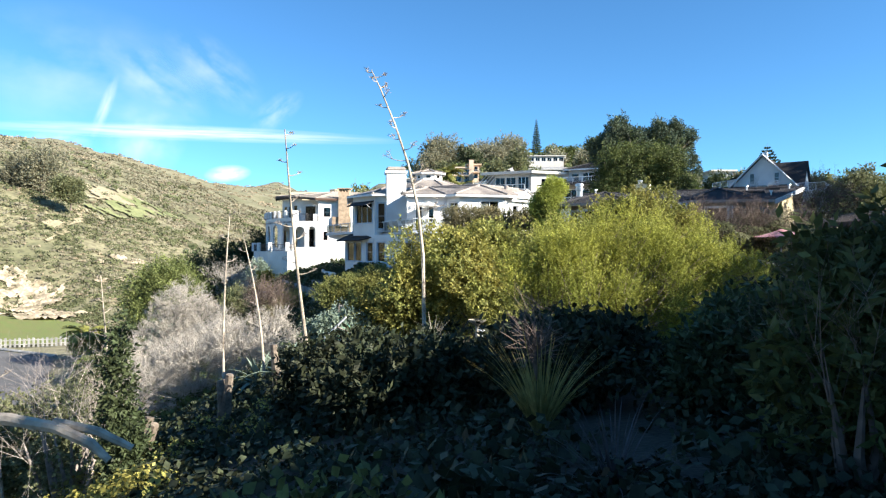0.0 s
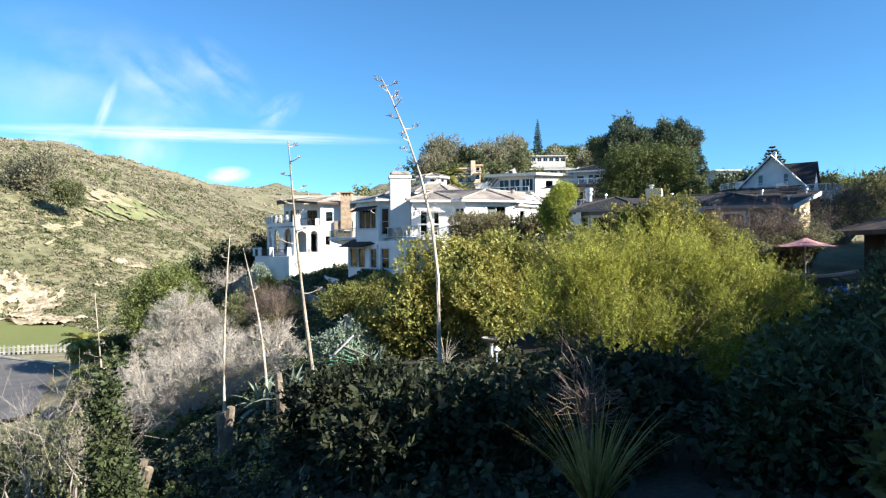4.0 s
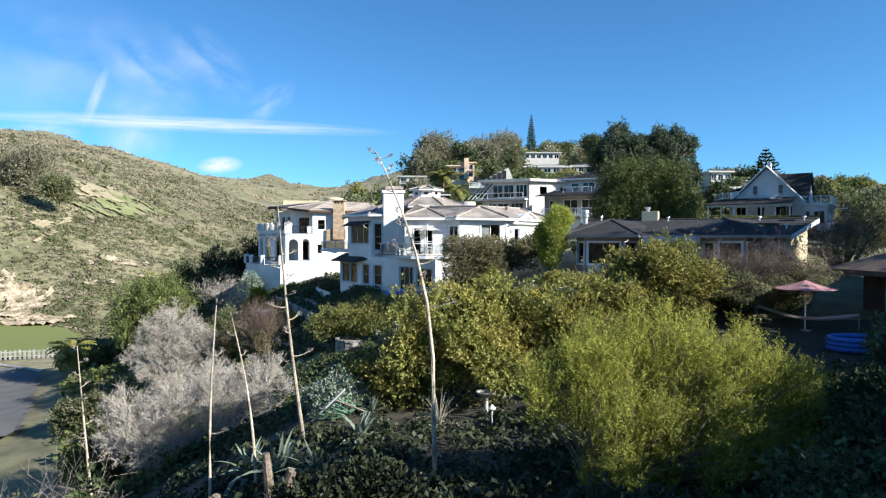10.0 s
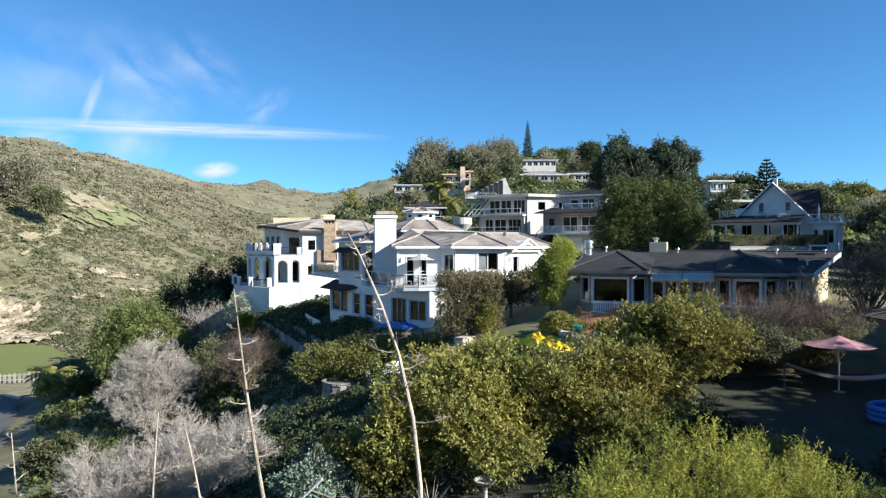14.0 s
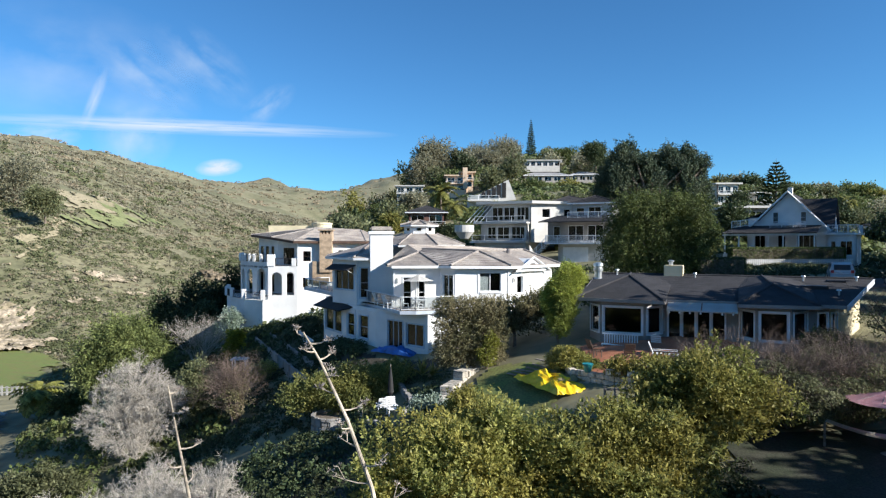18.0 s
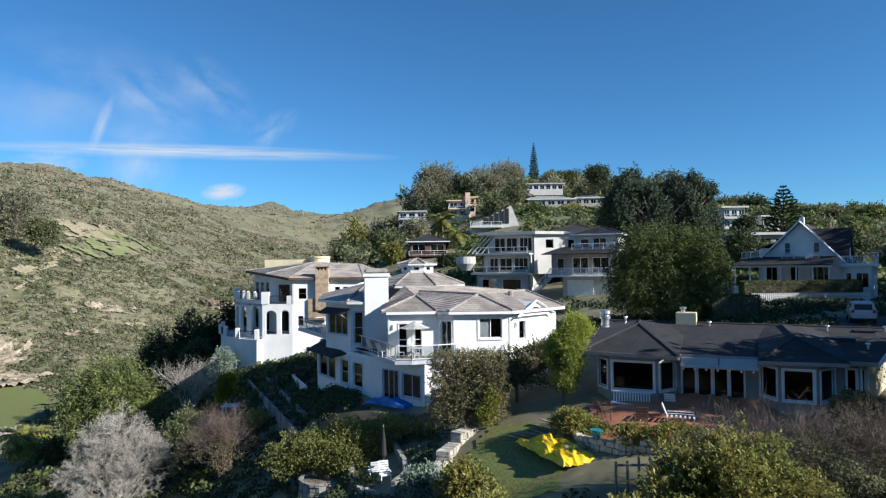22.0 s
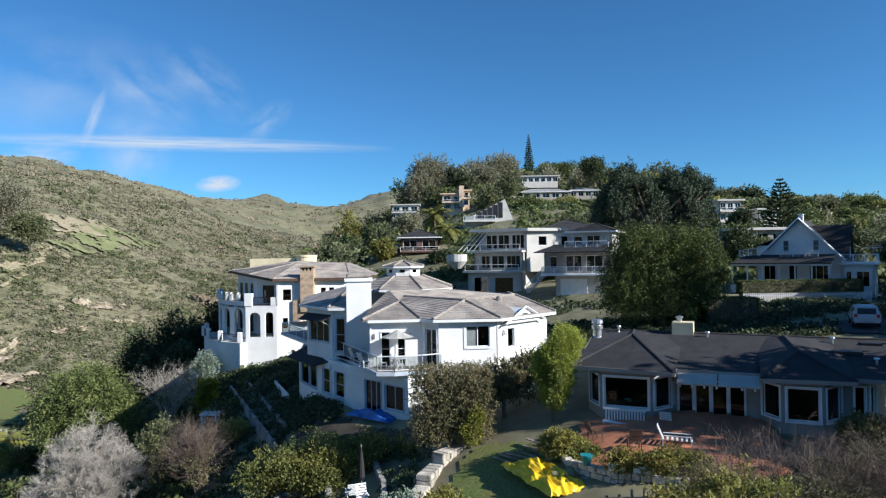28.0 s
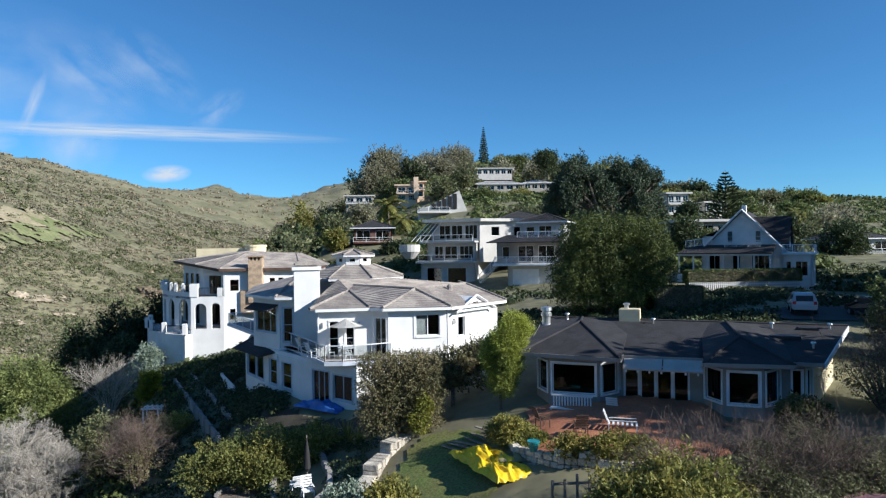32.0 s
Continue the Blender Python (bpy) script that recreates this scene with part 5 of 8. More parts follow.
    # main roof, its ridge along the front, behind the gable
    slope(h, [(44.6, 92.4, 10.9), (49.9, 92.4, 10.9), (49.9, 96.6, 15.0), (44.6, 96.6, 15.0)], SHINGLE, 0.25, 0.02)
    slope(h, [(44.6, 100.8, 10.9), (49.9, 100.8, 10.9), (49.9, 96.6, 15.0), (44.6, 96.6, 15.0)], SHINGLE, 0.25, 0.02)
    bm = bmesh.new()
    ends = [[bm.verts.new((x, y, z)) for y, z in ((92.7, 10.9), (100.5, 10.9), (96.6, 14.7))] for x in (49.3, 49.55)]
    bm.faces.new(ends[0])
    bm.faces.new(ends[1][::-1])
    for i in range(3):
        bm.faces.new((ends[0][i], ends[1][i], ends[1][i - 1], ends[0][i - 1]))
    part("end_gable", bm, WHITE, h)
    # the house faces down the slope
    h.location.x += 1.4
    h.rotation_euler.z = radians(-37)
    h.scale = (0.92, 0.92, 0.97)
    return h


gable_house()

# ---- the large plants ----
def at(x, y, dz=0.0):
    return (x, y, gz(x, y) + dz)


def clumped(shapes, count, seed, size, tall):
    """Small clumps spread over the shells of large blobs, so that a crown has tufts and hollows."""
    r = random.Random(seed)
    out = []
    for x, y, z, a, b, c in shapes:
        for _ in range(count):
            d = Vector((r.gauss(0, 1), r.gauss(0, 1), r.gauss(0, 1))).normalized()
            k = r.uniform(0.72, 1.05)
            w = size * r.uniform(0.6, 1.3)
            out.append((x + d.x * a * k, y + d.y * b * k, z + d.z * c * k, w, w, w * tall * r.uniform(0.8, 1.3)))
    return out + [(x, y, z, a * 0.72, b * 0.72, c * 0.72) for x, y, z, a, b, c in shapes]


tree("dark_tree", at(35.4, 113), clumped([(-0.5, 0, 8.0, 6.4, 4.6, 4.2), (-5.6, 0.5, 9.6, 3.6, 3.6, 4.6), (6.0, 0.5, 9.4, 3.8, 3.6, 4.4), (-3.6, 0, 13.2, 3.6, 3.2, 2.4), (5.4, 0, 13.2, 3.2, 3, 2.3), (0.8, 1.5, 12.6, 3.0, 3, 2.2)], 22, 11, 0.85, 1.9), 130000, 0.13, LEAF_PINE, "large dark green tree with tufted upright foliage", "tree", 11, 0.6, up=1.6, lumpy=0.3, stretch=2.6)
tree("pepper_tree", at(22.3, 74), clumped([(0, 0, 5.9, 3.7, 3.2, 2.4), (-2.8, 0, 4.6, 2.4, 2.8, 3.0), (3.1, 0, 4.5, 2.4, 2.8, 3.0), (0, -0.5, 3.0, 4.0, 2.8, 2.8), (-1.8, 0, 7.4, 1.8, 2.2, 1.1), (1.8, 0, 7.6, 2.2, 2.4, 1.0)], 22, 12, 0.75, 1.9), 120000, 0.07, LEAF_PEPPER, "broad weeping green pepper tree behind the dark-roofed house", "tree", 12, 0.4, up=-1.3, stretch=4.6, length=1.3, per=12, lumpy=0.3)
tree("hedge_bush", at(2.3, 51.2), [(x, y, z, 0.75, 0.6, 0.6) for x in (-1.6, -0.8, 0.0, 0.8, 1.6) for y in (-0.4, 0.5) for z in (0.9, 1.7, 2.5, 3.3, 4.1)], 70000, 0.055, LEAF_RUSSET, "tall clipped olive-brown hedge bush by the white house", "bush", 13, 0.15, lumpy=0.3, stretch=1.7, shell=0.5)
shrub("young_shoots", at(3.3, 50.3), [(0, 0, 0.9, 0.5, 0.4, 0.6), (0.3, 0.1, 1.7, 0.4, 0.35, 0.5)], 5000, 0.06, LEAF_BRIGHT, "bright yellow-green shoots at the foot of the hedge bush", 113)
tree("cypress_bush", at(7.9, 50.4), [(0.1, 0, 1.6, 0.6, 0.6, 1.0), (0.2, 0, 2.6, 0.85, 0.8, 1.0), (0.4, 0, 3.5, 0.95, 0.85, 0.9), (0.8, 0, 4.4, 0.8, 0.75, 0.7), (-0.4, 0.2, 3.0, 0.55, 0.6, 0.9)], 70000, 0.03, LEAF_CYPRESS, "feathery bright green conical bush beside the dark-roofed house", "bush", 14, 0.1, up=1.6, stretch=6.0, length=0.5, per=12, lumpy=0.25)
tree("garden_tree", at(5.4, 53.0), [(-1.6, 0.4, 1.7, 1.5, 1.1, 1.1), (0.2, 0.6, 2.0, 1.5, 1.1, 1.1), (1.9, 1.6, 2.7, 1.2, 1.1, 0.8)], 22000, 0.085, LEAF_RUSSET, "dark green shaded hedge between the two houses", "hedge", 24, 0.12)
tree("planter_tree", (-5.8, 54.0, gz(-5.8, 54.0)), [(-3.2, 0, 0.9, 1.7, 1.5, 1.0), (-1.2, 0, 1.4, 1.9, 1.6, 1.1), (0.8, -0.2, 1.7, 1.9, 1.5, 1.1), (2.6, 0.2, 2.2, 1.5, 1.4, 0.9), (-0.2, -0.6, 0.8, 2.2, 1.3, 0.9)], 60000, 0.065, foliage("green and yellow citrus leaves", (0.14, 0.155, 0.05), (0.21, 0.2, 0.055), 0.32), "spreading green tree with yellow tips in a round stone planter", "tree", 15, 0.14, lumpy=0.4)
tree("willow_tree", at(-35.1, 81.3), [(0.3, 0, 7.6, 2.2, 2.2, 1.9), (-1.6, 0, 6.0, 2.4, 2.2, 2.4), (1.9, 0, 5.8, 2.4, 2.2, 2.4), (-2.4, 0, 3.4, 2.3, 2, 2.4), (0.3, -0.3, 3.4, 3.2, 2.2, 3.0), (2.6, 0, 3.2, 2.0, 2, 2.4)], 60000, 0.1, LEAF_FEATHER, "feathery green pepper tree on the canyon slope", "tree", 16, 0.2, up=-0.9, stretch=3.4, length=1.3, per=10)
thicket("bare_bush", at(-26.6, 66.0), [(0, 0, 6.4, 2.2, 2, 2.0), (-1.8, 0, 4.4, 2.4, 2.2, 2.2), (2.0, 0, 4.4, 2.3, 2.2, 2.2), (0, -1.0, 2.6, 3.0, 2.4, 2.0)], 420, 0.9, SILVER_TWIG, "large leafless silver-grey bush on the slope", 17, 0.05)
thicket("bare_bush", at(-15.2, 39.8), [(0, 0, 2.4, 2.4, 2.2, 1.7), (-3.4, 1.0, 1.9, 2.0, 2.0, 1.4), (2.8, -0.4, 3.4, 2.0, 1.8, 1.5), (4.9, -0.8, 4.3, 1.4, 1.4, 1.2), (1.0, 1.5, 3.8, 1.8, 1.6, 1.2), (-1.5, -1.5, 1.3, 2.0, 1.5, 1.2)], 620, 0.75, SILVER_TWIG, "sprawling leafless grey bush on the lower slope", 117, 0.04)
shrub("canyon_shrub", at(-21.5, 42), [(0, 0, 1.6, 1.8, 1.6, 1.4), (1.4, 0.5, 1.3, 1.4, 1.3, 1.2)], 14000, 0.1, LEAF_MID, "green bush beside the leafless bushes", 218)
shrub("canyon_shrub", at(-31.5, 60), [(0, 0, 1.4, 1.8, 1.6, 1.3), (1.9, 0.5, 1.1, 1.5, 1.4, 1.1), (-1.7, 0, 1.0, 1.3, 1.3, 1.0)], 18000, 0.13, LEAF_OLIVE, "olive-green bush beside the leafless bushes", 219)
bare_bush("bare_bush", at(-17.4, 64.8), 1.3, 4.3, DARK_TWIG, "red-brown leafless bush on the slope", 118, 30, 5, 4, width=0.04, leaves=(3500, 0.09, LEAF_RUSSET), spread=0.45)
bare_bush("bare_tree", at(-27.1, 82.8), 2.2, 4.6, SILVER_TWIG, "small pale leafless tree", 119, 14, 5, 4, width=0.06, category="tree", leaves=(700, 0.1, LEAF_OLIVE))
tree("yellow_bush", at(-22.5, 81.3), [(0, 0, 1.2, 1.0, 1.0, 1.1), (0.1, 0, 2.4, 0.8, 0.8, 0.9)], 12000, 0.09, foliage("golden leaves", (0.42, 0.36, 0.03), (0.26, 0.28, 0.04)), "small golden-yellow upright bush", "bush", 25, 0.08)
tree("grey_tree", at(-26.4, 91.0), [(0.4, 0, 3.0, 1.2, 1.2, 1.0), (-0.2, 0, 1.7, 1.5, 1.2, 1.1), (-1.4, 0, 1.0, 1.0, 1.1, 0.9)], 12000, 0.1, LEAF_GREY, "small grey-green olive tree", "tree", 26, 0.1)
tree("slope_tree", at(-22.5, 69.8), [(0, 0, 4.2, 1.4, 1.4, 1.5), (-0.3, 0, 2.2, 1.6, 1.5, 1.8), (1.6, 0, 1.6, 1.4, 1.3, 1.3)], 20000, 0.1, LEAF_OLIVE, "olive-green bush on the canyon slope", "bush", 27, 0.12)
tree("slope_tree", at(-16.8, 71.3), [(0, 0, 0.9, 1.2, 1.0, 0.8)], 7000, 0.09, LEAF_CITRUS, "low yellow-green bush beside the arbour", "bush", 28, 0.08)
for i, (x, y, w, h, mat, label) in enumerate(((-44, 104, 4.4, 5.0, LEAF_OLIVE, "pale olive bush on the canyon slope"), (-40, 99, 3.4, 4.2, LEAF_CITRUS, "sunlit yellow-green bush on the canyon slope"), (-47, 111, 4.6, 6.0, LEAF_MID, "round green bush on the canyon slope"), (-37.5, 92, 3.2, 3.6, LEAF_GREY, "grey-green bush on the canyon slope"), (-41, 90, 3.0, 3.4, LEAF_OLIVE, "pale olive bush on the canyon slope"), (-32, 74.5, 2.6, 2.6, LEAF_GREY, "grey-green bush on the canyon slope"), (-43, 85, 3.4, 3.0, LEAF_MID, "dark green bush low on the canyon slope"))):
    tree("canyon_bush", at(x, y), [(0, 0, h * 0.6, w * 0.42, w * 0.4, h * 0.38), (w * 0.28, 0, h * 0.4, w * 0.36, w * 0.35, h * 0.36), (-w * 0.3, 0, h * 0.35, w * 0.34, w * 0.35, h * 0.34)], 9000, 0.14, mat, label, "bush", 270 + i, 0.12, group="canyon bushes")
for i, (x, y, w, top) in enumerate(((-41, 106, 4.6, 1.5), (-37, 108, 5.0, 3.4), (-33.5, 106, 4.4, 2.8), (-31, 110, 4.6, 5.0), (-36, 101, 4.2, -0.6), (-32, 99, 3.4, 0.2))):
    h = top - gz(x, y)
    tree("shaded_tree", at(x, y), [(0, 0, h * 0.68, w * 0.4, w * 0.4, h * 0.32), (w * 0.3, 0, h * 0.4, w * 0.36, w * 0.36, h * 0.38), (-w * 0.3, 0, h * 0.42, w * 0.36, w * 0.36, h * 0.38)], 9000, 0.2, LEAF_DARK, "dark green tree in the shadow of the villa", "tree", 290 + i, 0.16, group="trees below the villa")
shrub("citrus_bush", at(1.0, 31), [(0, 0, 4.0, 2.0, 1.7, 1.2), (-2.2, -0.6, 2.8, 1.5, 1.5, 1.5), (2.0, 0.3, 3.7, 1.8, 1.6, 1.2), (0.3, -1.2, 2.2, 2.4, 1.4, 1.5), (0.9, 0.2, 4.7, 1.0, 1.0, 0.6)], 80000, 0.068, LEAF_CITRUS, "yellow-green leafy bush in the garden", 18, lumpy=0.65, stretch=2.2)
shrub("citrus_bush", at(5.6, 31.4), [(0, 0, 2.6, 1.8, 1.6, 1.3), (1.6, 0, 3.1, 1.5, 1.5, 1.1), (-1.4, -0.6, 2.2, 1.5, 1.5, 1.2), (1.0, -1.2, 1.7, 1.8, 1.4, 1.3)], 66000, 0.068, LEAF_CITRUS, "low yellow-green leafy bush in the garden", 19, lumpy=0.65, stretch=2.2)
shrub("citrus_bush", at(9.6, 32.8), [(0, 0, 2.6, 1.9, 1.6, 1.6), (0.3, 0, 4.2, 1.4, 1.4, 0.9), (-1.3, -0.6, 2.1, 1.6, 1.5, 1.4), (1.6, 0, 3.3, 1.3, 1.3, 1.0), (-0.8, 0.2, 3.8, 1.0, 1.0, 0.8)], 70000, 0.068, LEAF_CITRUS, "tall olive-green leafy bush against the brush", 119, lumpy=0.65, stretch=2.2)
bare_bush("brushwood", at(12.2, 36.6), 2.4, 3.0, DARK_TWIG, "tangled leafless grey-brown brush", 20, 34, 5, 4, width=0.04, leaves=(20000, 0.085, LEAF_CITRUS), spread=0.7)
bare_bush("brushwood", at(15.4, 37.0), 2.6, 2.9, DARK_TWIG, "tangled grey-brown brush with olive leaves", 21, 34, 5, 4, width=0.034, leaves=(30000, 0.07, LEAF_OLIVE), spread=0.7)
bare_bush("brushwood", at(18.6, 37.6), 2.6, 2.8, DARK_TWIG, "tangled grey-brown brush with olive leaves", 121, 34, 5, 4, width=0.034, leaves=(20000, 0.07, LEAF_OLIVE), spread=0.7)
bare_bush("brushwood", at(26.5, 45.0), 2.4, 3.2, DARK_TWIG, "tangled leafless grey-brown brush", 122, 28, 5, 4, width=0.04, leaves=(1800, 0.1, LEAF_OLIVE), spread=0.7)
shrub("green_shrub", at(3.5, 18.2, -0.5), clumped([(-0.8, 0, 3.2, 1.0, 1.0, 0.9), (0.4, 0.3, 3.9, 1.0, 1.0, 0.9), (1.9, 0.4, 4.1, 1.1, 1.1, 0.9), (3.5, 0.8, 3.7, 1.1, 1.1, 0.9), (1.2, 0.2, 2.9, 1.3, 1.1, 0.9), (3.0, 0.6, 2.8, 1.3, 1.1, 0.9), (5.0, 1.4, 2.9, 1.1, 1.1, 0.9), (6.2, 2.0, 2.0, 1.0, 1.0, 0.9), (0.5, -0.6, 1.9, 1.4, 1.1, 1.2), (2.5, -0.3, 1.8, 1.7, 1.1, 1.1), (4.6, 0.6, 1.4, 1.4, 1.1, 1.0)], 20, 22, 0.3, 1.9), 230000, 0.019, LEAF_BRIGHT, "large bright yellow-green willowy shrub", 22, up=1.8, stretch=4.0, length=0.36, per=14, lumpy=0.3)
# shrubs on the left take the darker leaves in place of deeper shade
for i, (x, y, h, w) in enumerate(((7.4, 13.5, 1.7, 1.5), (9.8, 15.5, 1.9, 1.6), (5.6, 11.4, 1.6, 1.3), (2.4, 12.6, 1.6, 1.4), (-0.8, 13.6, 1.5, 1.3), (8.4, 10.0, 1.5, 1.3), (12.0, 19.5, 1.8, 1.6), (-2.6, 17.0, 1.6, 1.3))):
    shrub("shaded_shrub", at(x, y), [(0, 0, h * 0.6, w, w * 0.9, h * 0.42), (w * 0.5, 0.2, h * 0.75, w * 0.6, w * 0.6, h * 0.3), (-w * 0.6, -0.2, h * 0.4, w * 0.7, w * 0.7, h * 0.35)], 12000, 0.085, LEAF_SHADED if x < 3 else LEAF_DARK, "leafy shrub on the slope, leaves darkened for shade", 240 + i, group="shaded shrubs")

# tall trees added beyond the view to throw shade on near slope and patio
for i, (x, y, top, rad) in enumerate(((47.5, 60.5, 15.5, 3.2), (51.5, 65, 16.5, 3.4), (55, 70.5, 17, 3.4), (28, 21.6, 10.6, 2.6), (25, 17.0, 8.4, 2.4), (34, 38.5, 15.5, 3.0), (69, 86, 24, 3.8), (70, 81, 25, 3.8), (74, 91, 26, 3.8), (65, 76.5, 20, 3.6), (15.5, -6.5, 8.5, 2.8), (15, -1.5, 9.4, 2.6), (15.6, 4.0, 7.2, 2.6), (15.2, 7.8, 6.6, 2.5), (17.4, 13.4, 4.8, 2.0), (37.1, 21.4, 12.8, 2.0), (38.4, 24.4, 11.8, 1.8), (36.0, 18.4, 13.2, 2.0), (50.5, 57.5, 25.5, 2.8), (52.5, 62.5, 26.5, 2.8), (11, -10, 8.5, 2.8), (18.8, 20.0, 5.6, 2.0))):
    g = gz(x, y)
    tree("unseen_shade_tree", (x, y, g), [(0, 0, (top - g) * 0.65, rad, rad, (top - g) * 0.34), (0.4, -0.3, (top - g) * 0.3, rad * 0.95, rad, (top - g) * 0.3)], 5000, 0.4, LEAF_DARK, "dense dark green unseen tree, added to cast shade", "tree", 300 + i, 0.2, shell=0.9, group="neighbour trees")

# ---- the near slope ----
rs = np.random.default_rng(5)


def ground_points(x, y):
    x, y = np.asarray(x, float), np.asarray(y, float)
    return np.stack([x, y, ground_z(x, y)], 1)


def stuff(name, places, sizes, leaves, leaf, mat, label, seed, flat=0.75):
    return tagged(part(name, quads(name, clumps(places, sizes, leaves, leaf, seed, flat)), mat), label, "undergrowth", kind="stuff")


n = 1500
px, py = rs.uniform(-16, 13, n), rs.uniform(-2.5, 27, n)
keep = (np.abs(px - 0.2) > 0.9) | (py > 4.5)
px, py = px[keep], py[keep]
# the slope's shade is carried by the leaf colour here
stuff("undergrowth", ground_points(px, py), rs.uniform(0.3, 0.8, len(px)), 70, 0.14, LEAF_SHADED, "ivy and low undergrowth on the slope, shade put into leaf colour", 31, 0.9)
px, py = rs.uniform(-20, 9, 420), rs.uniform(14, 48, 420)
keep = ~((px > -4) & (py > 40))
# near-black leaves stand in for shade between the shrubs
stuff("undergrowth", ground_points(px[keep], py[keep]), rs.uniform(0.3, 0.9, keep.sum()), 80, 0.14, LEAF_SHADED, "mixed undergrowth between the shrubs, shade put into leaf colour", 32, 0.8)
px, py = rs.uniform(-48, -14, 700), rs.uniform(30, 98, 700)
keep = ((px < -18) | (py < 50)) & (px > -0.46 - 0.585 * (py - 3.7))
stuff("undergrowth", ground_points(px[keep], py[keep]), rs.uniform(0.6, 1.7, keep.sum()), 80, 0.14, LEAF_MID, "dense green bushes down the canyon side", 33, 0.8)
px, py = rs.uniform(-14, -4.5, 60), rs.uniform(10, 20, 60)
stuff("undergrowth", ground_points(px, py), rs.uniform(0.5, 1.0, 60), 260, 0.07, LEAF_CITRUS, "sunlit yellow-green vines over the slope", 34, 1.0)
px, py = rs.uniform(-2.2, 4.5, 110), rs.uniform(3.0, 6.5, 110)
# vines coloured dark for the shade they grow in
stuff("undergrowth", ground_points(px, py), rs.uniform(0.3, 0.6, 110), 150, 0.11, LEAF_SHADED, "broad-leaved vines close to the start, darkened for shade", 35, 1.0)

shrub("vine_bush", at(-11.3, 18.5), [(0, 0, 2.2, 1.9, 1.6, 1.4), (1.6, -1.2, 1.8, 1.4, 1.3, 1.2), (-1.6, 0, 1.8, 1.6, 1.4, 1.4)], 26000, 0.07, LEAF_OLIVE, "sunlit olive-green bush with pale dry stems", 36)
bare_bush("dry_bush", at(-9.6, 16.5), 1.8, 3.6, TWIG, "dry pale stems among the leaves", 37, 16, 4, 4, width=0.018)
shrub("leafy_shrub", at(4.9, 7.2), [(0, 0, 1.7, 0.9, 0.8, 0.9), (0.5, 0.5, 2.3, 0.8, 0.7, 0.6), (-0.2, -0.3, 1.0, 0.9, 0.8, 0.8), (1.2, 0.2, 2.5, 0.7, 0.7, 0.6)], 15000, 0.075, LEAF_MID, "leathery-leaved green shrub close to the start", 38, stretch=2.4, lumpy=0.5)
bare_bush("dry_bush", at(4.3, 6.6), 0.8, 2.2, DARK_TWIG, "bare pale stems beside the leafy shrub", 39, 14, 4, 3, width=0.012)


def strap_plant(name, base, count, length, width, mat, label, seed, category="plant", bend=0.9, stiff=False, lean_most=1.0):
    """A rosette of long pointed leaves."""
    r = random.Random(seed)
    ob = thing(name, base, label, category)
    for i in range(count):
        a, lean = r.uniform(0, 6.283), r.uniform(0.08, lean_most)
        ln = length * r.uniform(0.7, 1.15)
        bm = bmesh.new()
        prev = None
        seg = 5
        out, side = Vector((math.cos(a), math.sin(a), 0)), Vector((-math.sin(a), math.cos(a), 0))
        p, pitch = Vector(base), 1.5 - lean * (1.1 if not stiff else 0.95)
        for k in range(seg + 1):
            w = width * (0.75 + 0.5 * math.sin(math.pi * min(1, k / seg + 0.15))) * (1 - (k / seg) ** 3) + 0.002
            cur = [bm.verts.new(p - side * w / 2 + Vector((0, 0, 0.25 * w))), bm.verts.new(p), bm.verts.new(p + side * w / 2 + Vector((0, 0, 0.25 * w)))]
            if prev:
                bm.faces.new((prev[0], prev[1], cur[1], cur[0]))
                bm.faces.new((prev[1], prev[2], cur[2], cur[1]))
            prev = cur
            p = p + (out * math.cos(pitch) + Vector((0, 0, 1)) * math.sin(pitch)) * ln / seg
            pitch -= bend * lean * (0.25 if stiff else 0.55)
        part("leaf", bm, mat, ob)
    return ob


# the sun caught by the blades is put into their bright colour
GOLD_STRAP = foliage("golden strap leaves brightened for sun", (0.42, 0.35, 0.12), (0.28, 0.25, 0.09))
strap_plant("grass_plant", at(1.45, 9.6), 130, 1.7, 0.028, GOLD_STRAP, "tall golden strap-leaved grass plant, sun put into its colour", 41, bend=0.9, lean_most=0.32)
plume = thing("dry_plume", at(1.4, 9.65, 1.2), "dead brown flower plume of the grass plant", "plant")
part("plume_tuft", quads("plume_tuft", twig_quads([at(1.4, 9.65, 1.0)] * 22, [(0.16 * math.sin(k * 2.4) - 0.05, 0.16 * math.cos(k * 2.4), 1.0) for k in range(22)], [0.45 + 0.05 * (k % 9) for k in range(22)], 0.018, 42, 3, 4, 0.3, 0.5)), DARK_TWIG, plume)
strap_plant("grass_plant", at(1.75, 6.6), 80, 1.15, 0.022, foliage("purple-grey strap leaves", (0.12, 0.1, 0.12), (0.08, 0.09, 0.08)), "purple-grey strap-leaved grass plant in deep shade", 43, bend=0.8)
for i, (x, y, ln) in enumerate(((-5.6, 23, 1.7), (-4.2, 22, 1.5), (-7.0, 24.5, 1.6), (-3.2, 25, 1.3))):
    strap_plant("agave_plant", at(x, y, 0.1), 26, ln, 0.17, LEAF_GREY, "large grey-green agave rosette in the shade", 50 + i, bend=0.8)
strap_plant("fountain_grass", at(-0.4, 27, 0.05), 60, 1.5, 0.025, material("dry grass blades", (0.4, 0.36, 0.28), 0.8, 0.2), "pale dry fountain grass", 58, bend=1.0)
strap_plant("aloe_plant", at(-3.2, 29.2, 0.1), 30, 0.9, 0.09, LEAF_GREY, "pale green aloe rosette", 59, stiff=True)
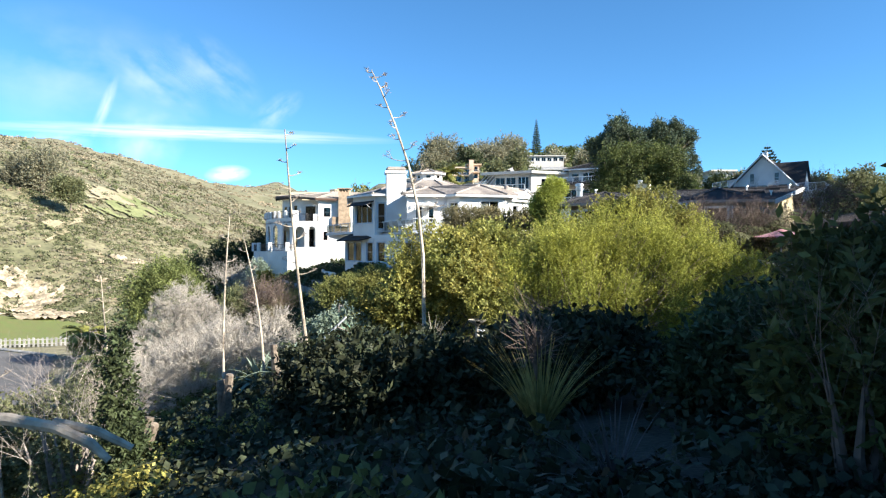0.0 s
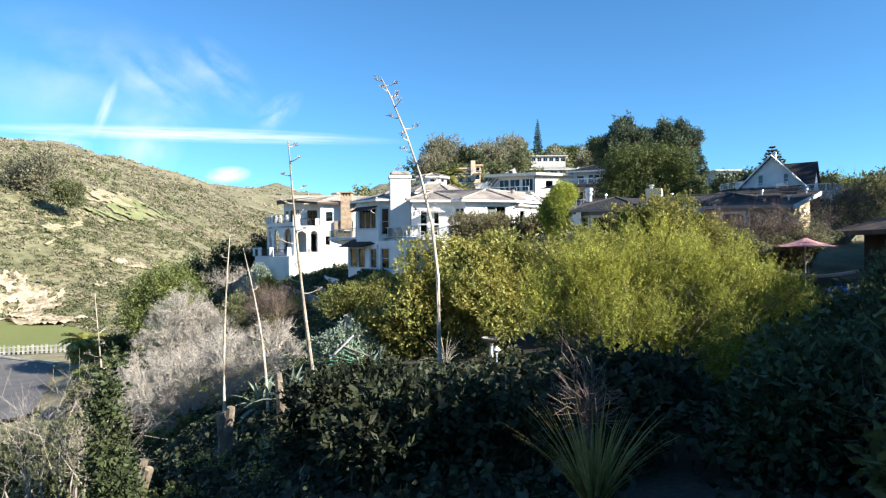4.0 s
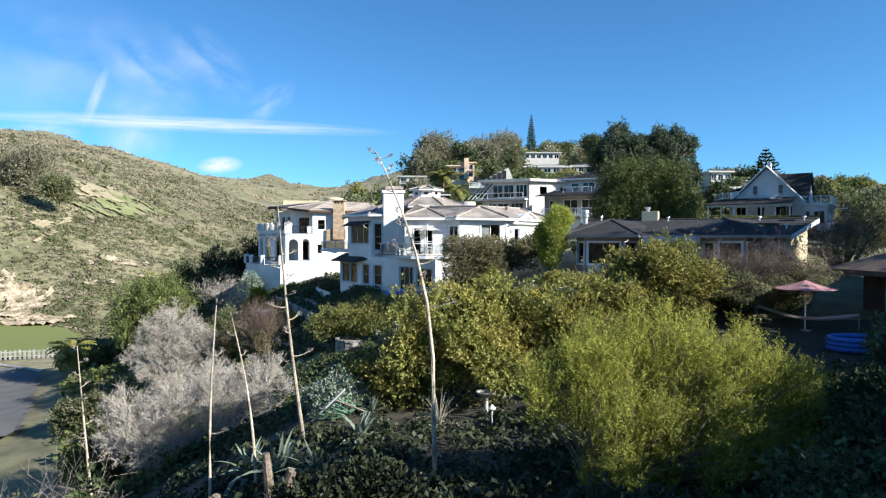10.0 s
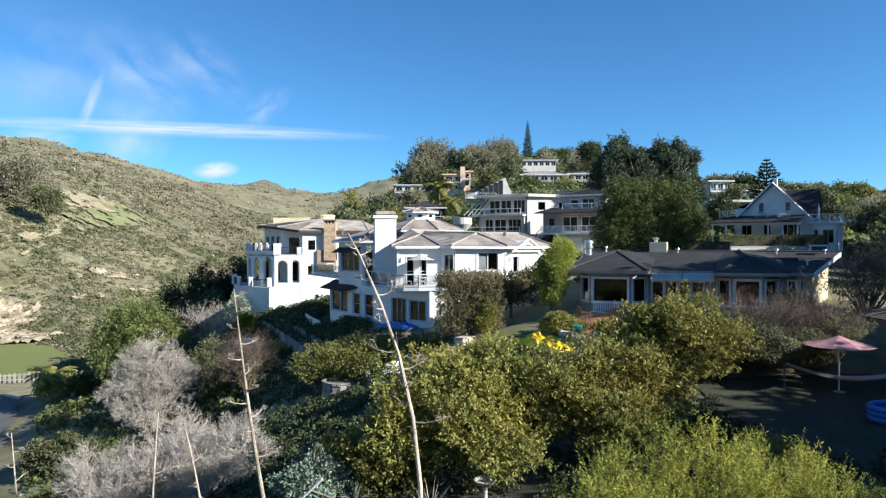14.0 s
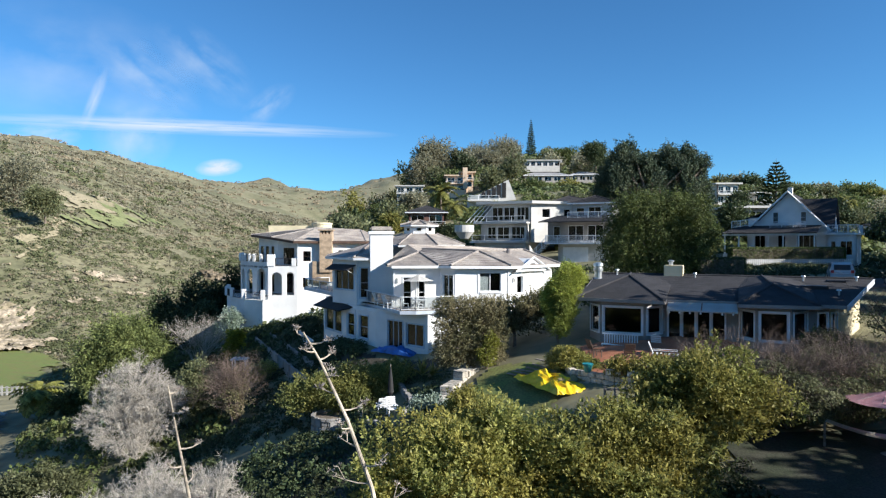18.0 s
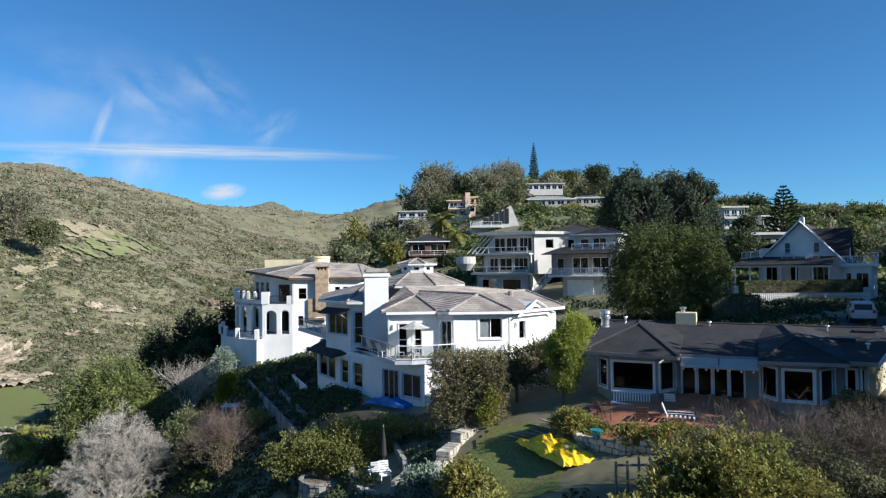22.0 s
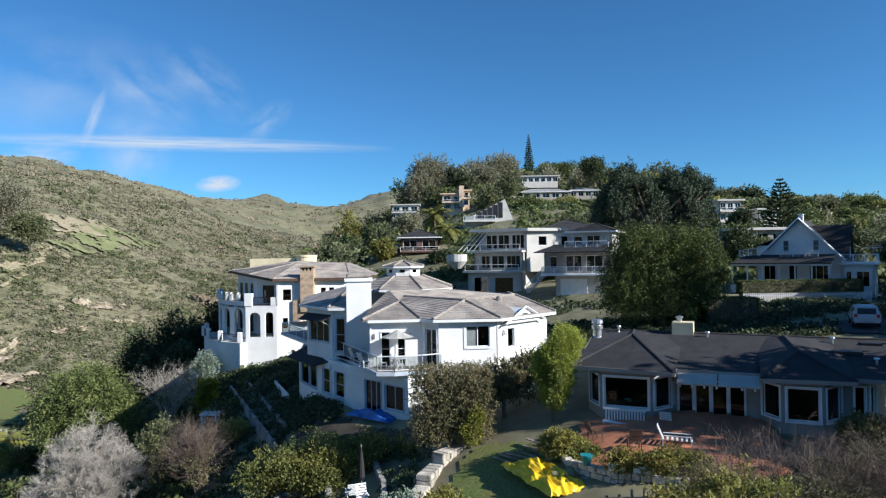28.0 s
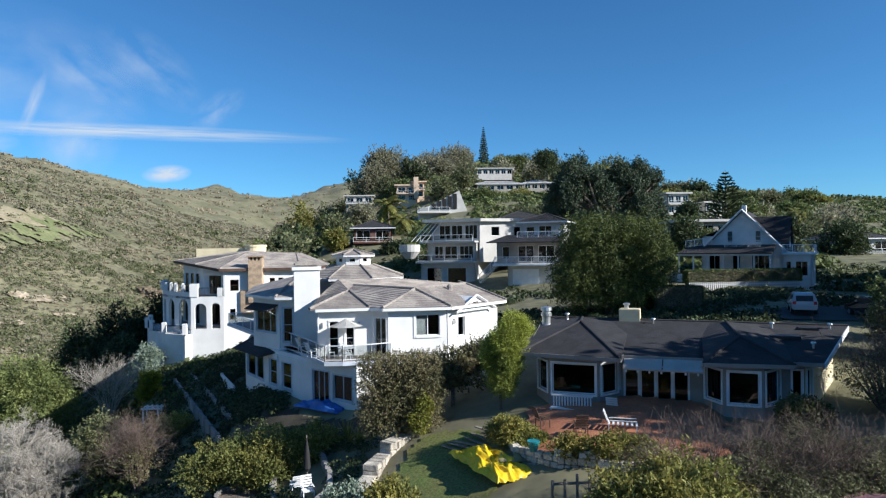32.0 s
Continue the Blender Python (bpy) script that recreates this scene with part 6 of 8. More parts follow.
shrub("grey_shrub", at(-5.0, 29.6), [(0, 0, 0.8, 1.0, 0.9, 0.8), (0.8, 0.3, 0.7, 0.8, 0.8, 0.7)], 14000, 0.06, LEAF_GREY, "mounded grey-green shrub by the stakes", 60)
shrub("yellow_shrub", at(-2.6, 30.6), [(0, 0, 1.3, 1.4, 1.1, 1.1), (1.2, 0.4, 1.7, 1.2, 1.1, 1.1), (-1.2, 0, 0.9, 1.0, 1.0, 0.8)], 30000, 0.09, LEAF_CITRUS, "yellow-green leafy shrub beside the stalks", 61, lumpy=0.5)
shrub("golden_grass", at(10.6, 26.4), [(0, 0, 0.7, 1.2, 1.0, 0.8), (0.9, 0.3, 0.5, 0.9, 0.9, 0.7)], 30000, 0.02, foliage("golden heather leaves", (0.3, 0.24, 0.05), (0.22, 0.22, 0.05)), "mound of upright golden-green grassy leaves", 62, up=2.4, stretch=7, length=0.4, lumpy=0.2)


# ---- flower stalks of the agaves ----
def flower_stalk(base, top, r0, seed, branches=12, spread=1.0, tufts=True, bow=0.25, line=None):
    """A dry stem with level side branches that fork and end in flat seed heads; line: points between base and top."""
    r = random.Random(seed)
    ob = thing("agave_stalk", base, "tall dry agave flower stalk with side branches", "plant", "agave stalks")
    a, b = Vector(base), Vector(top)
    side = Vector((r.uniform(-1, 1), r.uniform(-0.4, 0.4), 0)) * bow
    pts = [a, *map(Vector, line), b] if line else [a.lerp(b, k / 7) + side * math.sin(math.pi * k / 7) for k in range(8)]
    bm = bmesh.new()
    add_tube(bm, pts, [r0 * (1 - 0.8 * k / (len(pts) - 1)) for k in range(len(pts))], 8)
    part("stem", bm, PALE_BARK, ob)
    for i in range(branches):
        f = 0.42 + 0.56 * i / max(1, branches - 1)
        g = f * (len(pts) - 1)
        p = pts[min(int(g), len(pts) - 2)].lerp(pts[min(int(g), len(pts) - 2) + 1], g - min(int(g), len(pts) - 2))
        ang = 2.4 * i + r.uniform(-0.5, 0.5)
        ln = spread * (1.35 - f) * r.uniform(0.75, 1.25)
        d = Vector((math.cos(ang), math.sin(ang) * 0.7, 0.12))
        q = p + d * ln * 0.6
        bm = bmesh.new()
        add_tube(bm, [p, p + d * ln * 0.3 - Vector((0, 0, 0.03 * ln)), q], [r0 * 0.26, r0 * 0.2, r0 * 0.15], 5)
        ends = []
        for k in range(3):
            w = (d + Vector((r.uniform(-0.6, 0.6), r.uniform(-0.6, 0.6), 0.25 + 0.25 * k))).normalized()
            e = q + w * ln * r.uniform(0.25, 0.45)
            add_tube(bm, [q, e], [r0 * 0.13, r0 * 0.08], 5)
            ends.append(e)
        br = part("branch", bm, PALE_BARK, ob)
        if tufts:
            for k, e in enumerate(ends):
                ways = [(r.uniform(-1, 1), r.uniform(-1, 1), r.uniform(-0.1, 0.7)) for _ in range(6)]
                part("seed_head", quads("seed_head", twig_quads([tuple(e)] * 6, ways, [0.09 * spread] * 6, 0.016, seed + 3 * i + k, 2, 3, 0.7)), TWIG, br)
    return ob


def stalk_from(x, y, top, r0, seed, **kw):
    return flower_stalk((x, y, gz(x, y)), top, r0, seed, **kw)


stalk_from(-0.55, 20.3, (-2.2, 19.75, 7.5), 0.07, 71, branches=15, spread=0.8, line=((-0.6, 20.1, 0.2), (-0.62, 20.0, 1.8), (-0.78, 20.1, 3.3), (-1.1, 20.2, 4.7), (-1.5, 20.1, 5.9), (-1.95, 19.9, 7.0)))
stalk_from(-5.4, 26, (-5.4, 22.0, 6.1), 0.085, 72, branches=12, spread=0.8, bow=0.1)
stalk_from(-7.3, 21.5, (-7.1, 21.5, 3.3), 0.06, 73, branches=6, spread=0.6)
stalk_from(-6.4, 23.2, (-7.3, 23.4, 2.7), 0.06, 74, branches=6, spread=0.6)
stalk_from(-13.6, 27, (-14.6, 27.5, 0.9), 0.07, 75, branches=10, spread=0.8)
stalk_from(-11.5, 17, (-12.2, 17, 1.0), 0.05, 76, branches=9, spread=0.7)


def stump(x, y, h, lean, seed):
    ob = thing("tree_stump", at(x, y), "cut grey tree stump with broken limbs", "stump", "stumps")
    r = random.Random(seed)
    b = Vector(at(x, y))
    for k in range(3):
        d = Vector((lean + r.uniform(-0.35, 0.35), r.uniform(-0.2, 0.2), 1))
        bm = bmesh.new()
        m = b + d * h * 0.5 + Vector((r.uniform(-0.2, 0.2), 0, 0))
        add_tube(bm, [b - Vector((0, 0, 0.4)), m, b + d * h * r.uniform(0.75, 1.1)], [0.22, 0.15, 0.11], 8)
        part("limb", bm, BARK, ob)
    return ob


stump(-6.6, 19.5, 1.7, -0.1, 81)
stump(-5.2, 20.5, 1.7, 0.15, 82)
stump(-7.6, 16.5, 1.8, 0.0, 83)
shrub("ivy_column", at(-7.6, 15.0), [(0, 0, 2.6, 0.28, 0.28, 1.5), (0.2, 0, 1.2, 0.42, 0.42, 1.0)], 7000, 0.06, LEAF_DARK, "ivy-covered dead trunk", 84)
# arched branch over the vines near the start
br = thing("fallen_branch", (-3.6, 5.4, gz(-3.6, 5.4)), "bare grey arched branch leaning over the vines", "branch")
bm = bmesh.new()
add_tube(bm, [(-4.9, 5.6, 0.5), (-4.3, 5.55, 0.56), (-3.7, 5.5, 0.55), (-3.3, 5.5, 0.48), (-3.0, 5.5, 0.34), (-2.85, 5.5, 0.2)], [0.05, 0.055, 0.055, 0.05, 0.045, 0.03], 8)
part("limb", bm, PALE_BARK, br)
bm = bmesh.new()
add_tube(bm, [(-3.35, 5.55, 0.52), (-3.0, 5.6, 0.42), (-2.72, 5.65, 0.26)], [0.035, 0.04, 0.03], 7)
part("limb", bm, PALE_BARK, br)
shrub("vine_clump", at(-2.6, 3.9), [(0, 0, 0.95, 0.55, 0.4, 0.35), (-0.6, 0.3, 0.75, 0.5, 0.4, 0.35)], 1500, 0.085, LEAF_BRIGHT, "sunlit broad-leaved vine close to the start", 44, stretch=1.3, per=4, length=0.3)
shrub("vine_clump", at(-1.2, 4.4), [(0, 0, 0.75, 0.5, 0.4, 0.3), (0.6, 0.2, 0.7, 0.5, 0.4, 0.3)], 1400, 0.085, LEAF_MID, "broad-leaved vine close to the start", 45, stretch=1.3, per=4, length=0.3)

px, py = rs.uniform(-24, -3, 1500), rs.uniform(53, 90, 1500)
keep = (py > 52 - 0.2 * px) & ~((px > -10.8) & (py > 58 - 1.0 * (px + 3)))
stuff("ivy", ground_points(px[keep], py[keep]), rs.uniform(0.35, 0.8, keep.sum()), 50, 0.15, LEAF_DARK, "dark ivy over the bank below the white houses", 41, 0.7)
px, py = rs.uniform(-30, -9, 240), rs.uniform(86, 90.3, 240)
stuff("villa_planting", ground_points(px, py - 0.5 * np.clip(-22 - px, 0, 9) * -1), rs.uniform(0.5, 1.2, 240), 130, 0.13, LEAF_DARK, "dark planting along the foot of the villa", 42, 1.0)
px, py = rs.uniform(-13, 0.6, 420), rs.uniform(32, 52, 420)
keep = (np.hypot(px + 1.5, py - 48.4) > 2.2) & (np.hypot(px + 5, py - 53.6) > 2)
stuff("ivy", ground_points(px[keep], py[keep]), rs.uniform(0.4, 0.9, keep.sum()), 60, 0.14, LEAF_DARK, "dark ivy and shrubs below the garden wall", 43, 0.8)

foot = np.concatenate([np.linspace(a, b, 26) for a, b in (((-12.4, 73.4), (-9.3, 66.6)), ((-9.3, 66.6), (-6.4, 62.6)), ((-13.2, 72.6), (-8.6, 63.6)))]) + rs.normal(size=(78, 2)) * 0.35
stuff("foot_planting", ground_points(foot[:, 0], foot[:, 1]), rs.uniform(0.5, 0.95, 78), 150, 0.12, LEAF_DARK, "dark low planting at the foot of the white house", 46, 0.9)

# ---- scrub, rock and trees on the far slopes ----
def inside(pts, x, y):
    """Which of the points lie in a plan polygon."""
    hit = np.zeros(len(x), bool)
    for (ax, ay), (bx, by) in zip(pts, pts[1:] + pts[:1]):
        hit ^= ((ay > y) != (by > y)) & (x < (bx - ax) * (y - ay) / (by - ay + 1e-12) + ax)
    return hit


# hillside houses whose view is kept open: x, y, height of the ground floor, half the width
HOUSES = ((-11, 280, 26, 6), (10, 262, 28.5, 7), (53, 330, 46, 10), (60, 340, 47, 5), (50, 296, 36, 11), (66, 298, 36, 8), (88, 200, 21, 4.5), (100.5, 205, 21, 4), (-2, 150, 10.5, 5), (-9.5, 151, 10, 3), (17, 205, 20.5, 8),
          (25, 125, 13, 5), (60.5, 130, 13, 5), (91, 130, 8, 6), (12, 118, 7, 8), (20, 104, 7, 8), (46, 95, 7, 8))


def blocks_view(x, y, top, wide):
    """Whether a plant stands in or before a house and reaches above its ground floor."""
    out = np.zeros(np.shape(x), bool)
    for p, q, z, half in HOUSES:
        before = (y < q + 9) & (np.abs(x / (y - 10) - p / (q - 10)) < (half + 0.5 + wide) / (q - 10)) & ((top - 9.5) / (y - 10) > (z - 9.5) / (q - 10))
        out |= before | ((np.abs(x - p) < half + 1 + wide) & (y > q - 3 - wide) & (y < q + 9))
    return out


MEADOW_TOP = [(-157, 280), (-150, 307), (-148, 330), (-141, 300), (-139, 272), (-142, 256)]
MEADOW_LOW = [(-139, 262), (-142, 296), (-150, 345), (-142, 344), (-128, 276), (-126, 240), (-133, 240)]
CLEAR = [(-112, 156), (-100, 130), (-95, 60), (-44, 56), (-48, 90), (-61, 107), (-64, 116), (-76, 142), (-90, 152)]


def scrub(count, box_, seed, size, leaves, leaf, mat, label, density=None, flat=0.6):
    """Scrub over a stretch of the plan (bearing and distance)."""
    r = np.random.default_rng(seed)
    b, d = np.radians(r.uniform(box_[0], box_[1], count)), np.exp(r.uniform(math.log(box_[2]), math.log(box_[3]), count))
    x, y = np.sin(b) * d, np.cos(b) * d - 14
    z = ground_z(x, y) + roughness(x, y)
    patch = np.array([noise.fractal(Vector((p / 22, q / 22, seed)), 1.0, 2.0, 3) for p, q in zip(x, y)])
    keep = (patch > (density if density is not None else -9)) & ~inside(CLEAR, x, y) & ~((inside(MEADOW_TOP, x, y) | inside(MEADOW_LOW, x, y)) & (r.random(count) < 0.88))
    if box_[1] > 0:
        keep &= ~blocks_view(x, y, z + size[1] * flat, 0.5)
    p = np.stack([x, y, z], 1)[keep]
    s = r.uniform(*size, len(p)) * np.clip(d[keep] / 240, 1, 5)
    return tagged(part("hillside_scrub", quads("scrub", clumps(p, s, leaves, leaf, seed, flat, 0.4)), mat), label, "scrub", kind="stuff")


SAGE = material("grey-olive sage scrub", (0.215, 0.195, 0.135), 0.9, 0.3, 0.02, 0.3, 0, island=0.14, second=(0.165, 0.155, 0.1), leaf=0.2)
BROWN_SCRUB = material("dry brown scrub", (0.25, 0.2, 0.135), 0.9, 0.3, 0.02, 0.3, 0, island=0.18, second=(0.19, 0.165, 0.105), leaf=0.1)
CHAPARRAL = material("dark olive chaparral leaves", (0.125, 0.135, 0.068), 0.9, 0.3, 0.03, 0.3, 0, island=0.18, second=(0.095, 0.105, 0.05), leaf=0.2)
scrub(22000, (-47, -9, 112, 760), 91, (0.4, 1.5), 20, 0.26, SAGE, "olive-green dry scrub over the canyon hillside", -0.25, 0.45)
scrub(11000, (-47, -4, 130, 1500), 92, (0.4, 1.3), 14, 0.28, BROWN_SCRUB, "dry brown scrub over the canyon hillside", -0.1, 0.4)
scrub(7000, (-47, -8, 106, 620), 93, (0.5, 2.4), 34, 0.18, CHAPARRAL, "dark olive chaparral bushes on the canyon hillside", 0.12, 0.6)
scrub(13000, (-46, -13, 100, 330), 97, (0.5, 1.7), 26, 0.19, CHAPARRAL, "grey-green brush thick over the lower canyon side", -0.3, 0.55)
scrub(8500, (-12, 42, 125, 620), 94, (1.0, 2.6), 26, 0.22, LEAF_MID, "green garden planting between the hillside houses", -0.35)
scrub(9000, (-12, 42, 122, 520), 98, (0.5, 1.0), 18, 0.2, LEAF_OLIVE, "low olive ground cover over the hill of houses", -9)
scrub(2600, (-12, 42, 110, 520), 95, (1.0, 2.8), 26, 0.22, LEAF_DARK, "dark green shrubs between the hillside houses", 0.0)
scrub(900, (-14, 40, 88, 150), 96, (0.6, 1.5), 50, 0.16, LEAF_DARK, "dark garden shrubs round the nearer houses", 0.05)

# leaf colour raised to stand in for haze over the far hill
EUC = foliage("grey-brown eucalyptus leaves lightened for haze", (0.27, 0.25, 0.165), (0.2, 0.2, 0.125))


def far_tree(x, y, base, top, width, mat, label, seed, size=0.5, count=7000, group="hillside trees", **kw):
    h = top - base
    r = random.Random(seed)
    w = width / 2
    bl = [(r.uniform(-0.45, 0.45) * w, r.uniform(-0.4, 0.4) * w, h * r.uniform(0.28, 0.8), w * r.uniform(0.42, 0.6), w * 0.6, h * r.uniform(0.17, 0.28)) for _ in range(8)]
    return tree("hillside_tree", (x, y, base - 1.5), [(a, b, c + 1.5, d, e, f) for a, b, c, d, e, f in bl], count, size, mat, label, "tree", seed, max(0.15, w * 0.06), group=group, **kw)


for k, (x, y, b, t, w, mat, label) in enumerate((
        (-1, 330, 34, 58.5, 24, EUC, "tall grey-brown eucalyptus on the hill"), (10.7, 330, 44, 54.5, 7, LEAF_DARK, "small dark tree on the hill"), (26, 340, 36, 58, 22, EUC, "tall grey-brown eucalyptus on the hill"), (-6, 318, 28, 50, 18, EUC, "grey-brown eucalyptus above the white box house"), (36, 318, 33, 48, 16, LEAF_OLIVE, "olive-green tree beside the low grey roof"), (2, 300, 28, 44, 14, LEAF_OLIVE, "olive-green tree above the peach house"), (25, 360, 36, 63, 24, EUC, "tall grey-brown eucalyptus on the hill"),
        (37, 362, 36, 67, 26, EUC, "tall grey-brown eucalyptus on the hill"), (81, 420, 56, 68, 28, LEAF_MID, "broad green trees on the hilltop"), (51, 250, 24, 33.5, 13, LEAF_CITRUS, "bright green tree below the flat roofs"),
        (34.6, 240, 23, 31.5, 13, LEAF_MID, "green tree below the flat roofs"), (72.6, 300, 43, 54.5, 12, LEAF_DARK, "dark umbrella-shaped pine on the skyline"), (92, 150, 8, 15.5, 10, LEAF_OLIVE, "olive-brown trees among the gardens"), (87, 130, 7, 15.5, 9, LEAF_DARK, "dark green leafy garden tree"),
        (-22, 170, 9.5, 15.8, 14, LEAF_OLIVE, "broad rounded olive-green bush"), (-10, 150, 10.5, 15.5, 5, LEAF_CITRUS, "bright yellow-green round tree"), (-7, 200, 17, 23, 9, EUC, "brown-leaved tree among the houses"),
        (-143, 230, 21, 40, 20, EUC, "bare grey-brown trees on the canyon slope"), (-152, 232, 20, 38, 16, EUC, "bare grey-brown trees on the canyon slope"), (-127, 220, 17, 27, 10, LEAF_OLIVE, "olive-green tree on the canyon slope"),
        (104, 188, 14, 19.5, 11, LEAF_OLIVE, "garden trees on the skyline"), (118, 192, 12, 17.5, 11, LEAF_OLIVE, "garden trees on the skyline"), (68, 118, 9, 15, 8, LEAF_DARK, "dark green leafy garden tree"), (2.5, 143, 7, 12.2, 6, LEAF_DARK, "dark green tree before the timber house"), (-5, 141, 6.5, 11.0, 6, LEAF_OLIVE, "olive-green bush before the timber house"), (84.5, 189, 18, 22.6, 7, LEAF_DARK, "dark green leafy garden tree"), (55, 118, 8.0, 13.6, 6.5, LEAF_MID, "green leafy garden tree"), (50.5, 117, 8.0, 15.5, 6.5, LEAF_DARK, "dark green leafy garden tree"), (64, 114, 8.5, 12.5, 6, LEAF_DARK, "dark green leafy garden tree"), (60, 112, 8.5, 12, 5, LEAF_MID, "green leafy garden tree"), (33, 90, 6, 12, 6, LEAF_MID, "bright green shrub tree beside the gable house"))):
    far_tree(x, y, b, t, w, mat, label, 400 + k, 0.06 * math.sqrt(y) * 0.36, 20000 if w > 20 else 10000 if w > 8 else 5000)

rt = random.Random(77)
KINDS = ((LEAF_MID, "round green tree among the hillside gardens"), (LEAF_DARK, "dark green tree among the hillside gardens"), (LEAF_OLIVE, "olive-green tree among the hillside gardens"), (EUC, "grey-brown eucalyptus among the hillside houses"), (LEAF_CITRUS, "bright yellow-green tree among the hillside gardens"))
for k in range(150):
    b, d = radians(rt.uniform(-7, 33)), rt.uniform(140, 430)
    x, y = math.sin(b) * d, math.cos(b) * d - 14
    w = rt.uniform(5, 10) * (0.7 + d / 500)
    mat, label = KINDS[rt.choice((0, 0, 1, 2, 2, 2, 3, 4))]
    g = gz(x, y)
    tall = rt.uniform(0.7, 1.2) * (0.5 if x > 0.36 * y else 1.0)
    if blocks_view(x, y, g + w * tall, w * 0.4):
        continue
    far_tree(x, y, g - 0.5, g + w * tall, w, mat, label, 700 + k, 0.033 * math.sqrt(y) * 0.95, 1700)


def conifer(x, y, base, top, width, label, seed, tiers=14):
    """A tiered pine: whorls of drooping branches on a straight trunk."""
    ob = thing("pine_tree", (x, y, base), label, "tree")
    part("trunk", bar((x, y, base - 1), (x, y, top), width * 0.05, 0.03, 7), BARK, ob)
    out = []
    r = np.random.default_rng(seed)
    for k in range(tiers):
        f = k / tiers
        z, rad = base + (top - base) * (0.12 + 0.86 * f), width / 2 * (1 - f) ** 0.8 + 0.1
        m = 9
        a = r.uniform(0, 6.28) + np.arange(m) * 6.28 / m
        ways = np.stack([np.cos(a), np.sin(a), np.full(m, 0.18)], 1)
        out.append(twig_quads(np.tile([x, y, z], (m, 1)), ways, np.full(m, rad), (top - base) * 0.03, seed + k, 2, 6, 0.3))
    part("crown", quads("crown", np.concatenate(out)), LEAF_DARK, ob)
    return ob


conifer(65.2, 450, 64, 94, 5.6, "very tall narrow pine on the skyline", 431, 20)
conifer(86.5, 172, 13, 30.2, 9.5, "tiered araucaria pine behind the gable house", 432, 16)


def palm(x, y, base, height, frond, label, seed, mat, fronds=22):
    ob = thing("palm_tree", (x, y, base), label, "palm", "palms")
    bm = bmesh.new()
    add_tube(bm, [(x, y, base - 0.5), (x + 0.15, y, base + height * 0.5), (x, y, base + height)], [0.32, 0.22, 0.24], 8)
    part("trunk", bm, BARK, ob)
    r = random.Random(seed)
    for i in range(fronds):
        a, el = 6.283 * i / fronds + r.uniform(-0.2, 0.2), r.uniform(-0.5, 1.2)
        bm = bmesh.new()
        p = Vector((x, y, base + height))
        out, side = Vector((math.cos(a), math.sin(a), 0)), Vector((-math.sin(a), math.cos(a), 0))
        for k in range(8):
            d = out * math.cos(el) + Vector((0, 0, math.sin(el)))
            q = p + d * frond / 8
            for s in (-1, 1):
                w = frond * 0.2 * math.sin(math.pi * (k + 0.9) / 9)
                vs = [bm.verts.new(v) for v in (p, q, q + side * s * w + d * w * 0.4 - Vector((0, 0, 0.35 * w)), p.lerp(q, 0.3) + side * s * w + d * w * 0.4 - Vector((0, 0, 0.35 * w)))]
                bm.faces.new(vs)
            p, el = q, el - 0.2
        part("frond", bm, mat, ob)
    return ob


YELLOW_PALM = foliage("yellow-green palm fronds", (0.2, 0.19, 0.05), (0.12, 0.13, 0.04))
palm(1.2, 165, 11, 10.0, 5.4, "tall palm with yellowing fronds", 441, YELLOW_PALM)
palm(4.4, 160, 10, 7.6, 4.2, "palm with yellowing fronds", 442, YELLOW_PALM)
palm(84, 140, 10, 7.5, 2.8, "tall slender palm on the skyline", 443, YELLOW_PALM)
# the road palm's fronds carry sunlight as a brighter leaf colour
palm(-51.0, 92.0, gz(-51.0, 92.0), 3.2, 3.6, "short palm beside the road", 444, foliage("yellow-green palm fronds brightened for sun", (0.3, 0.29, 0.08), (0.2, 0.21, 0.05)), 44)


# ---- houses high on the hill ----
def hill_house(x, y, z, w, d, storeys, mat, label, roof="flat", panes=4, turn=0.0, roof_mat=None, over=0.8):
    h = thing("house", (x, y, z), label, "house", "hillside houses")
    c, s = math.cos(radians(turn)), math.sin(radians(turn))

    def P(u, v):
        return (x + u * c - v * s, y + u * s + v * c)

    for k in range(storeys):
        a, b = z + 3.0 * k - (2.5 if k == 0 else 0), z + 3.0 * (k + 1)
        ops = [(w * (i + 0.15) / panes, w * (i + 0.85) / panes, b - 2.5, b - 0.6, 2, 1) for i in range(panes)]
        wall(h, P(-w / 2, 0), P(w / 2, 0), a, b, mat, ops, trim=0)
        wall(h, P(w / 2, 0), P(w / 2, d), a, b, mat)
        wall(h, P(-w / 2, d), P(-w / 2, 0), a, b, mat)
        # black filling for the unlit rooms of each storey
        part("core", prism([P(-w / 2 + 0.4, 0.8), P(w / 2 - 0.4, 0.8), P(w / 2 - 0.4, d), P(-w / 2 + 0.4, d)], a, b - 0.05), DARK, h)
        if k:
            part("balcony_slab", prism([P(-w / 2, -1.4), P(w / 2, -1.4), P(w / 2, 0.02), P(-w / 2, 0.02)], a - 0.25, a), mat, h)
            railing(h, [(*P(-w / 2, -1.35), a), (*P(w / 2, -1.35), a)], 0.95, TRIM, spacing=2.5, balusters=0.0, glass=True)
    top = z + 3.0 * storeys
    rm = roof_mat or mat
    if roof == "flat":
        part("roof", prism([P(-w / 2 - over, -over), P(w / 2 + over, -over), P(w / 2 + over, d + over), P(-w / 2 - over, d + over)], top, top + 0.45), rm, h)
    elif roof == "shed":
        a, b = P(-w / 2 - over, -over), P(w / 2 + over, -over)
        e, f = P(w / 2 + over, d), P(-w / 2 - over, d)
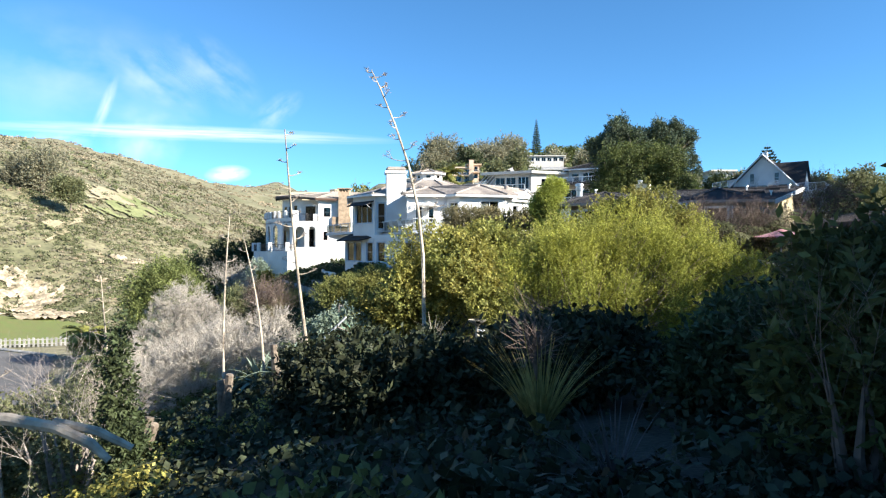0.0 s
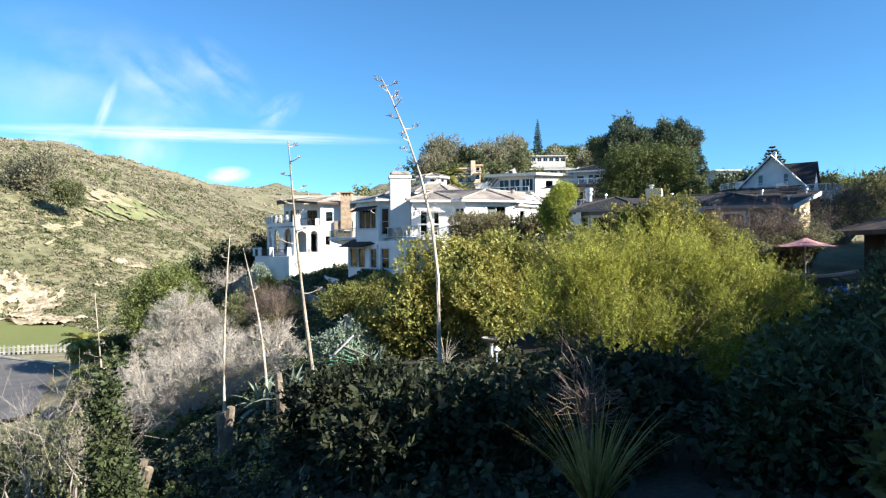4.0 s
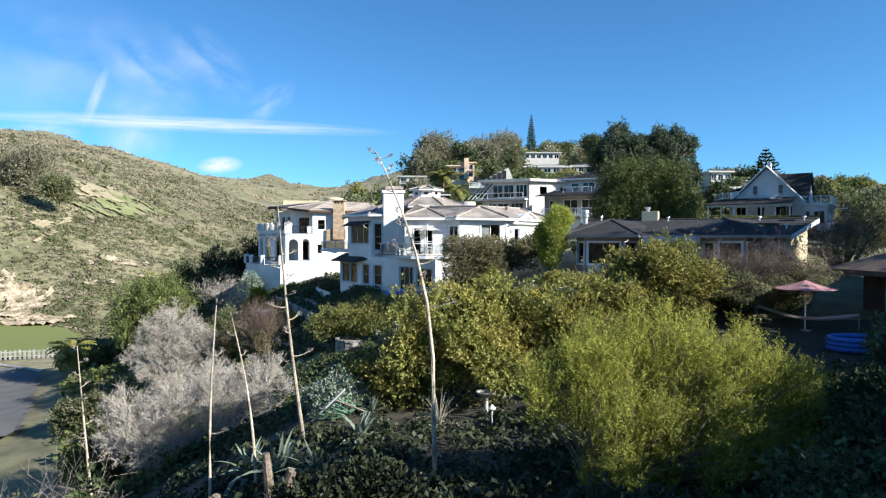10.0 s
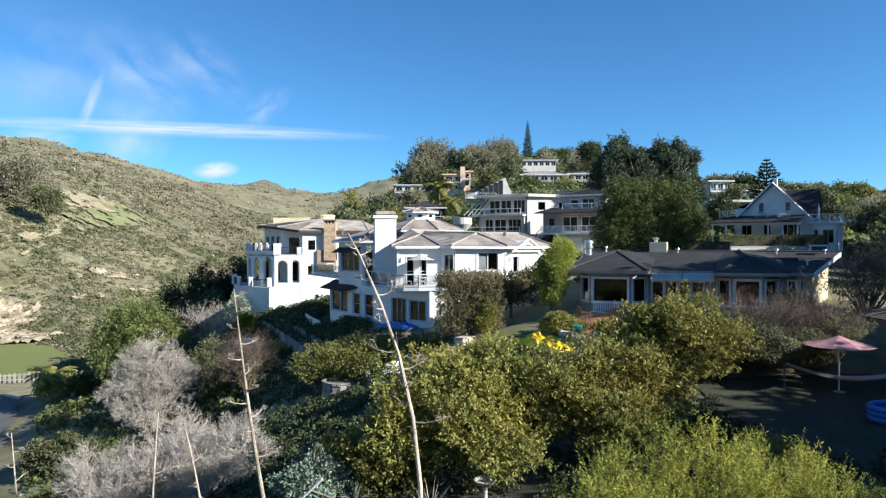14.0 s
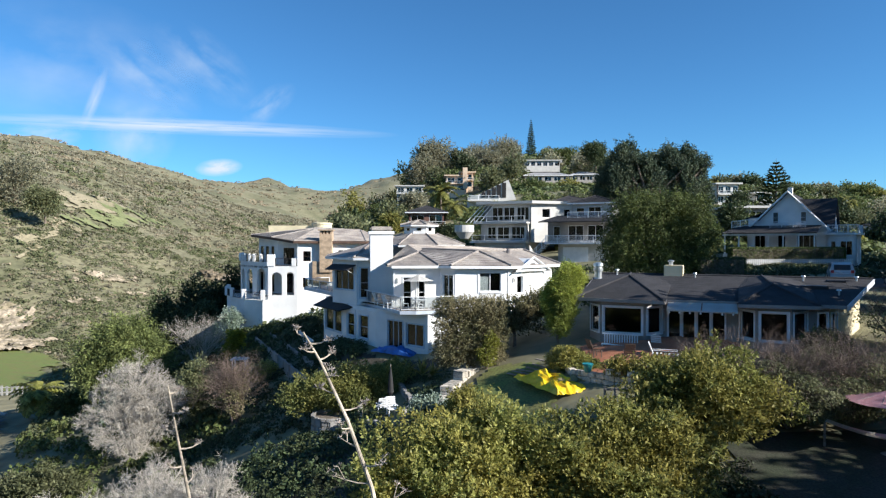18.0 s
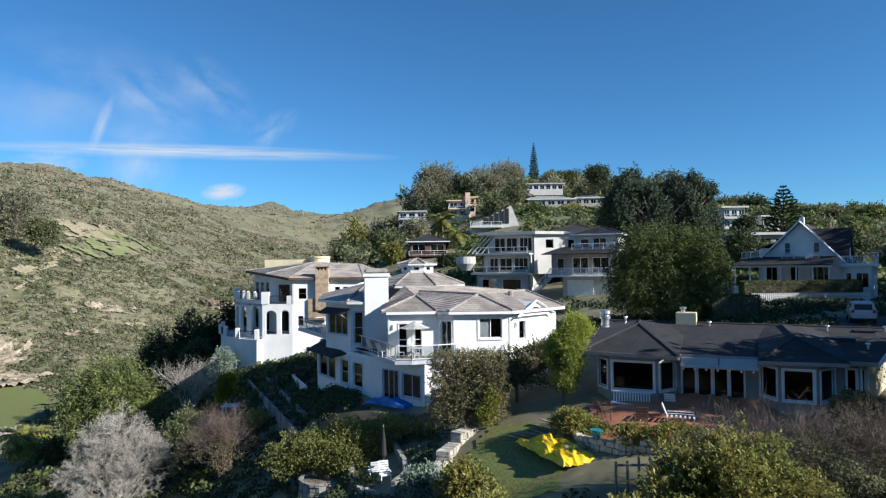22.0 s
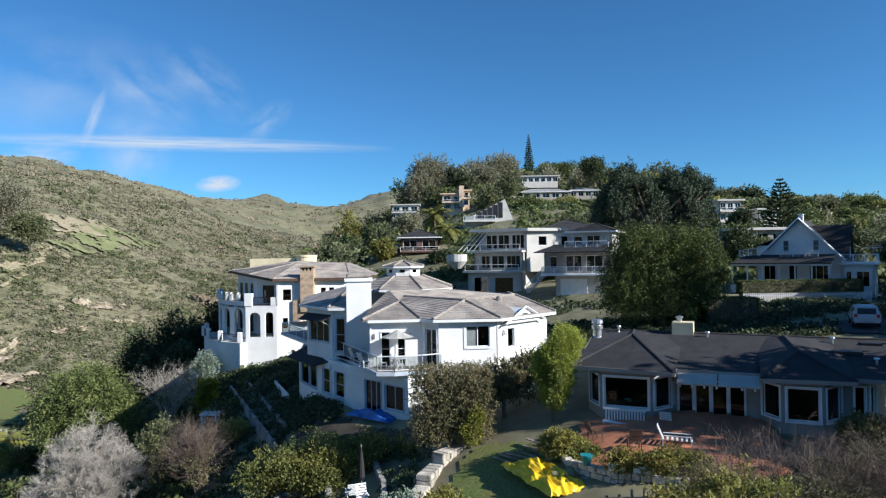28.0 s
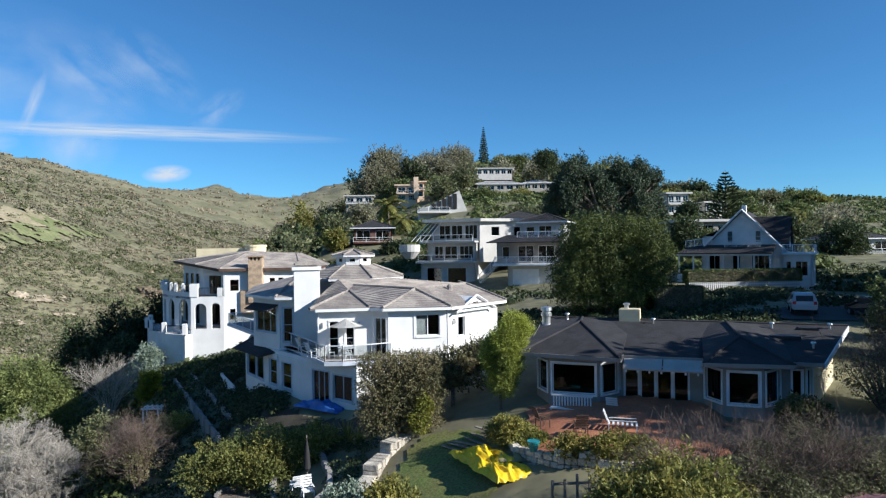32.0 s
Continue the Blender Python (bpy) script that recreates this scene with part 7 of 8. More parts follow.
        slope(h, [(*a, top), (*b, top), (*e, top + 1.6), (*f, top + 1.6)], rm, 0.6)
    else:
        m = Matrix.Translation((x, y, 0)) @ Matrix.Rotation(radians(turn), 4, "Z")
        hip(h, -w / 2, w / 2, 0, d, top, 1.7, rm, 0.7, m, course=0.5)
    return h


PEACH = material("peach stucco", (0.66, 0.5, 0.36), 0.85, 0.08, 0.6, 20, 0.1)
GREY_ROOF = material("pale grey roofing", (0.36, 0.35, 0.34), 0.8, 0.15, 0.5, 10, 0.2)
hill_house(-11, 280, 26.5, 11, 8, 2, PALE, "white box house on the hillside", panes=3)
hill_house(8, 262, 29.0, 8, 8, 2, PEACH, "peach stucco house with stacked balconies", panes=2)
part("tower", box(10.6, 12.4, 260.5, 262.5, 30, 38.2), PEACH, hill_house(12.5, 264, 30.5, 5, 8, 2, PEACH, "peach stucco house with a tall chimney tower", panes=1))
hill_house(53, 330, 46.6, 18, 10, 1, PALE, "long low white house with flat roof near the hilltop", panes=6)
hill_house(60, 340, 47.0, 8, 10, 1, PALE, "white pavilion on the hilltop", panes=4)
hill_house(50, 296, 35.8, 21, 10, 1, TAUPE, "low house with a wide pale grey roof", "hip", 5, roof_mat=GREY_ROOF, over=1.5)
hill_house(67.5, 298, 36.4, 13, 10, 1, TAUPE, "low house with a grey roof among trees", "hip", 4, roof_mat=GREY_ROOF, over=1.5)
hill_house(87, 200, 20.2, 6.5, 8, 2, PALE, "white house on the skyline beside the dark tree", panes=3)
hill_house(100.5, 205, 20.8, 5.5, 8, 1, PALE, "small white house on the skyline", panes=2)
hill_house(-2.0, 150, 9.6, 8, 8, 2, REDWOOD, "red-brown timber house below the palms", "hip", 2, roof_mat=SHINGLE)
hill_house(-9.5, 151, 9.5, 4, 6, 1, PALE, "small white garage below the timber house", "shed", 1, roof_mat=GREY_ROOF)
hill_house(91, 130, 6.0, 11, 9, 2, PALE, "white house with dark hipped roof among trees", "hip", 3, roof_mat=SHINGLE)
hill_house(60.5, 130, 12.4, 9, 9, 1, TAUPE, "taupe flat-roofed house behind the gable house", panes=3, roof_mat=PALE)
hill_house(25, 125, 13.0, 9, 9, 1, TAUPE, "grey house with a low dark roof on the slope", "hip", 3, roof_mat=SHINGLE)


def a_frame():
    h = thing("house", (16, 205, 21), "white house with a steep glazed gable wall", "house", "hillside houses")
    bm = bmesh.new()
    tri = ((10.5, 20.5), (21.0, 20.5), (21.0, 22.5), (19.2, 27.3), (12.0, 23.6), (10.5, 23.4))
    f = [bm.verts.new((a, 203, b)) for a, b in tri]
    g = [bm.verts.new((a, 212, b)) for a, b in tri]
    bm.faces.new(f)
    bm.faces.new(g[::-1])
    for i in range(len(tri)):
        j = (i + 1) % len(tri)
        bm.faces.new((f[i], g[i], g[j], f[j]))
    part("body", bm, PALE, h)
    for i in range(5):
        x0 = 13.2 + i * 1.15
        z1 = 23.9 + (x0 - 12) * 0.47
        # panes coloured near-black in place of the dim room behind them
        part("window", box(x0, x0 + 0.85, 202.85, 203.0, 23.2, z1), DARK, h)
    part("balcony", box(10, 17, 200.8, 203, 22.2, 22.5), PALE, h)
    railing(h, [(10.1, 201, 22.5), (16.9, 201, 22.5)], 1.0, TRIM, spacing=2, glass=True)
    h.location.x += 1.5
    h.location.z -= 1.4
    h.scale = (1.35, 1.35, 1.3)
    return h


a_frame()


# ---- rock faces and meadows of the canyon ----
ROCK = material("pale sandstone", (0.32, 0.26, 0.18), 0.95, 0.35, 0.15, 1.5, 0.9, second=(0.16, 0.125, 0.08))


def rock_face(x, y, w, h, seed, label):
    """A lumpy outcrop half sunk in the slope."""
    r = random.Random(seed)
    z = gz(x, y)
    ob = thing("rock_outcrop", (x, y, z), label, "rock", "outcrops")
    for k in range(14):
        bm = bmesh.new()
        bmesh.ops.create_icosphere(bm, subdivisions=3, radius=1)
        c = Vector((x + r.uniform(-0.5, 0.5) * w, y + r.uniform(-0.2, 0.2) * w, gz(x, y) + r.uniform(-0.4, 0.3) * h))
        sx, sy, sz = w * r.uniform(0.12, 0.26), w * 0.1, h * r.uniform(0.18, 0.34)
        for v in bm.verts:
            n = 1 + 0.75 * noise.fractal(v.co * 2.6 + Vector((seed, k, 0)), 1, 2, 4)
            v.co = c + Vector((v.co.x * sx, v.co.y * sy, v.co.z * sz)) * n
        part("boulder", bm, ROCK, ob)
    return ob


rock_face(-40, 330, 22, 12, 502, "sunlit tan sandstone outcrop in the canyon")
rock_face(-78, 245, 16, 7, 503, "pale broken rock on the canyon slope")


def patch(name, pts, mat, label, category, dz=0.12, step=1.2, ragged=0.0, relief=0.0):
    """A patch laid on the ground over a plan polygon; ragged: how far its edge strays; relief: the height of its lumps."""
    xs, ys = [p[0] for p in pts], [p[1] for p in pts]
    nx, ny = int((max(xs) - min(xs)) / step) + 2, int((max(ys) - min(ys)) / step) + 2
    gx, gy = np.meshgrid(np.linspace(min(xs), max(xs), nx), np.linspace(min(ys), max(ys), ny))
    gx, gy = gx.ravel(), gy.ravel()
    stray = np.array([noise.fractal(Vector((p / 9, q / 9, 3.0)), 1.0, 2.0, 4) for p, q in zip(gx, gy)]) * ragged if ragged else 0.0
    within = inside(pts, gx + stray, gy + stray)
    z = ground_z(gx, gy) + roughness(gx, gy) + dz
    if relief:
        z += relief * np.array([noise.ridged_multi_fractal(Vector((p / 3.2, q / 3.2, 7.0)), 0.7, 2.3, 6, 0.9, 2.0) for p, q in zip(gx, gy)])
    faces = []
    for j in range(ny - 1):
        for i in range(nx - 1):
            q = (j * nx + i, j * nx + i + 1, (j + 1) * nx + i + 1, (j + 1) * nx + i)
            if sum(bool(within[k]) for k in q) >= 3:
                faces.append(q)
    me = mesh_from(name, np.stack([gx, gy, z], 1).tolist(), faces)
    me.polygons.foreach_set("use_smooth", np.ones(len(faces), bool))
    return tagged(part(name, me, mat), label, category, kind="structure")


TAN_GRASS = material("bleached dry grass", (0.33, 0.275, 0.18), 0.95, 0.3, 0.08, 1.2, 0.4, second=(0.24, 0.21, 0.12))
MEADOW_GRASS = material("short green hill grass", (0.19, 0.2, 0.085), 0.95, 0.3, 0.08, 1.0, 0.4, second=(0.15, 0.17, 0.065))
BANK = material("eroded tan sandstone", (0.4, 0.325, 0.23), 0.95, 0.4, 0.35, 1.6, 1.0, second=(0.2, 0.165, 0.1))
patch("lawn", [(-112, 148), (-84, 106), (-70, 106), (-63, 112), (-68, 124), (-78, 142), (-84, 151), (-98, 152)], GRASS, "green lawn in the canyon floor", "lawn", 0.3, 1.5, 4.0)
patch("rock_bank", [(-92, 145), (-85.5, 152), (-90, 161), (-99, 167), (-112, 181), (-124, 180), (-114, 160)], BANK, "eroded tan sandstone bank above the canyon lawn", "rock bank", 0.1, 0.5, 9.0, 0.75)
for x, y, w in ((-101.7, 210, 5.0), (-96.8, 189, 3.6), (-96, 219, 3.4), (-104, 199, 2.6), (-90, 205, 2.4)):
    patch("rock_bank", [(x - w, y - w), (x + w * 0.4, y - w * 1.2), (x + w, y + w * 0.6), (x - w * 0.3, y + w)], BANK, "pale broken rock showing through the scrub", "rock bank", 0.05, 0.5, 9.0, 0.35)
patch("meadow", MEADOW_TOP, TAN_GRASS, "bleached dry grass above the meadow", "meadow", 0.7, 1.5, 12.0)
patch("meadow", MEADOW_LOW, MEADOW_GRASS, "pale green meadow on the hillside", "meadow", 0.8, 1.5, 12.0)
patch("meadow", [(-134, 240), (-127, 236), (-119, 200), (-122, 198), (-130, 218)], TAN_GRASS, "pale bare track down the hillside", "meadow", 0.5, 1.2, 8.0)
# sunlight and glare on the road are put into its lighter asphalt colour
patch("road", [(-96, 98), (-80, 103.5), (-70, 100), (-61.7, 96.2), (-56.3, 93.4), (-47, 78), (-38, 60), (-75, 50), (-95, 70)], material("asphalt lightened for sun and glare", (0.13, 0.125, 0.12), 0.9, 0.15, 0.3, 10, 0.2), "grey asphalt road end in the canyon", "road", 0.5, 1.0)
kerb = [(-92, 101), (-80, 104), (-70, 100.5), (-61.7, 96.7), (-56.3, 93.8)]
bm = bmesh.new()
add_tube(bm, [(x, y, gz(x, y) + 0.5) for x, y in kerb], [0.24] * 5, 6)
tagged(part("kerb", bm, CONCRETE_PALE), "white concrete kerb round the road end", "kerb", kind="structure")
fence = thing("fence", (-66, 106, gz(-66, 106)), "weathered white board fence between road and lawn", "fence")
for i in range(19):
    x, y = -72 + i * 0.58, 103.5 + i * 0.28
    part("picket", box(x, x + 0.34, y, y + 0.06, gz(x, y) + 0.1, gz(x, y) + 1.45 + 0.08 * (i % 3)), CONCRETE_PALE, fence)
for dz in (0.45, 1.15):
    part("rail", bar((-72.2, 103.45, gz(-72, 103.5) + dz), (-61.4, 108.6, gz(-61.5, 108.5) + dz), 0.06, sides=4), CONCRETE_PALE, fence)

# ---- clouds ----
def cloud_material(scale, cover, strength):
    m = bpy.data.materials.new("thin high cloud")
    m.use_nodes = True
    n, l = m.node_tree.nodes, m.node_tree.links
    co, nz, mp, edge, mul, em, tr, mix = (n.new("ShaderNode" + k) for k in ("TexCoord", "TexNoise", "MapRange", "TexGradient", "Math", "Emission", "BsdfTransparent", "MixShader"))
    nz.inputs["Scale"].default_value, nz.inputs["Detail"].default_value = scale, 7
    l.new(co.outputs["Object"], nz.inputs["Vector"])
    mp.inputs[1].default_value, mp.inputs[2].default_value = cover, cover + 0.35
    l.new(nz.outputs[0], mp.inputs[0])
    edge.gradient_type = "SPHERICAL"
    l.new(co.outputs["Object"], edge.inputs[0])
    mul.operation = "MULTIPLY"
    l.new(mp.outputs[0], mul.inputs[0])
    l.new(edge.outputs[1], mul.inputs[1])
    soft = n.new("ShaderNodeMath")
    soft.operation, soft.use_clamp = "MULTIPLY", True
    soft.inputs[1].default_value = strength
    l.new(mul.outputs[0], soft.inputs[0])
    em.inputs[0].default_value, em.inputs[1].default_value = (0.86, 0.93, 1.0, 1), 0.5
    for a, b in ((soft.outputs[0], mix.inputs[0]), (tr.outputs[0], mix.inputs[1]), (em.outputs[0], mix.inputs[2]), (mix.outputs[0], n["Material Output"].inputs["Surface"])):
        l.new(a, b)
    return m


def cloud(x, z, w, h, tilt, scale, cover, strength, label, y=4300.0):
    me = mesh_from("cloud", [(-1, 0, -1), (1, 0, -1), (1, 0, 1), (-1, 0, 1)], [(0, 1, 2, 3)])
    me.materials.append(cloud_material(scale, cover, strength))
    ob = new("cloud", me)
    ob.location, ob.rotation_euler, ob.scale = (x, y, z), (0, radians(tilt), 0), (w / 2, 1, h / 2)
    ob.visible_shadow = False
    return tagged(ob, label, "cloud", kind="structure")


K = 4300 / 1140.5
for cx, cy, w, h, tilt, sc, cov, st, label in (
        (290, 222, 860, 32, 2.3, 3.4, 0.22, 1.0, "long thin contrail across the blue sky"), (160, 178, 130, 26, -68, 1.6, 0.2, 0.6, "short slanting wisp of cloud"), (240, 240, 160, 150, 0, 1.2, 0.35, 0.7, "faint cloud veil"),
        (390, 303, 90, 34, -4, 1.3, 0.2, 1.5, "small white cloud"), (250, 130, 260, 110, 38, 1.3, 0.4, 0.6, "feathery wisps of high cloud"), (360, 110, 240, 110, 40, 1.2, 0.42, 0.55, "feathery wisps of high cloud"),
        (475, 190, 130, 60, -35, 1.4, 0.38, 0.45, "faint wisp of cloud"), (120, 120, 520, 260, 10, 1.0, 0.42, 0.5, "thin cirrus veil"), (60, 245, 160, 50, 0, 1.4, 0.3, 0.9, "faint cloud below the contrail")):
    cloud((cx - 784) * K, EYE + (441 - cy) * K, w * K, h * K, tilt, sc, cov, st, label, 4300 + 6 * len(label) + cx * 0.1)

# ---- gardens ----
def stones(parent, pts, z0, z1, size, seed, mat=None, thick=0.35, name="stone"):
    """A dry-stone wall: single stones along plan points, in courses."""
    r = random.Random(seed)
    mat = mat or STONE
    for a, b in zip(pts, pts[1:]):
        m, ln = along(a, b)
        z = z0
        while z < z1 - 0.05:
            h = min(size * r.uniform(0.6, 0.9), z1 - z)
            u = -r.uniform(0, size * 0.4)
            while u < ln:
                w = size * r.uniform(0.7, 1.5)
                part(name, box(max(u, 0), min(u + w - 0.03, ln), r.uniform(-0.05, 0.03), thick, z, z + h - 0.025, m, 0.03), mat, parent)
                u += w
            z += h


def slab_wall(pts, h, t, mat, label, name="retaining_wall", posts=2.4):
    ob = thing(name, pts[0], label, "wall")
    for a, b in zip(pts, pts[1:]):
        m, ln = along(a, b)
        bm = bmesh.new()
        vs = []
        for u, p in ((0, a), (ln, b)):
            vs.append([bm.verts.new(m @ Vector((u, y, z))) for y, z in ((0, p[2] - 2.0), (t, p[2] - 2.0), (t, p[2] + h), (0, p[2] + h))])
        for k in range(4):
            bm.faces.new((vs[0][k], vs[0][(k + 1) % 4], vs[1][(k + 1) % 4], vs[1][k]))
        bm.faces.new(vs[0][::-1])
        bm.faces.new(vs[1])
        part("panel", bm, mat, ob)
        for k in range(int(ln / posts) + 1):
            u = k * posts
            z = a[2] + (b[2] - a[2]) * u / ln
            part("post", box(u - 0.1, u + 0.1, -0.08, t + 0.02, z - 1.8, z + h + 0.12, m, 0.02), mat, ob)
    return ob


slab_wall([(-19.4, 84.5, -2.5), (-10.6, 65.7, -2.7), (-8.0, 60.5, -2.8)], 0.9, 0.2, CONCRETE, "grey concrete retaining wall below the white house")
slab_wall([(-20.8, 83.5, -2.9), (-11.3, 63.8, -3.3), (-9.4, 59.6, -3.6)], 0.9, 0.2, CONCRETE, "lower grey concrete retaining wall beside the path")
slab_wall([(-14.6, 78.0, -0.9), (-12.2, 72.6, -1.0)], 0.35, 0.18, WHITE, "low white terrace wall beside the white house", "terrace_wall", 9)

planter = thing("planter", (-6.9, 52.4, gz(-6.9, 52.4)), "round stone planter of pale blocks, darkened for shade", "planter")
ringp = [(-6.9 + 1.5 * math.cos(k * math.pi / 8), 52.4 + 1.5 * math.sin(k * math.pi / 8)) for k in range(17)]
# darker grey than the stone itself, for the shade round the planter
stones(planter, ringp, gz(-6.9, 52.4) - 0.6, gz(-6.9, 52.4) + 0.7, 0.5, 601, CONCRETE, thick=0.2)
part("soil", lathe([(1.35, -0.2), (1.35, 0.5), (0.02, 0.55)], (-6.9, 52.4, gz(-6.9, 52.4)), 16), BARK, planter)
court_walls = ([(-5.3, 53.4), (-5.2, 51.6), (-4.7, 50.0), (-3.9, 48.4), (-2.9, 47.4)], [(-2.7, 54.0), (-2.3, 52.2), (-1.8, 50.2), (-1.6, 48.2), (-2.2, 46.6)])
# these stones take the same darker grey in place of shade
for k, line in enumerate(court_walls):
    cw = thing("garden_wall", at(*line[2]), "low curved wall of pale rough stone, darkened for shade", "wall", "court walls")
    for a, b in zip(line, line[1:]):
        stones(cw, [a, b], gz(*a) - 0.4, gz(*a) + 0.5, 0.42, 660 + k, CONCRETE, thick=0.3)


gw = thing("garden_wall", (1.4, 49, gz(1.4, 49)), "curved wall and steps of pale field stone beside the lawn", "wall")
curve = [(0.2, 43.6), (0.5, 45.4), (1.0, 47.4), (1.7, 49.2), (2.9, 50.6), (4.0, 51.2)]
for a, b, z in zip(curve, curve[1:], (0.0, 0.1, 0.3, 0.6, 0.9)):
    stones(gw, [a, b], gz(*a) - 0.4, gz(*a) + 0.75, 0.55, 602 + int(z * 10), thick=0.8)
patch("lawn", [(1.4, 42.6), (1.6, 46.5), (2.6, 49.2), (4.0, 50.4), (6.6, 48.8), (6.8, 45.0), (6.2, 41.4), (3.5, 40.6)], GRASS, "small green garden lawn", "lawn", 0.06, 0.4)
low = thing("stone_edging", (2.0, 41, gz(2, 41)), "pale stone edging below the lawn", "edging")
stones(low, [(0.9, 43.0), (2.2, 41.4), (4.4, 40.3), (6.2, 40.6)], gz(3, 41) - 0.35, gz(3, 41) + 0.3, 0.45, 610, thick=0.3)


def cloth_heap(name, x, y, w, d, h, mat, label, seed, category="tarpaulin", dz=0.0, turn=0.0, n=34):
    """A crumpled sheet over something: folds in a grid."""
    vs = []
    c, s = math.cos(radians(turn)), math.sin(radians(turn))
    for j in range(n):
        for i in range(n):
            u, v = 2 * i / (n - 1) - 1, 2 * j / (n - 1) - 1
            edge = max(0.0, 1 - max(abs(u), abs(v)) ** 4)
            q = Vector((u * 3 + seed, v * 3, seed))
            wob = Vector((noise.noise(q), noise.noise(q + Vector((9, 0, 0))), 0)) * 0.18
            z = h * edge * (0.55 + 0.45 * noise.fractal(q * 0.7, 1, 2, 3)) + 0.1 * abs(noise.fractal(q * 1.6, 1.0, 2.0, 3)) * h
            U, V = (u + wob.x) * w / 2, (v + wob.y) * d / 2
            X, Yy = x + U * c - V * s, y + U * s + V * c
            vs.append((X, Yy, gz(x, y) + dz + 0.08 + max(z, 0)))
    me = mesh_from(name, vs, [(j * n + i, j * n + i + 1, (j + 1) * n + i + 1, (j + 1) * n + i) for j in range(n - 1) for i in range(n - 1)])
    me.polygons.foreach_set("use_smooth", np.ones(len(me.polygons), bool))
    ob = part(name, me, mat)
    return tagged(ob, label, category)


cloth_heap("tarpaulin", 6.4, 44.9, 2.0, 4.6, 0.85, YELLOW, "crumpled bright yellow tarpaulin over a heap on the lawn", 3, dz=0.05, turn=22, n=60)
cloth_heap("ground_sheet", 7.5, 45.6, 1.6, 3.4, 0.35, material("dull olive sheet", (0.3, 0.26, 0.12), 0.7), "dull olive ground sheet beside the tarpaulin", 5, "sheet")
cloth_heap("tarpaulin", -3.3, 60.6, 4.2, 1.2, 0.75, BLUE_TARP, "crumpled blue tarpaulin against the white house", 7, turn=-38)
for k in range(6):
    a = random.Random(620 + k)
    x, y = 5.2 + 0.35 * k, 47.4 + a.uniform(-0.3, 0.3)
    tagged(part("plank", box(-0.09, 0.09, -1.3, 1.3, 0, 0.05, pose(x, y, gz(x, y) + 0.1 + 0.03 * k, 0, 0, 38 + a.uniform(-10, 10))), WOOD), "loose weathered grey plank on the lawn", "plank", "loose planks")

# dark ground sheet that stands in for shade under the shrubs
patch("shaded_soil", [(-20, 10), (-17, 2), (-4, 1.5), (9, 2), (11, 22), (10, 30), (4, 40), (0, 46), (-8, 50), (-16, 48), (-20, 30)], material("soil darkened for shade", (0.05, 0.042, 0.03), 0.95, 0.4, 0.8, 12, 0.6, second=(0.03, 0.03, 0.018)), "soil under the shrubs, shade put into its dark colour", "soil", 0.07, 0.6, 1.5)
patch("planting_bed", [(-10, 66), (-9, 60), (-6, 55.5), (-1, 53.5), (1.5, 55), (0, 57), (-3, 58.8), (-5.5, 62), (-8, 66.5)], material("dark garden earth", (0.06, 0.05, 0.035), 0.95, 0.4, 0.8, 12, 0.6, second=(0.04, 0.036, 0.022)), "dark earth bed below the white house", "soil", 0.06, 0.4, 0.6)
# patio of the dark-roofed house
HM = pose(11.1, 47.0, 0, 0, 0, -25)


def hp(u, v):
    q = HM @ Vector((u, v, 0))
    return (q.x, q.y)


patch("patio", [hp(-2.8, 1.4), hp(-1.4, 1.9), hp(1.0, 1.9), hp(2.0, 3.2), hp(6.2, 3.2), hp(7.2, 1.8), hp(7.4, -3.2), hp(4.5, -4.0), hp(0.0, -4.2), hp(-2.2, -3.0)], TERRACOTTA, "terracotta tiled patio", "patio", 0.12, 0.4)
pw = thing("patio_wall", (*hp(1, -4.6), gz(*hp(1, -4.6))), "low curved dry-stone wall round the patio", "wall")
stones(pw, [hp(-3.4, 0.2), hp(-3.2, -2.0), hp(-2.2, -3.8), hp(0.0, -4.6), hp(3.0, -4.5), hp(5.5, -4.2)], gz(*hp(0, -4.6)) - 0.7, gz(*hp(0, -4.6)) + 0.55, 0.4, 630, thick=0.35)
shrub("patio_shrub", at(*hp(-2.6, -2.4)), [(0, 0, 0.7, 0.9, 0.8, 0.55), (-0.4, 0.8, 0.6, 0.7, 0.7, 0.5), (0.9, -0.5, 0.5, 0.6, 0.5, 0.4)], 16000, 0.06, LEAF_CITRUS, "leafy shrub with yellow fruit by the patio wall", 631)
shrub("ball_shrub", at(*hp(10.4, -0.6)), [(0, 0, 1.4, 1.1, 1.0, 0.9)], 12000, 0.07, LEAF_MID, "clipped round green shrub beside the bay window", 632, lumpy=0.08)
shrub("patio_flowers", at(*hp(2.2, -4.0)), [(0, 0, 0.7, 1.2, 0.6, 0.5), (1.4, 0, 0.6, 0.8, 0.5, 0.4), (-1.6, 0.5, 0.6, 0.8, 0.5, 0.4)], 14000, 0.055, LEAF_CITRUS, "low flowering plants along the patio wall", 633)


def slat_chair(x, y, z, turn, mat, label, lounge=False, group="garden chairs"):
    ob = thing("garden_chair", (x, y, z), label, "chair", group)
    m = pose(x, y, z, 0, 0, turn)
    ln = 1.3 if lounge else 0.5
    for k in range(7 if lounge else 4):
        v = -ln / 2 + k * ln / (6 if lounge else 3)
        part("seat_slat", box(-0.3, 0.3, v - 0.05, v + 0.05, 0.4, 0.43, m), mat, ob)
    tilt = m @ pose(0, ln / 2, 0.42, -22)
    for k in range(5):
        part("back_slat", box(-0.3, 0.3, -0.02, 0.02, 0.08 + k * 0.13, 0.17 + k * 0.13, tilt), mat, ob)
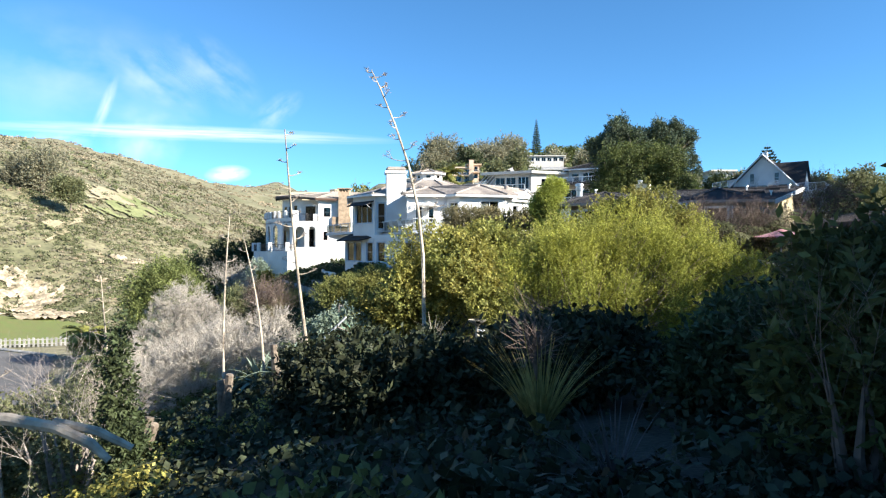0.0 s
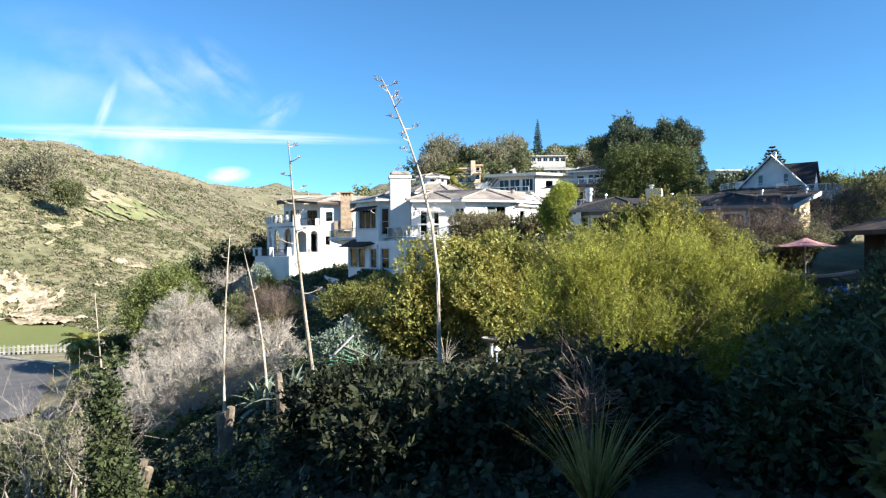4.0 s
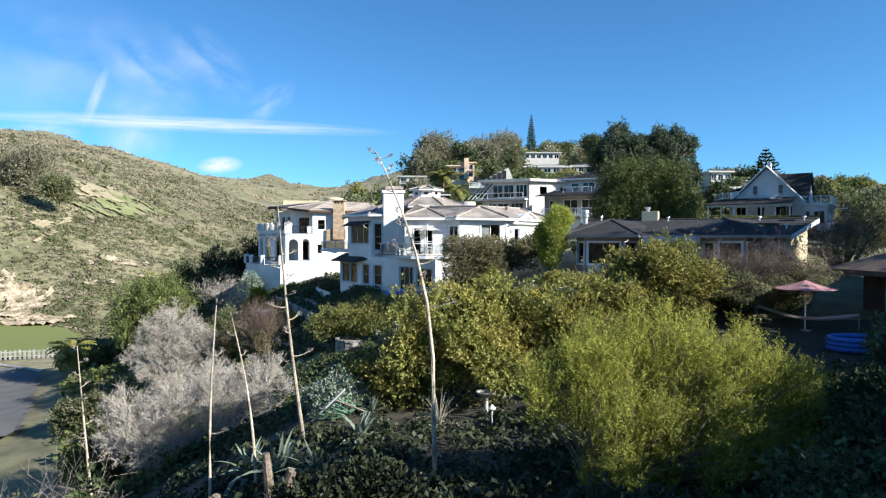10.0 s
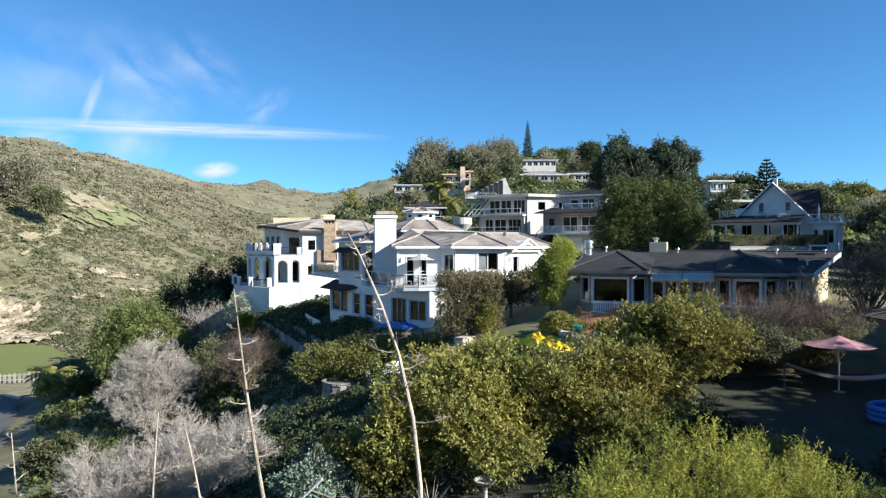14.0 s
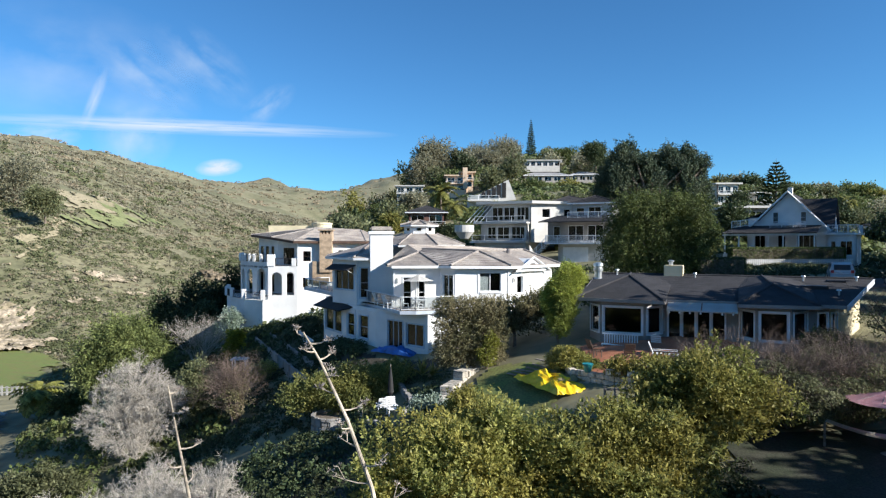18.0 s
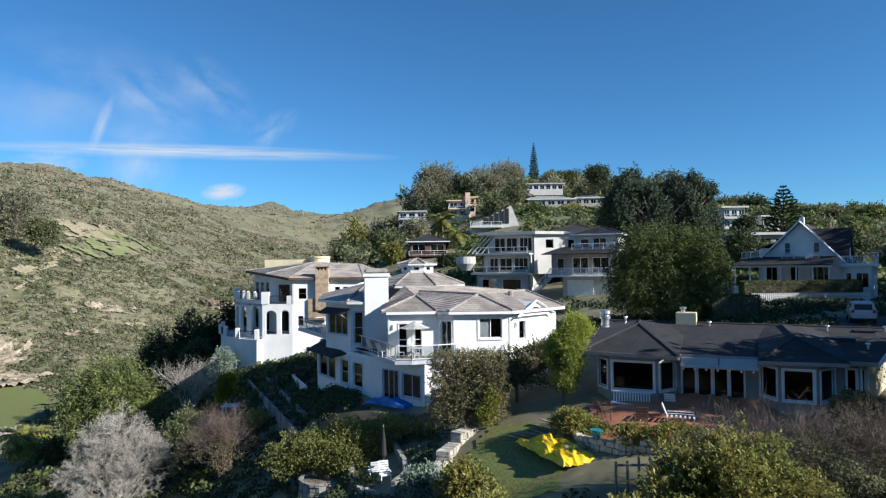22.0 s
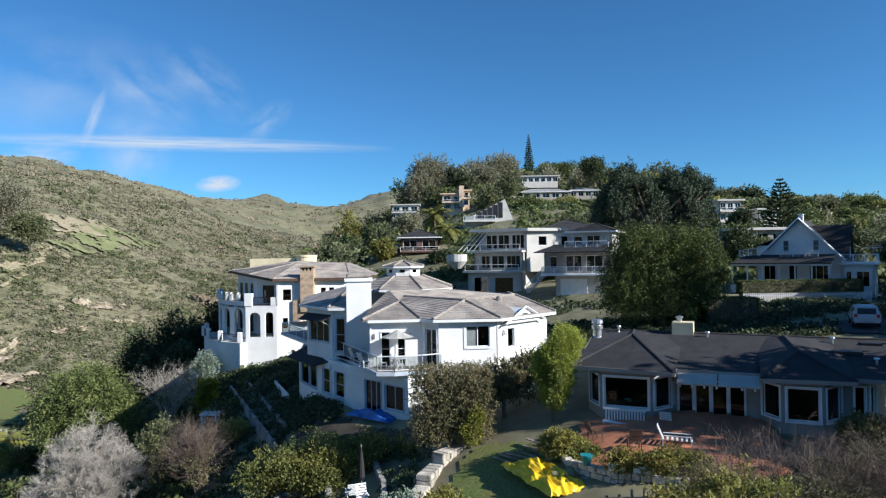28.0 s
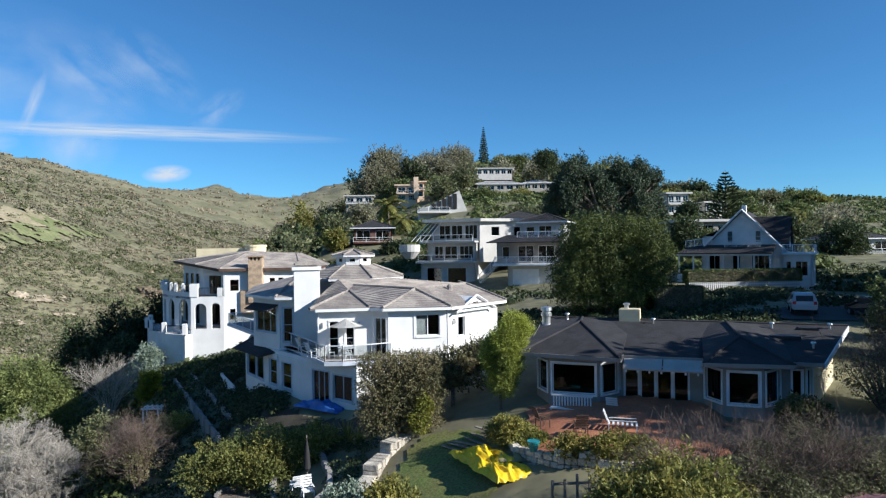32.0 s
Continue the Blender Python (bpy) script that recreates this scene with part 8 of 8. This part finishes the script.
    for sx in (-0.28, 0.28):
        for sy in (-ln / 2, ln / 2):
            part("leg", box(sx - 0.025, sx + 0.025, sy - 0.025, sy + 0.025, 0, 0.4, m), mat, ob)
        part("arm", box(sx - 0.035, sx + 0.035, -ln / 2, ln / 2, 0.6, 0.63, m), mat, ob)
    return ob


PZ = gz(*hp(1.5, -2)) + 0.14
slat_chair(9.3, 46.3, PZ, 105, DARK_WOOD, "dark slatted wooden garden chair on the patio")
slat_chair(10.8, 44.8, PZ, 175, DARK_WOOD, "dark slatted wooden garden chair on the patio")
slat_chair(13.7, 48.3, PZ, 150, TRIM, "white slatted sun lounger beside the doors", True)
slat_chair(12.9, 44.9, PZ, 70, TRIM, "white slatted sun lounger by the patio edge", True)
bench = thing("garden_bench", (*hp(-0.3, 1.0), PZ), "white slatted bench under the bay window", "bench")
bmx = HM @ pose(-0.3, 0.8, PZ)
for k in range(14):
    part("back_slat", box(-1.0 + k * 0.15, -0.93 + k * 0.15, 0.42, 0.45, 0.45, 1.0, bmx), TRIM, bench)
part("seat", box(-1.1, 1.1, -0.1, 0.4, 0.42, 0.46, bmx), TRIM, bench)
part("top_rail", box(-1.1, 1.1, 0.4, 0.47, 1.0, 1.07, bmx), TRIM, bench)
for x in (-1.05, 1.0):
    for y in (-0.07, 0.4):
        part("leg", box(x, x + 0.06, y, y + 0.06, 0, 0.42, bmx), TRIM, bench)
for u, v in ((0.2, -4.45), (1.3, -4.4)):
    x, y = hp(u, v)
    z = gz(*hp(0, -4.6)) + 0.55
    pot = thing("flower_box", (x, y, z), "white rectangular flower box on the patio wall", "planter", "flower boxes")
    part("trough", box(-0.38, 0.38, -0.16, 0.16, 0, 0.3, pose(x, y, z, 0, 0, -15), 0.02), TRIM, pot)
    part("planting", quads("planting", leaf_quads([(x, y, z + 0.42, 0.36, 0.16, 0.14)], 300, 0.07, 640)), LEAF_MID, pot)
x, y = hp(-1.2, -4.1)
pot = lathe([(0.16, 0), (0.26, 0.4), (0.3, 0.42), (0.3, 0.48), (0.24, 0.46)], (x, y, gz(*hp(0, -4.6)) + 0.5), 14)
tagged(part("plant_pot", pot, material("teal glazed pot", (0.03, 0.25, 0.28), 0.3)), "teal glazed plant pot on the wall", "pot")
gate = thing("garden_gate", at(9.0, 39.6), "weathered wooden gate and posts below the patio", "gate")
for k, x in enumerate((8.1, 8.6, 9.1, 9.6, 10.1)):
    part("post", bar(at(x, 39.6, -0.2), at(x, 39.6, 1.5 - 0.1 * (k % 2)), 0.06), WOOD, gate)
part("rail", box(8.1, 10.1, 39.57, 39.63, gz(9, 39.6) + 1.1, gz(9, 39.6) + 1.2), WOOD, gate)

# deck furniture of the white house
DZ = 3.745


def iron_chair(x, y, turn):
    ob = thing("deck_chair", (x, y, DZ), "white wrought-iron chair on the deck", "chair", "deck chairs")
    m = pose(x, y, DZ, 0, 0, turn)
    part("seat", box(-0.22, 0.22, -0.22, 0.22, 0.43, 0.46, m, 0.01), TRIM, ob)
    for sx in (-0.2, 0.2):
        for sy in (-0.2, 0.2):
            part("leg", bar(m @ Vector((sx, sy, 0)), m @ Vector((sx * 0.9, sy * 0.9, 0.44)), 0.02), TRIM, ob)
        part("back_post", bar(m @ Vector((sx, 0.2, 0.44)), m @ Vector((sx, 0.28, 0.95)), 0.02), TRIM, ob)
    for k in range(4):
        part("back_bar", bar(m @ Vector((-0.2, 0.22 + 0.02 * k, 0.55 + 0.13 * k)), m @ Vector((0.2, 0.22 + 0.02 * k, 0.55 + 0.13 * k)), 0.015), TRIM, ob)
    return ob


def parasol(name, x, y, z, r, h, mat, label, panels=8, peak=0.5):
    ob = thing(name, (x, y, z), label, "umbrella")
    part("pole", bar((x, y, z), (x, y, z + h + peak), 0.035, sides=8), TRIM, ob)
    part("base", lathe([(0.28, 0), (0.28, 0.06), (0.08, 0.1)], (x, y, z), 14), CONCRETE, ob)
    for k in range(panels):
        a, b = 6.283 * k / panels, 6.283 * (k + 1) / panels
        bm = bmesh.new()
        rows = []
        for i in range(5):
            f = i / 4
            sag = 0.05 * math.sin(math.pi * f)
            zz = z + h + peak * (1 - f) - sag
            row = []
            for j in range(4):
                c = a + (b - a) * j / 3
                rad = r * f * (1 - 0.04 * math.sin(math.pi * j / 3)) + 0.02
                row.append(bm.verts.new((x + rad * math.cos(c), y + rad * math.sin(c), zz - 0.03 * f * math.sin(math.pi * j / 3))))
            rows.append(row)
        for p, q in zip(rows, rows[1:]):
            for j in range(3):
                bm.faces.new((p[j], p[j + 1], q[j + 1], q[j]))
        bmesh.ops.solidify(bm, geom=bm.faces[:], thickness=0.01)
        part("canopy_panel", bm, mat, ob)
        part("rib", bar((x, y, z + h + peak - 0.05), (x + r * math.cos(a), y + r * math.sin(a), z + h - 0.03), 0.012, sides=4), WOOD, ob)
    return ob


table = thing("deck_table", (-1.35, 59.8, DZ), "round white wrought-iron table on the deck", "table")
part("tabletop", lathe([(0.55, 0.7), (0.6, 0.72), (0.6, 0.75), (0.1, 0.76)], (-1.35, 59.8, DZ), 20), TRIM, table)
for k in range(4):
    c = k * 1.571
    part("leg", bar((-1.35 + 0.45 * math.cos(c), 59.8 + 0.45 * math.sin(c), DZ), (-1.35 + 0.3 * math.cos(c), 59.8 + 0.3 * math.sin(c), DZ + 0.71), 0.02), TRIM, table)
parasol("deck_umbrella", -1.35, 59.8, DZ, 1.15, 2.25, CANVAS, "open off-white umbrella over the deck table")
for x, y, t in ((-2.35, 59.7, 100), (-1.2, 58.95, 190), (-0.35, 60.0, 270), (-1.5, 60.55, 20)):
    iron_chair(x, y, t)
for x, y, t in ((-4.4, 63.1, 120), (-3.5, 60.9, 130)):
    slat_chair(x, y, DZ, t, TRIM, "white sun lounger on the deck", True, "deck loungers")

# shaded court with chairs below the white house
for x, y, t in ((-2.7, 49.1, 20), (-3.5, 50.5, 200)):
    slat_chair(x, y, gz(x, y), t, TRIM, "white garden chair in the shaded court", group="court chairs")
fu = thing("closed_umbrella", at(-2.9, 50.4), "tall closed black umbrella in the shaded court", "umbrella")
part("pole", bar(at(-2.9, 50.4), at(-2.9, 50.4, 2.9), 0.03), WOOD, fu)
part("folded_canopy", lathe([(0.08, 0.9), (0.2, 1.1), (0.14, 2.0), (0.03, 2.75)], at(-2.9, 50.4), 10), RUBBER, fu)
for i, (x, y, ln) in enumerate(((-0.9, 53.5, 1.4), (-0.2, 52.6, 1.1))):
    strap_plant("agave_plant", at(x, y, 0.2), 26, ln, 0.14, LEAF_CITRUS, "bright green agave rosette below the house", 650 + i, stiff=True)
shrub("fruit_bush", at(1.6, 42.2), [(0, 0, 1.2, 1.0, 0.9, 0.9), (0.9, -0.5, 0.9, 0.8, 0.8, 0.7)], 14000, 0.085, LEAF_CITRUS, "small fruit bush in front of the lawn", 652)
shrub("court_shrub", at(-0.4, 44.2), [(0, 0, 0.9, 1.0, 0.9, 0.8)], 9000, 0.08, LEAF_GREY, "grey-green shrub by the shaded court", 653)
px, py = rs.uniform(-13, 1, 420), rs.uniform(38, 62, 420)
keep = (py < 57 - 0.5 * np.abs(px + 4)) & ~((np.abs(px + 3.4) < 1.8) & (py > 46) & (py < 53))
stuff("undergrowth", ground_points(px[keep], py[keep]), rs.uniform(0.25, 0.7, keep.sum()), 120, 0.12, LEAF_DARK, "dark planting round the shaded court", 654, 0.8)
px, py = rs.uniform(-17, -8, 90), rs.uniform(64, 92, 90)
keep = (px > -19 + (92 - py) * 0.28) & (px < -11.5 + (88 - py) * 0.12)
stuff("undergrowth", ground_points(px[keep], py[keep]), rs.uniform(0.4, 0.9, keep.sum()), 120, 0.12, LEAF_DARK, "dark hedge planting below the villa", 655, 0.8)

# bird bath, lantern, stakes and netting frame
bb = thing("bird_bath", at(1.5, 28.2), "pale stone bird bath on a pedestal", "bird bath")
part("pedestal", lathe([(0.2, -0.1), (0.2, 0.06), (0.09, 0.12), (0.08, 0.85), (0.14, 0.95)], at(1.5, 28.2), 14), STONE, bb)
part("bowl", lathe([(0.12, 0.93), (0.36, 1.08), (0.4, 1.16), (0.36, 1.16), (0.26, 1.08), (0.02, 1.04)], at(1.5, 28.2), 20), STONE, bb)
lp = thing("garden_lantern", at(1.6, 26.6), "small white garden lantern on a post", "lantern")
part("post", bar(at(1.6, 26.6), at(1.6, 26.6, 0.8), 0.03), TRIM, lp)
part("shade", lathe([(0.05, 0.75), (0.16, 0.85), (0.02, 1.0)], at(1.6, 26.6), 10), TRIM, lp)
for k, (x, y, h) in enumerate(((-4.9, 30, 2.0), (-5.6, 33.5, 2.2), (-6.2, 34.5, 1.9), (-3.6, 34.2, 1.7), (-5.2, 31.5, 1.6))):
    tagged(part("garden_stake", bar(at(x, y, -0.2), (x + 0.05, y, gz(x, y) + h), 0.045), WOOD), "weathered upright garden stake in the bed", "stake", "garden stakes")
nf = thing("netting_frame", at(-4.7, 28.2), "leaning frame with green netting among the agaves", "frame")
part("bar", bar(at(-5.6, 28.2, 0.2), at(-4.2, 28.0, 1.4), 0.04), TRIM, nf)
part("bar", bar(at(-3.4, 28.3, 0.4), at(-4.7, 28.2, 1.0), 0.04), WOOD, nf)
NET = material("green plastic netting", (0.12, 0.4, 0.25), 0.6, 0.1)
for k in range(7):
    part("net_strand", bar(at(-5.4 + 0.2 * k, 28.2, 0.3 + 0.13 * k), at(-4.5 + 0.13 * k, 28.3, 0.2 + 0.05 * k), 0.012, sides=4), NET, nf)
wb = thing("garden_arbour", at(-20.2, 75.3), "small white garden arbour on the slope", "arbour")
for x, y in ((-20.9, 75.3), (-19.6, 75.3), (-20.9, 76.2), (-19.6, 76.2)):
    part("post", bar(at(x, y, -0.1), (x, y, gz(-20.2, 75.3) + 1.75), 0.08, sides=4), TRIM, wb)
for y in (75.3, 76.2):
    part("beam", box(-21.1, -19.4, y - 0.06, y + 0.06, gz(-20.2, 75.3) + 1.75, gz(-20.2, 75.3) + 1.9), TRIM, wb)
for k in range(4):
    part("slat", box(-20.9 + k * 0.42, -20.82 + k * 0.42, 75.1, 76.4, gz(-20.2, 75.3) + 1.9, gz(-20.2, 75.3) + 1.97), TRIM, wb)

# ---- the neighbour's court on the other side ----
parasol("garden_umbrella", 18.0, 34.3, gz(18.0, 34.3), 1.45, 2.15, PINK, "open faded pink umbrella in the shaded court", 8, 0.42)
hm = thing("hammock", at(18.0, 34.6), "pale cloth hammock hung between posts", "hammock")
for x, y, h in ((15.9, 35.0, 1.15), (20.4, 33.8, 0.8)):
    part("post", bar(at(x, y, -0.1), at(x, y, h + 0.05), 0.05), WOOD, hm)
bm = bmesh.new()
rows = []
for i in range(17):
    f = i / 16
    z = gz(18.0, 34.6) + 1.1 - 0.35 * f - 0.42 * math.sin(math.pi * f)
    w = 0.36 * max(0.0, math.sin(math.pi * f)) ** 0.5 + 0.02
    rows.append([bm.verts.new((15.9 + 4.5 * f, 35.0 - 1.2 * f + w * t, z + 0.14 * t * t)) for t in (-1, -0.5, 0, 0.5, 1)])
for p, q in zip(rows, rows[1:]):
    for j in range(4):
        bm.faces.new((p[j], p[j + 1], q[j + 1], q[j]))
bmesh.ops.solidify(bm, geom=bm.faces[:], thickness=0.02)
part("bed", bm, CANVAS, hm)
pool = thing("paddling_pool", at(18.5, 31.0), "blue inflatable paddling pool on the ground", "pool")
for k, z in enumerate((0.12, 0.32, 0.52)):
    bm = bmesh.new()
    pts = [(18.5 + 1.2 * math.cos(t * math.pi / 12), 31.0 + 0.95 * math.sin(t * math.pi / 12), gz(18.5, 31.0) + z) for t in range(25)]
    add_tube(bm, pts, [0.13] * 25, 8)
    part("ring", bm, BLUE_TARP, pool)
part("floor", lathe([(1.0, 0.03), (1.0, 0.06), (0.02, 0.07)], at(18.5, 31.0), 20), material("pale blue vinyl", (0.3, 0.5, 0.75), 0.4), pool)


def neighbour_house():
    h = thing("house", (26, 31, 1), "brown-roofed single-storey house beside the shaded court", "house")
    roof_mat = material("brown roof shingle", (0.16, 0.115, 0.085), 0.85, 0.2, 1.2, 14, 0.5, island=0.2)
    wall(h, (23.4, 38), (23.2, 24), 0.2, 3.4, DARK_WOOD, [(2, 4.5, 1.2, 2.9, 2, 1), (7, 9, 0.4, 2.8, 2, 1)])
    wall(h, (23.2, 24), (33, 23), 0.2, 3.4, DARK_WOOD)
    wall(h, (33, 38.6), (23.4, 38), 0.2, 3.4, DARK_WOOD)
    # near-black filling for the unlit rooms of this house
    part("core", prism([(24.0, 37.4), (24.0, 24.6), (32.4, 23.6), (32.4, 38)], 0.2, 3.3), DARK, h)
    slope(h, [(22.0, 39.2, 3.5), (21.8, 22.6, 3.5), (28, 22.6, 5.0), (28, 39.2, 5.0)], roof_mat, 0.22, 0.02)
    slope(h, [(28, 39.2, 5.0), (28, 22.6, 5.0), (34, 22.6, 3.5), (34, 39.2, 3.5)], roof_mat, 0.22, 0.02)
    caps(h, (28, 22.6, 5.05), (28, 39.2, 5.05), roof_mat, 0.1)
    fascia(h, [(22.0, 39.2, 3.5), (21.8, 22.6, 3.5)], DARK_WOOD, 0.25)
    return h


neighbour_house()
# the court's shade is put into this dark ground colour
patch("court", [(11, 23), (10.6, 30), (12, 36.2), (18, 36.8), (22.6, 36), (22.8, 24), (17, 21)], material("court ground darkened for shade", (0.045, 0.042, 0.03), 0.95, 0.4, 0.8, 12, 0.6, second=(0.03, 0.038, 0.018)), "ground of the shaded court, shade put into its colour", "court", 0.06, 0.5)
px, py = rs.uniform(9, 22, 300), rs.uniform(14, 34, 300)
keep = ~((px > 12.0) & (py > 27.5))
stuff("undergrowth", ground_points(px[keep], py[keep]), rs.uniform(0.4, 1.0, keep.sum()), 120, 0.12, LEAF_DARK, "dark shrubs round the shaded court", 660, 0.9)
shrub("court_bush", at(16.6, 24.5), [(0, 0, 1.4, 1.5, 1.3, 1.2), (1.4, 0.4, 1.8, 1.2, 1.1, 1.1)], 16000, 0.09, LEAF_OLIVE, "olive-green bush beside the paddling pool", 661)
shrub("side_bush", at(33.5, 52), [(0, 0, 2.2, 1.6, 1.4, 1.8)], 12000, 0.1, LEAF_OLIVE, "olive-green bush beside the cream wall", 662)
shrub("side_bush", at(36.5, 56), [(0, 0, 2.2, 1.8, 1.4, 1.8)], 12000, 0.1, LEAF_MID, "green bush beside the cream wall", 663)

# ---- the street behind ----
patch("driveway", [(31, 63.4), (38, 62.2), (46, 64), (48, 68.5), (40, 71), (32, 68)], ASPHALT, "dark asphalt drive behind the dark-roofed house", "drive", 0.1, 0.4)


def hedge(name, x0, x1, y0, y1, z0, z1, mat, count, size, label, seed):
    """A clipped hedge: leaves over a box."""
    r = np.random.default_rng(seed)
    p = r.uniform((x0, y0, z0), (x1, y1, z1), (count, 3))
    ax = r.integers(0, 3, count)
    side = r.random(count) < 0.5
    for k, (lo, hi) in enumerate(((x0, x1), (y0, y1), (z0, z1))):
        pick = ax == k
        p[pick, k] = np.where(side[pick], lo, hi) + r.normal(size=pick.sum()) * 0.06
    d = r.normal(size=(count, 3))
    t = np.cross(d, r.normal(size=(count, 3)))
    t *= (size / 2 / np.linalg.norm(t, axis=1))[:, None]
    s = np.cross(d, t)
    s *= (size / 3 / np.linalg.norm(s, axis=1))[:, None]
    ob = thing(name, ((x0 + x1) / 2, (y0 + y1) / 2, z0), label, "hedge")
    part("stem_core", box(x0 + 0.15, x1 - 0.15, y0 + 0.15, y1 - 0.15, z0 - 0.5, z1 - 0.15), BARK, ob)
    part("foliage", quads("foliage", np.stack([p - t, p + s, p + t, p - s], 1)), mat, ob)
    return ob


hedge("hedge", 35.4, 49.0, 85.4, 86.6, 6.9, 8.3, LEAF_MID, 16000, 0.14, "long clipped green hedge in front of the gable house", 670)
hedge("hedge", 26.0, 30.6, 72.0, 74.2, 5.2, 7.4, LEAF_DARK, 12000, 0.12, "dark clipped box hedge behind the dark-roofed house", 671)
pf = thing("picket_fence", (42, 84.6, 5.8), "white picket fence below the long hedge", "fence")
for k in range(62):
    x = 35.2 + k * 0.23
    part("picket", box(x, x + 0.11, 84.6, 84.63, 5.6, 7.0), TRIM, pf)
for z in (5.9, 6.7):
    part("rail", box(35.1, 49.5, 84.64, 84.69, z, z + 0.08), TRIM, pf)
px, py = rs.uniform(24, 48, 420), rs.uniform(58, 84, 420)
keep = ~((px > 30.5) & (py > 61.5) & (py < 71.5)) & (py > 62 - 0.45 * (px - 24) * 0 + 0) & ~((px < 31.5) & (py < 75) & (py > 71))
stuff("undergrowth", ground_points(px[keep], py[keep]), rs.uniform(0.5, 1.0, keep.sum()), 70, 0.15, LEAF_DARK, "dark ground cover round the drive", 674, 0.6)
px, py = rs.uniform(12, 32, 300), rs.uniform(57, 80, 300)
keep = (py > 58 + 0.2 * (px - 12)) & ~((px > 25.4) & (py > 71) & (py < 75))
stuff("ivy", ground_points(px[keep], py[keep]), rs.uniform(0.5, 1.1, keep.sum()), 70, 0.15, LEAF_DARK, "dark ivy behind the dark-roofed house", 675, 0.6)
px, py = rs.uniform(30, 46, 70), rs.uniform(77, 84, 70)
stuff("undergrowth", ground_points(px, py), rs.uniform(0.4, 0.9, 70), 120, 0.12, LEAF_OLIVE, "flowering shrubs below the picket fence", 672, 0.8)


def car(x, y, z, turn, mat, label):
    ob = thing("car", (x, y, z), label, "car")
    m = pose(x, y, z, 0, 0, turn)
    prof = [(-2.25, 0.42), (-2.3, 0.85), (-2.2, 1.0), (-1.95, 1.6), (-1.6, 1.72), (0.2, 1.72), (0.95, 1.12), (2.0, 0.98), (2.28, 0.75), (2.3, 0.42)]
    bm = bmesh.new()
    L = []
    for w, ins in ((-0.92, 0), (0.92, 0)):
        L.append([bm.verts.new(m @ Vector((a, w * (0.82 if b > 1.2 else 1.0), b))) for a, b in prof])
    n = len(prof)
    for i in range(n):
        j = (i + 1) % n
        bm.faces.new((L[0][i], L[0][j], L[1][j], L[1][i]))
    bm.faces.new(L[0][::-1])
    bm.faces.new(L[1])
    bmesh.ops.recalc_face_normals(bm, faces=bm.faces)
    bmesh.ops.bevel(bm, geom=bm.edges[:], offset=0.06, segments=2, affect="EDGES")
    part("body", bm, mat, ob)
    for s in (-1, 1):
        part("side_window", box(-1.75, 0.35, s * 0.845 - 0.02, s * 0.845 + 0.02, 1.14, 1.58, m), DARK_METAL, ob)
        for a in (-1.4, 1.4):
            wheel = part("wheel", bar(m @ Vector((a, s * 0.72, 0.34)), m @ Vector((a, s * 0.96, 0.34)), 0.34, sides=18), RUBBER, ob)
            part("rim", bar(m @ Vector((a, s * 0.94, 0.34)), m @ Vector((a, s * 0.975, 0.34)), 0.21, sides=14), METAL, wheel)
        part("tail_light", box(-2.32, -2.24, s * 0.75 - 0.12, s * 0.75 + 0.12, 0.85, 1.1, m, 0.01), material("red lamp", (0.4, 0.02, 0.02), 0.3), ob)
    part("rear_window", box(-0.03, 0.03, -0.62, 0.62, -0.24, 0.24, m @ pose(-2.06, 0, 1.32, 0, 24, 0)), DARK_METAL, ob)
    part("windscreen", box(-0.03, 0.03, -0.66, 0.66, -0.42, 0.42, m @ pose(0.62, 0, 1.42, 0, -52, 0)), DARK_METAL, ob)
    part("bumper", box(-2.42, -2.2, -0.85, 0.85, 0.42, 0.66, m, 0.04), mat, ob)
    return ob


car(36.4, 66.5, gz(36.4, 66.5) + 0.12, 62, CAR_PAINT, "parked silver-white estate car behind the house")
car(40.6, 64.0, gz(40.6, 64.0) + 0.12, 80, material("black car paint", (0.02, 0.02, 0.022), 0.25, 0.05), "parked black car behind the house")
